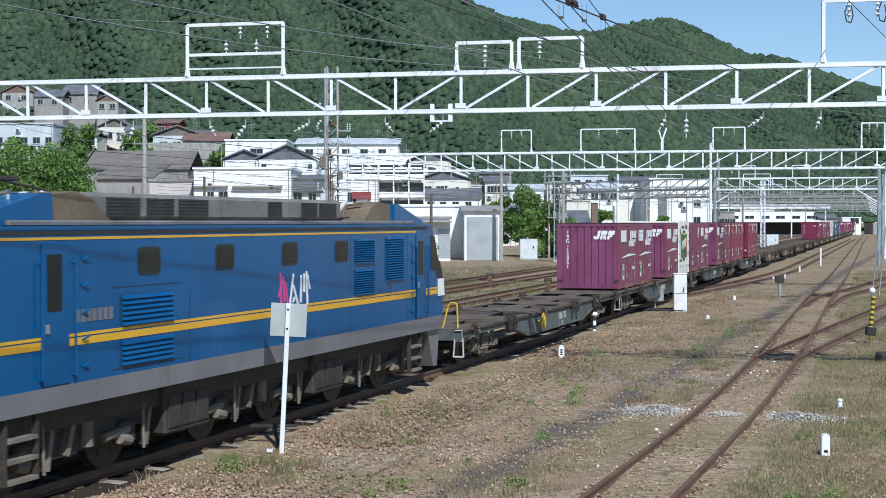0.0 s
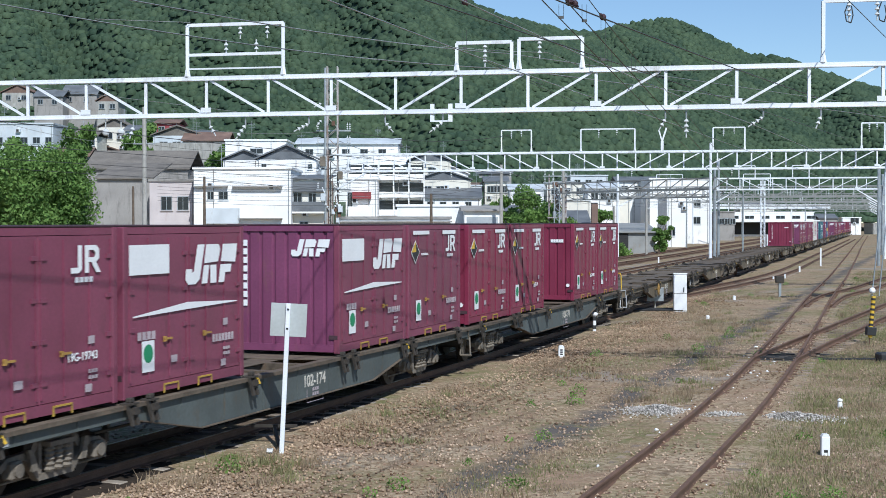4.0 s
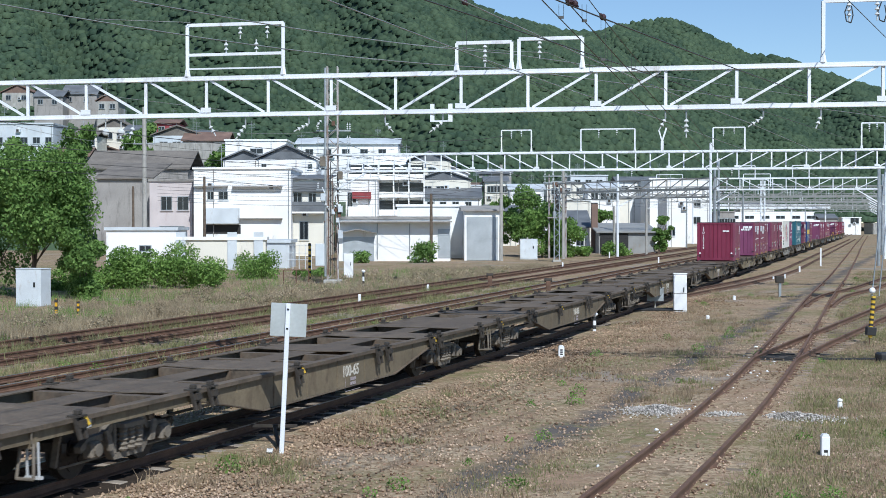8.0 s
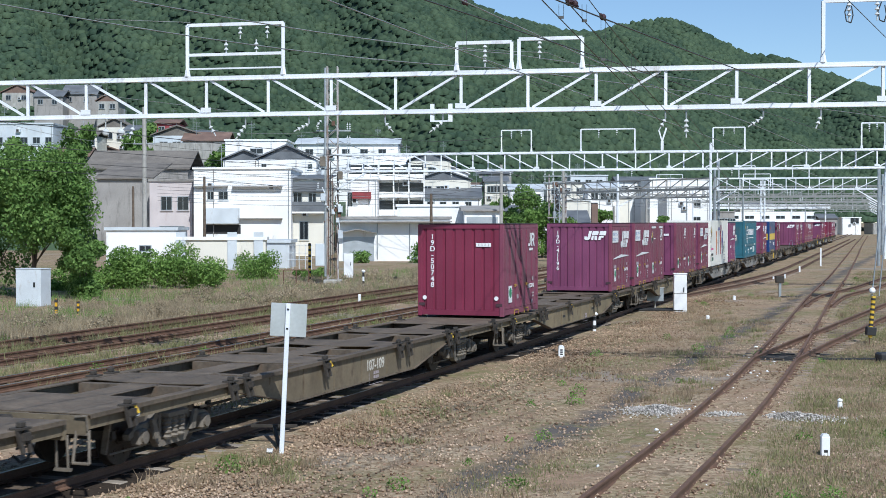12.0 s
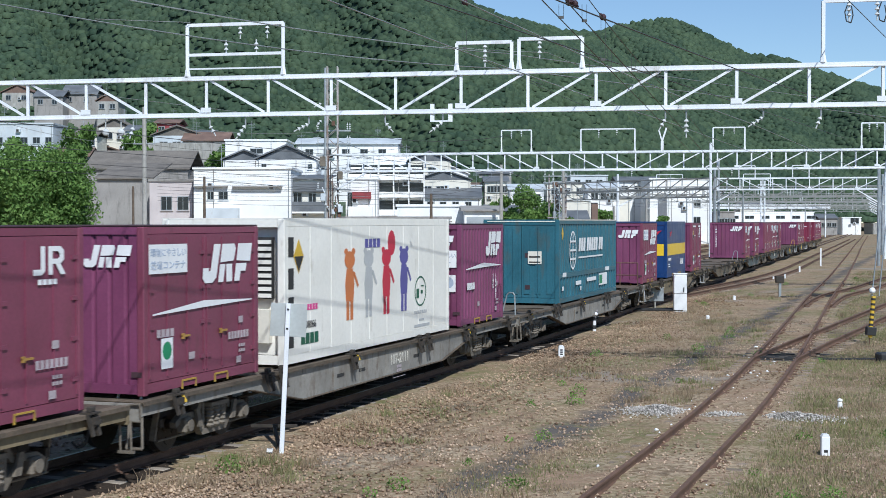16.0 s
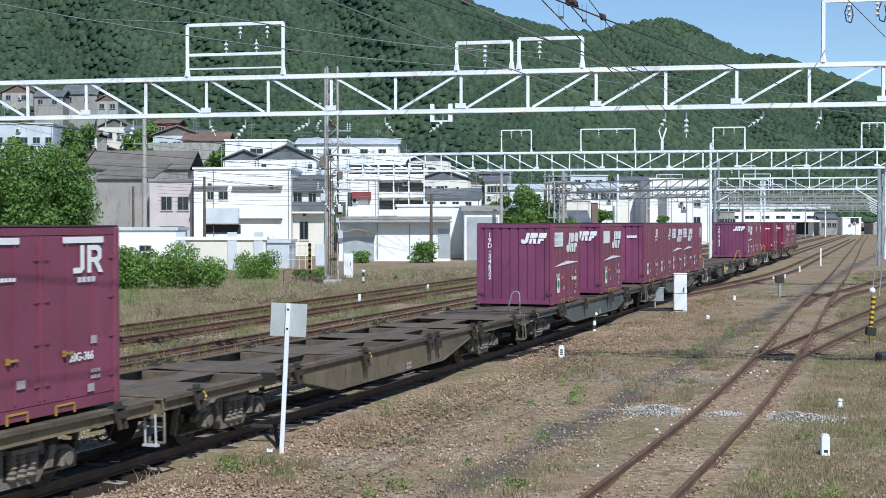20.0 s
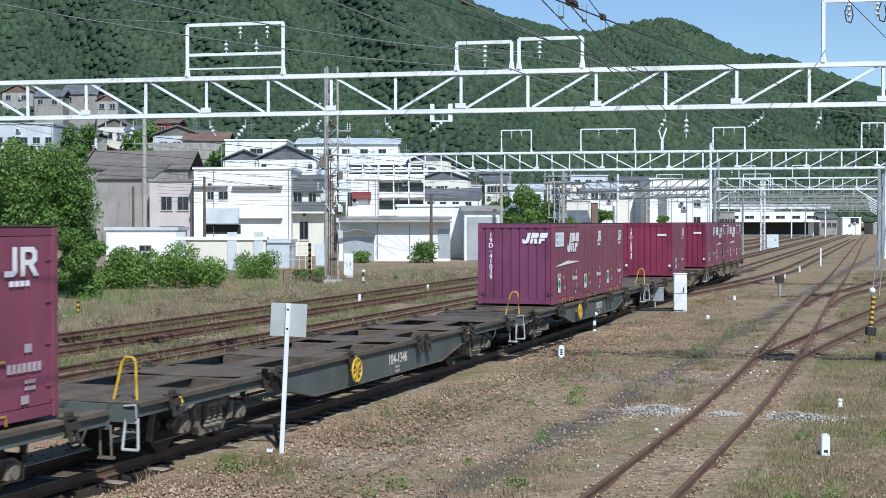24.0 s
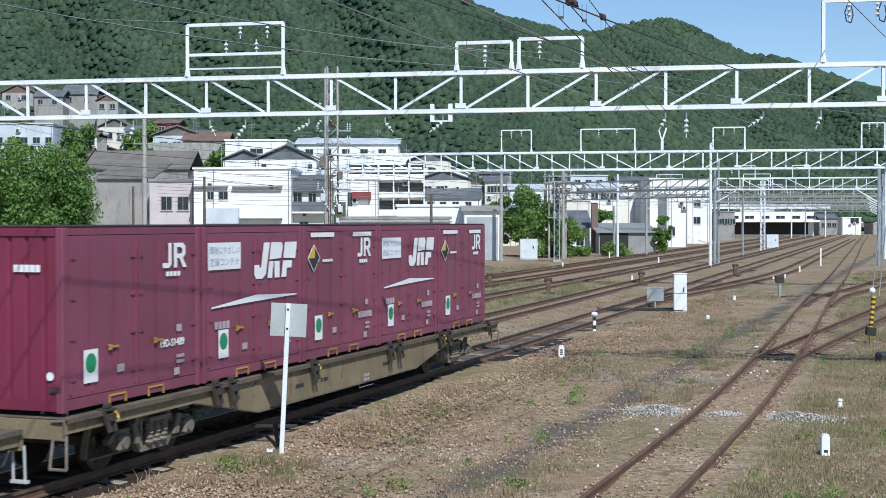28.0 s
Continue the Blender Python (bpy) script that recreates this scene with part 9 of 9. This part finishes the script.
tree(10.6, 152.0, -0.3, 6.6, 2.6, 5000, 0.15, 41, "bushy green tree beside the pale cabinet", M_LEAF_B, 0.08, 18)
tree(13.4, 153.5, -0.3, 4.2, 2.2, 3800, 0.15, 42, "bushy green tree beside the pale cabinet", M_LEAF_B, 0.05, 16)
tree(28.3, 182.0, -0.3, 5.4, 1.3, 2200, 0.16, 43, "slim dark green tree by the tin shed", M_LEAF, 0.1, 12)
tree(26.0, 172.0, -0.3, 5.0, 1.1, 2200, 0.16, 27, "slim dark green conifer-like tree by the shed", M_LEAF, 0.1, 12)
tree(21.0, 190.0, 0.0, 6.3, 1.6, 1500, 0.2, 28, "thin-leaved tree behind the tin shed", M_LEAF, 0.6, 8)
for k, (px_, yy, zz, hh) in enumerate(((-50, 195, 7, 7), (-44, 205, 9, 7), (-40, 190, 6, 6), (-33, 210, 9, 6), (-60, 200, 8, 8), (-30, 225, 10, 6), (-24, 228, 7, 6), (-55, 215, 11, 7), (-47, 225, 12, 7), (-15, 250, 6.5, 7), (-6, 245, 6.3, 8), (2, 250, -0.3, 9), (10, 245, -0.3, 8), (17, 262, -0.3, 9), (30, 285, -0.3, 9))):
    tree(px_, yy, zz, hh, 3.2, 1500, 0.32, 60 + k, "leafy green tree among the hillside houses", M_LEAF, 0.2, 12)


def bush(x, y, w, h, leaves, size, seed, label, leaf=M_LEAF_B):
    rg = random.Random(seed)
    ob = thing("bush", Matrix.Translation((x, y, -0.25)), label, "bush")
    LB, bm = [], bmesh.new()
    for k in range(22):
        c = (rg.uniform(-w / 2, w / 2) * 0.9, rg.uniform(-1.0, 1.0), h * rg.uniform(0.12, 0.66))
        bar(bm, (c[0] * 0.6, c[1] * 0.6, -0.1), c, 0.05, 0.02, sides=5)
        LB.append((*c, h * rg.uniform(0.20, 0.40)))
    part("stems", bm, M_BARK, ob)
    V, F = leaf_cloud(LB, leaves, size, seed)
    part("foliage", quick_mesh("foliage", V, F, leaf), None, ob, "bright green foliage")


bush(-16.0, 82.0, 6.2, 2.8, 20000, 0.08, 31, "sprawling bright green bush on the bank")
bush(-12.4, 96.5, 2.4, 2.1, 5500, 0.075, 32, "bright green bush below the cream wall")
bush(-20.3, 80.0, 3.5, 1.6, 5000, 0.08, 33, "low green bush under the trees")
bush(-1.7, 133.0, 2.2, 2.3, 1800, 0.12, 34, "dark green shrub against the shed wall", M_LEAF)
bush(-7.8, 133.0, 1.6, 1.4, 900, 0.12, 35, "small green shrub by the shed door")
bush(19.5, 160.0, 3.4, 1.8, 1800, 0.14, 36, "green bush beside the tracks")
bush(15.2, 158.0, 3.0, 1.5, 1500, 0.14, 37, "green bush beside the tracks")
bush(-9.2, 99.0, 2.2, 0.8, 1600, 0.08, 38, "green bush below the cream wall")


# ---- loose ground cover ----
TRACK_ROWS = {}


def track_hits(y):
    k = int(y)
    if k not in TRACK_ROWS:
        hits = []
        for lat in (0.0, 3.8, 8.0, 11.6, 14.4):
            lo, hi = -30.0, 160.0
            for _ in range(24):
                mid = (lo + hi) / 2
                if on_line(mid, lat).y < y:
                    lo = mid
                else:
                    hi = mid
            hits.append((on_line(lo, lat).x, lat))
        TRACK_ROWS[k] = hits
    return TRACK_ROWS[k]


def blades(name, spots, per, hgt, spread, material, label, seed):
    rg = np.random.default_rng(seed)
    P = np.repeat(np.array(spots), per, axis=0)
    n = len(P)
    P[:, 0] += rg.normal(0, spread, n); P[:, 1] += rg.normal(0, spread, n)
    h = hgt * rg.uniform(0.4, 1.3, n) * P[:, 3]
    a = rg.uniform(0, 6.283, n)
    w = rg.uniform(0.006, 0.014, n)
    lean = rg.normal(0, 0.35, (n, 2)) * h[:, None]
    V = np.zeros((n, 3, 3))
    V[:, 0] = P[:, :3] + np.stack([np.cos(a) * w, np.sin(a) * w, np.zeros(n)], 1)
    V[:, 1] = P[:, :3] - np.stack([np.cos(a) * w, np.sin(a) * w, np.zeros(n)], 1)
    V[:, 2] = P[:, :3] + np.stack([lean[:, 0], lean[:, 1], h], 1)
    me = quick_mesh(name, V.reshape(-1, 3), np.arange(n * 3).reshape(-1, 3), material)
    return tagged(new(name, me), label, "grass", "", "stuff")


def siding_x(y):
    ys = [p.y for p, a in SIDING]; xs = [p.x for p, a in SIDING]
    return float(np.interp(y, ys, xs))


rg = np.random.default_rng(8)
green, dry, bank = [], [], []
for k in range(60000):
    y = 15 + 95 * rg.random() ** 1.6
    x = rg.uniform(-0.33, 0.36) * y if k < 42000 else siding_x(y) + 0.9 + 7.5 * rg.random()
    n = noise.noise((x * 0.22, y * 0.22, 4.0)) + 0.5 * noise.noise((x * 0.8, y * 0.8, 9.0))
    run = track_hits(y)
    side = siding_x(y)
    if any(abs(x - q[0]) < 1.25 for q in run[:1]) or abs(x - side) < 0.75:
        if rg.random() > 0.03:
            continue
    if any(abs(x - q[0]) < 1.2 for q in run[1:]) and rg.random() > (0.65 if x < run[2][0] - 1.5 else 0.3):
        continue
    zg = -0.20
    if x > side + 0.9:
        if rg.random() < 0.8:
            (green if n + rg.normal(0, 0.3) > -0.12 else dry).append((x, y, zg, 1.15 if n > 0.0 else 0.8))
    elif x > run[0][0] + 1.2:
        if n > 0.36:
            if rg.random() < 0.5:
                green.append((x, y, zg, 0.8))
        elif n > 0.05 and rg.random() < 0.5:
            dry.append((x, y, zg, 0.9))
        elif rg.random() < 0.05:
            dry.append((x, y, zg, 0.6))
    elif x < run[4][0] - 0.9:
        if rg.random() < 0.55:
            (dry if n < 0.08 else bank).append((x, y, zg, 1.3))
    elif n > 0.02:
        (green if rg.random() < 0.6 else dry).append((x, y, zg, 0.9))
blades("grass_green", green, 9, 0.075, 0.15, M_GRASS, "patchy green weeds over the yard", 1)
blades("grass_dry", dry, 9, 0.085, 0.15, M_DRYGRASS, "dry straw-coloured grass over the yard", 2)
blades("grass_bank", bank, 8, 0.30, 0.14, M_LEAF_B, "rank green growth along the bank", 3)
rank = []
for _ in range(9000):
    y = rg.uniform(42, 118)
    x = track_hits(y)[4][0] - 1.1 - abs(rg.normal(0, 5.0))
    n = noise.noise((x * 0.3, y * 0.3, 14.0))
    if n > -0.25:
        rank.append((x, y, -0.2, 0.6 + 1.6 * max(0.0, n)))
blades("rank_growth", rank, 12, 0.34, 0.24, M_BANK, "brown and olive rank weeds on the bank", 6)


# tufts of taller weeds between the running line and the siding, and along the bank
tuft_dry, tuft_green = [], []
for k in range(900):
    y = 17 + 60 * rg.random() ** 1.5
    lo, hi = track_hits(y)[0][0] + 1.5, siding_x(y) - 0.9
    x = rg.uniform(lo, hi) if k % 4 else siding_x(y) + 1.2 + 6 * rg.random()
    n = noise.noise((x * 0.33, y * 0.2, 21.0))
    if hi < lo or n < 0.08:
        continue
    (tuft_green if noise.noise((x * 0.6, y * 0.6, 31.0)) + rg.normal(0, 0.12) > 0.05 else tuft_dry).append((x, y, -0.21, rg.uniform(0.5, 1.2)))
blades("tuft_dry", tuft_dry, 55, 0.19, 0.14, M_DRYGRASS, "tufts of tall dry weeds in the gravel", 12)
blades("tuft_green", tuft_green, 55, 0.16, 0.14, M_GRASS, "tufts of olive green weeds in the gravel", 13)
between = []
for k in range(420):
    y = 26 + 62 * rg.random()
    hits = track_hits(y)
    i = int(rg.integers(1, 4))
    between.append((rg.uniform(hits[i + 1][0] + 0.9, hits[i][0] - 0.9) if i < 4 else hits[4][0] - 1, y, -0.2, rg.uniform(0.5, 1.3)))
blades("tuft_between", between, 60, 0.30, 0.22, M_GRASS, "olive green weeds between the farther tracks", 14)
tangle = []
for k in range(70):
    y = rg.uniform(48, 112)
    x = track_hits(y)[4][0] - 1.4 - abs(rg.normal(0, 3.5))
    tangle.append((x, y, -0.1, rg.uniform(0.25, 0.6)))
V, F = leaf_cloud(tangle, 26000, 0.045, 77)
tagged(new("brown_tangle", quick_mesh("brown_tangle", V, F, M_BANK)), "low brown tangle of dead weeds along the bank", "weeds", "", "stuff")
sprouts = []
for k in range(120):
    y = 18 + 80 * rg.random() ** 1.4
    x = rg.uniform(-0.30, 0.34) * y
    if any(abs(x - q[0]) < 1.5 for q in track_hits(y)[:1]) or abs(x - siding_x(y)) < 0.5:
        continue
    sprouts.append((x, y, -0.16, rg.uniform(0.08, 0.24)))
V, F = leaf_cloud(sprouts, 14000, 0.022, 78)
tagged(new("weed_sprouts", quick_mesh("weed_sprouts", V, F, M_LEAF_B)), "scattered low green weeds among the gravel", "weeds", "", "stuff")


def stones(name, count, place, lo, hi, material, label, seed):
    rg = np.random.default_rng(seed)
    base = np.array([(1, 0, 0), (-1, 0, 0), (0, 1, 0), (0, -1, 0), (0, 0, 1), (0, 0, -1)], dtype=float)
    fc = np.array([(0, 2, 4), (2, 1, 4), (1, 3, 4), (3, 0, 4), (2, 0, 5), (1, 2, 5), (3, 1, 5), (0, 3, 5)])
    V, F = [], []
    k = 0
    while k < count:
        p = place(rg)
        if p is None:
            continue
        s = base * rg.uniform(lo, hi) * rg.uniform(0.6, 1.3, (6, 1)) * np.array([1, 1, 0.7])
        a = rg.uniform(0, 6.283)
        c, sn = math.cos(a), math.sin(a)
        V.append(s @ np.array([[c, -sn, 0], [sn, c, 0.3], [0, -0.3, 1]]) + np.array(p))
        F.append(fc + 6 * k)
        k += 1
    me = quick_mesh(name, np.concatenate(V), np.concatenate(F), material)
    return tagged(new(name, me), label, "stones", "", "stuff")


M_GRAVEL = leafy("brown_gravel", (0.15, 0.09, 0.055), (0.54, 0.41, 0.30), 0.4)
M_PALE_GRAVEL = leafy("pale_gravel", (0.25, 0.23, 0.205), (0.64, 0.60, 0.55), 0.8)


def near_yard(rg):
    y = 15.5 + 40 * rg.random() ** 1.8
    x = rg.uniform(-0.32, 0.34) * y
    zg = -0.13 if abs(x - siding_x(y)) < 0.9 else -0.205
    return (x, y, zg + rg.uniform(-0.02, 0.02))


def shoulder(rg):
    s = rg.uniform(-6, 60)
    lat = -1.25 - abs(rg.normal(0, 1.3)) if rg.random() < 0.8 else rg.uniform(1.3, 2.4)
    p = on_line(s, lat)
    return (p.x, p.y, -0.19 + rg.uniform(-0.02, 0.03))


stones("gravel", 36000, near_yard, 0.012, 0.042, M_GRAVEL, "loose brown gravel on the yard ground", 4)
stones("ballast", 15000, shoulder, 0.018, 0.05, M_BALLAST, "coarse brown ballast beside the running line", 5)


def heap(cx, cy, w, d):
    def f(rg):
        x, y = rg.normal(0, w / 2.4), rg.normal(0, d / 2.4)
        return (cx + x, cy + y, -0.18 + 0.14 * math.exp(-(x / w) ** 2 * 3 - (y / d) ** 2 * 3) * rg.random())
    return f


for cx, cy, w, d, n in ((4.35, 28.7, 0.75, 0.75, 1700), (5.45, 27.7, 0.9, 0.45, 900), (6.75, 27.6, 1.1, 0.5, 1500)):
    stones("gravel_heap", n, heap(cx, cy, w, d), 0.012, 0.034, M_PALE_GRAVEL, "small spilled heap of pale grey gravel", int(cx * 10))


def litter(rg):
    y = rg.uniform(17, 44)
    return (siding_x(y) + rg.uniform(-1.2, 1.0), y, -0.15)


stones("pale_chips", 60, litter, 0.02, 0.055, M_DECAL, "white stone chips along the siding", 9)
# ---- movement ----
def travelled(t):
    """Metres that the train has run since the start."""
    f = lambda u: 14.582 * u + 0.049 * u * u / 2 + 0.0106 * u ** 3 / 6
    return f(t - 14.0) - f(-14.0)


def motions():
    for ob, tau, z in VEHICLES:
        walk(ob, [(t, line_pose(tau - travelled(t), 0.0, z)) for t in range(29)])
    # wheels roll while their vehicle is near
    for ob, place, r, tau in WHEELS:
        spot, rows, a = Matrix.Translation(place), [], 0.0
        near = [k / FPS for k in range(0, 28 * FPS + 1) if -12.0 < tau - travelled(k / FPS) < 46.0]
        for t in sorted({0.0, 28.0, *near}):
            if t in near and rows and t - rows[-1][0] < 0.05:
                a += (travelled(t) - travelled(rows[-1][0])) / r
            rows.append((t, spot @ Matrix.Rotation(a % (2 * math.pi), 4, "X")))
        walk(ob, rows)


motions()
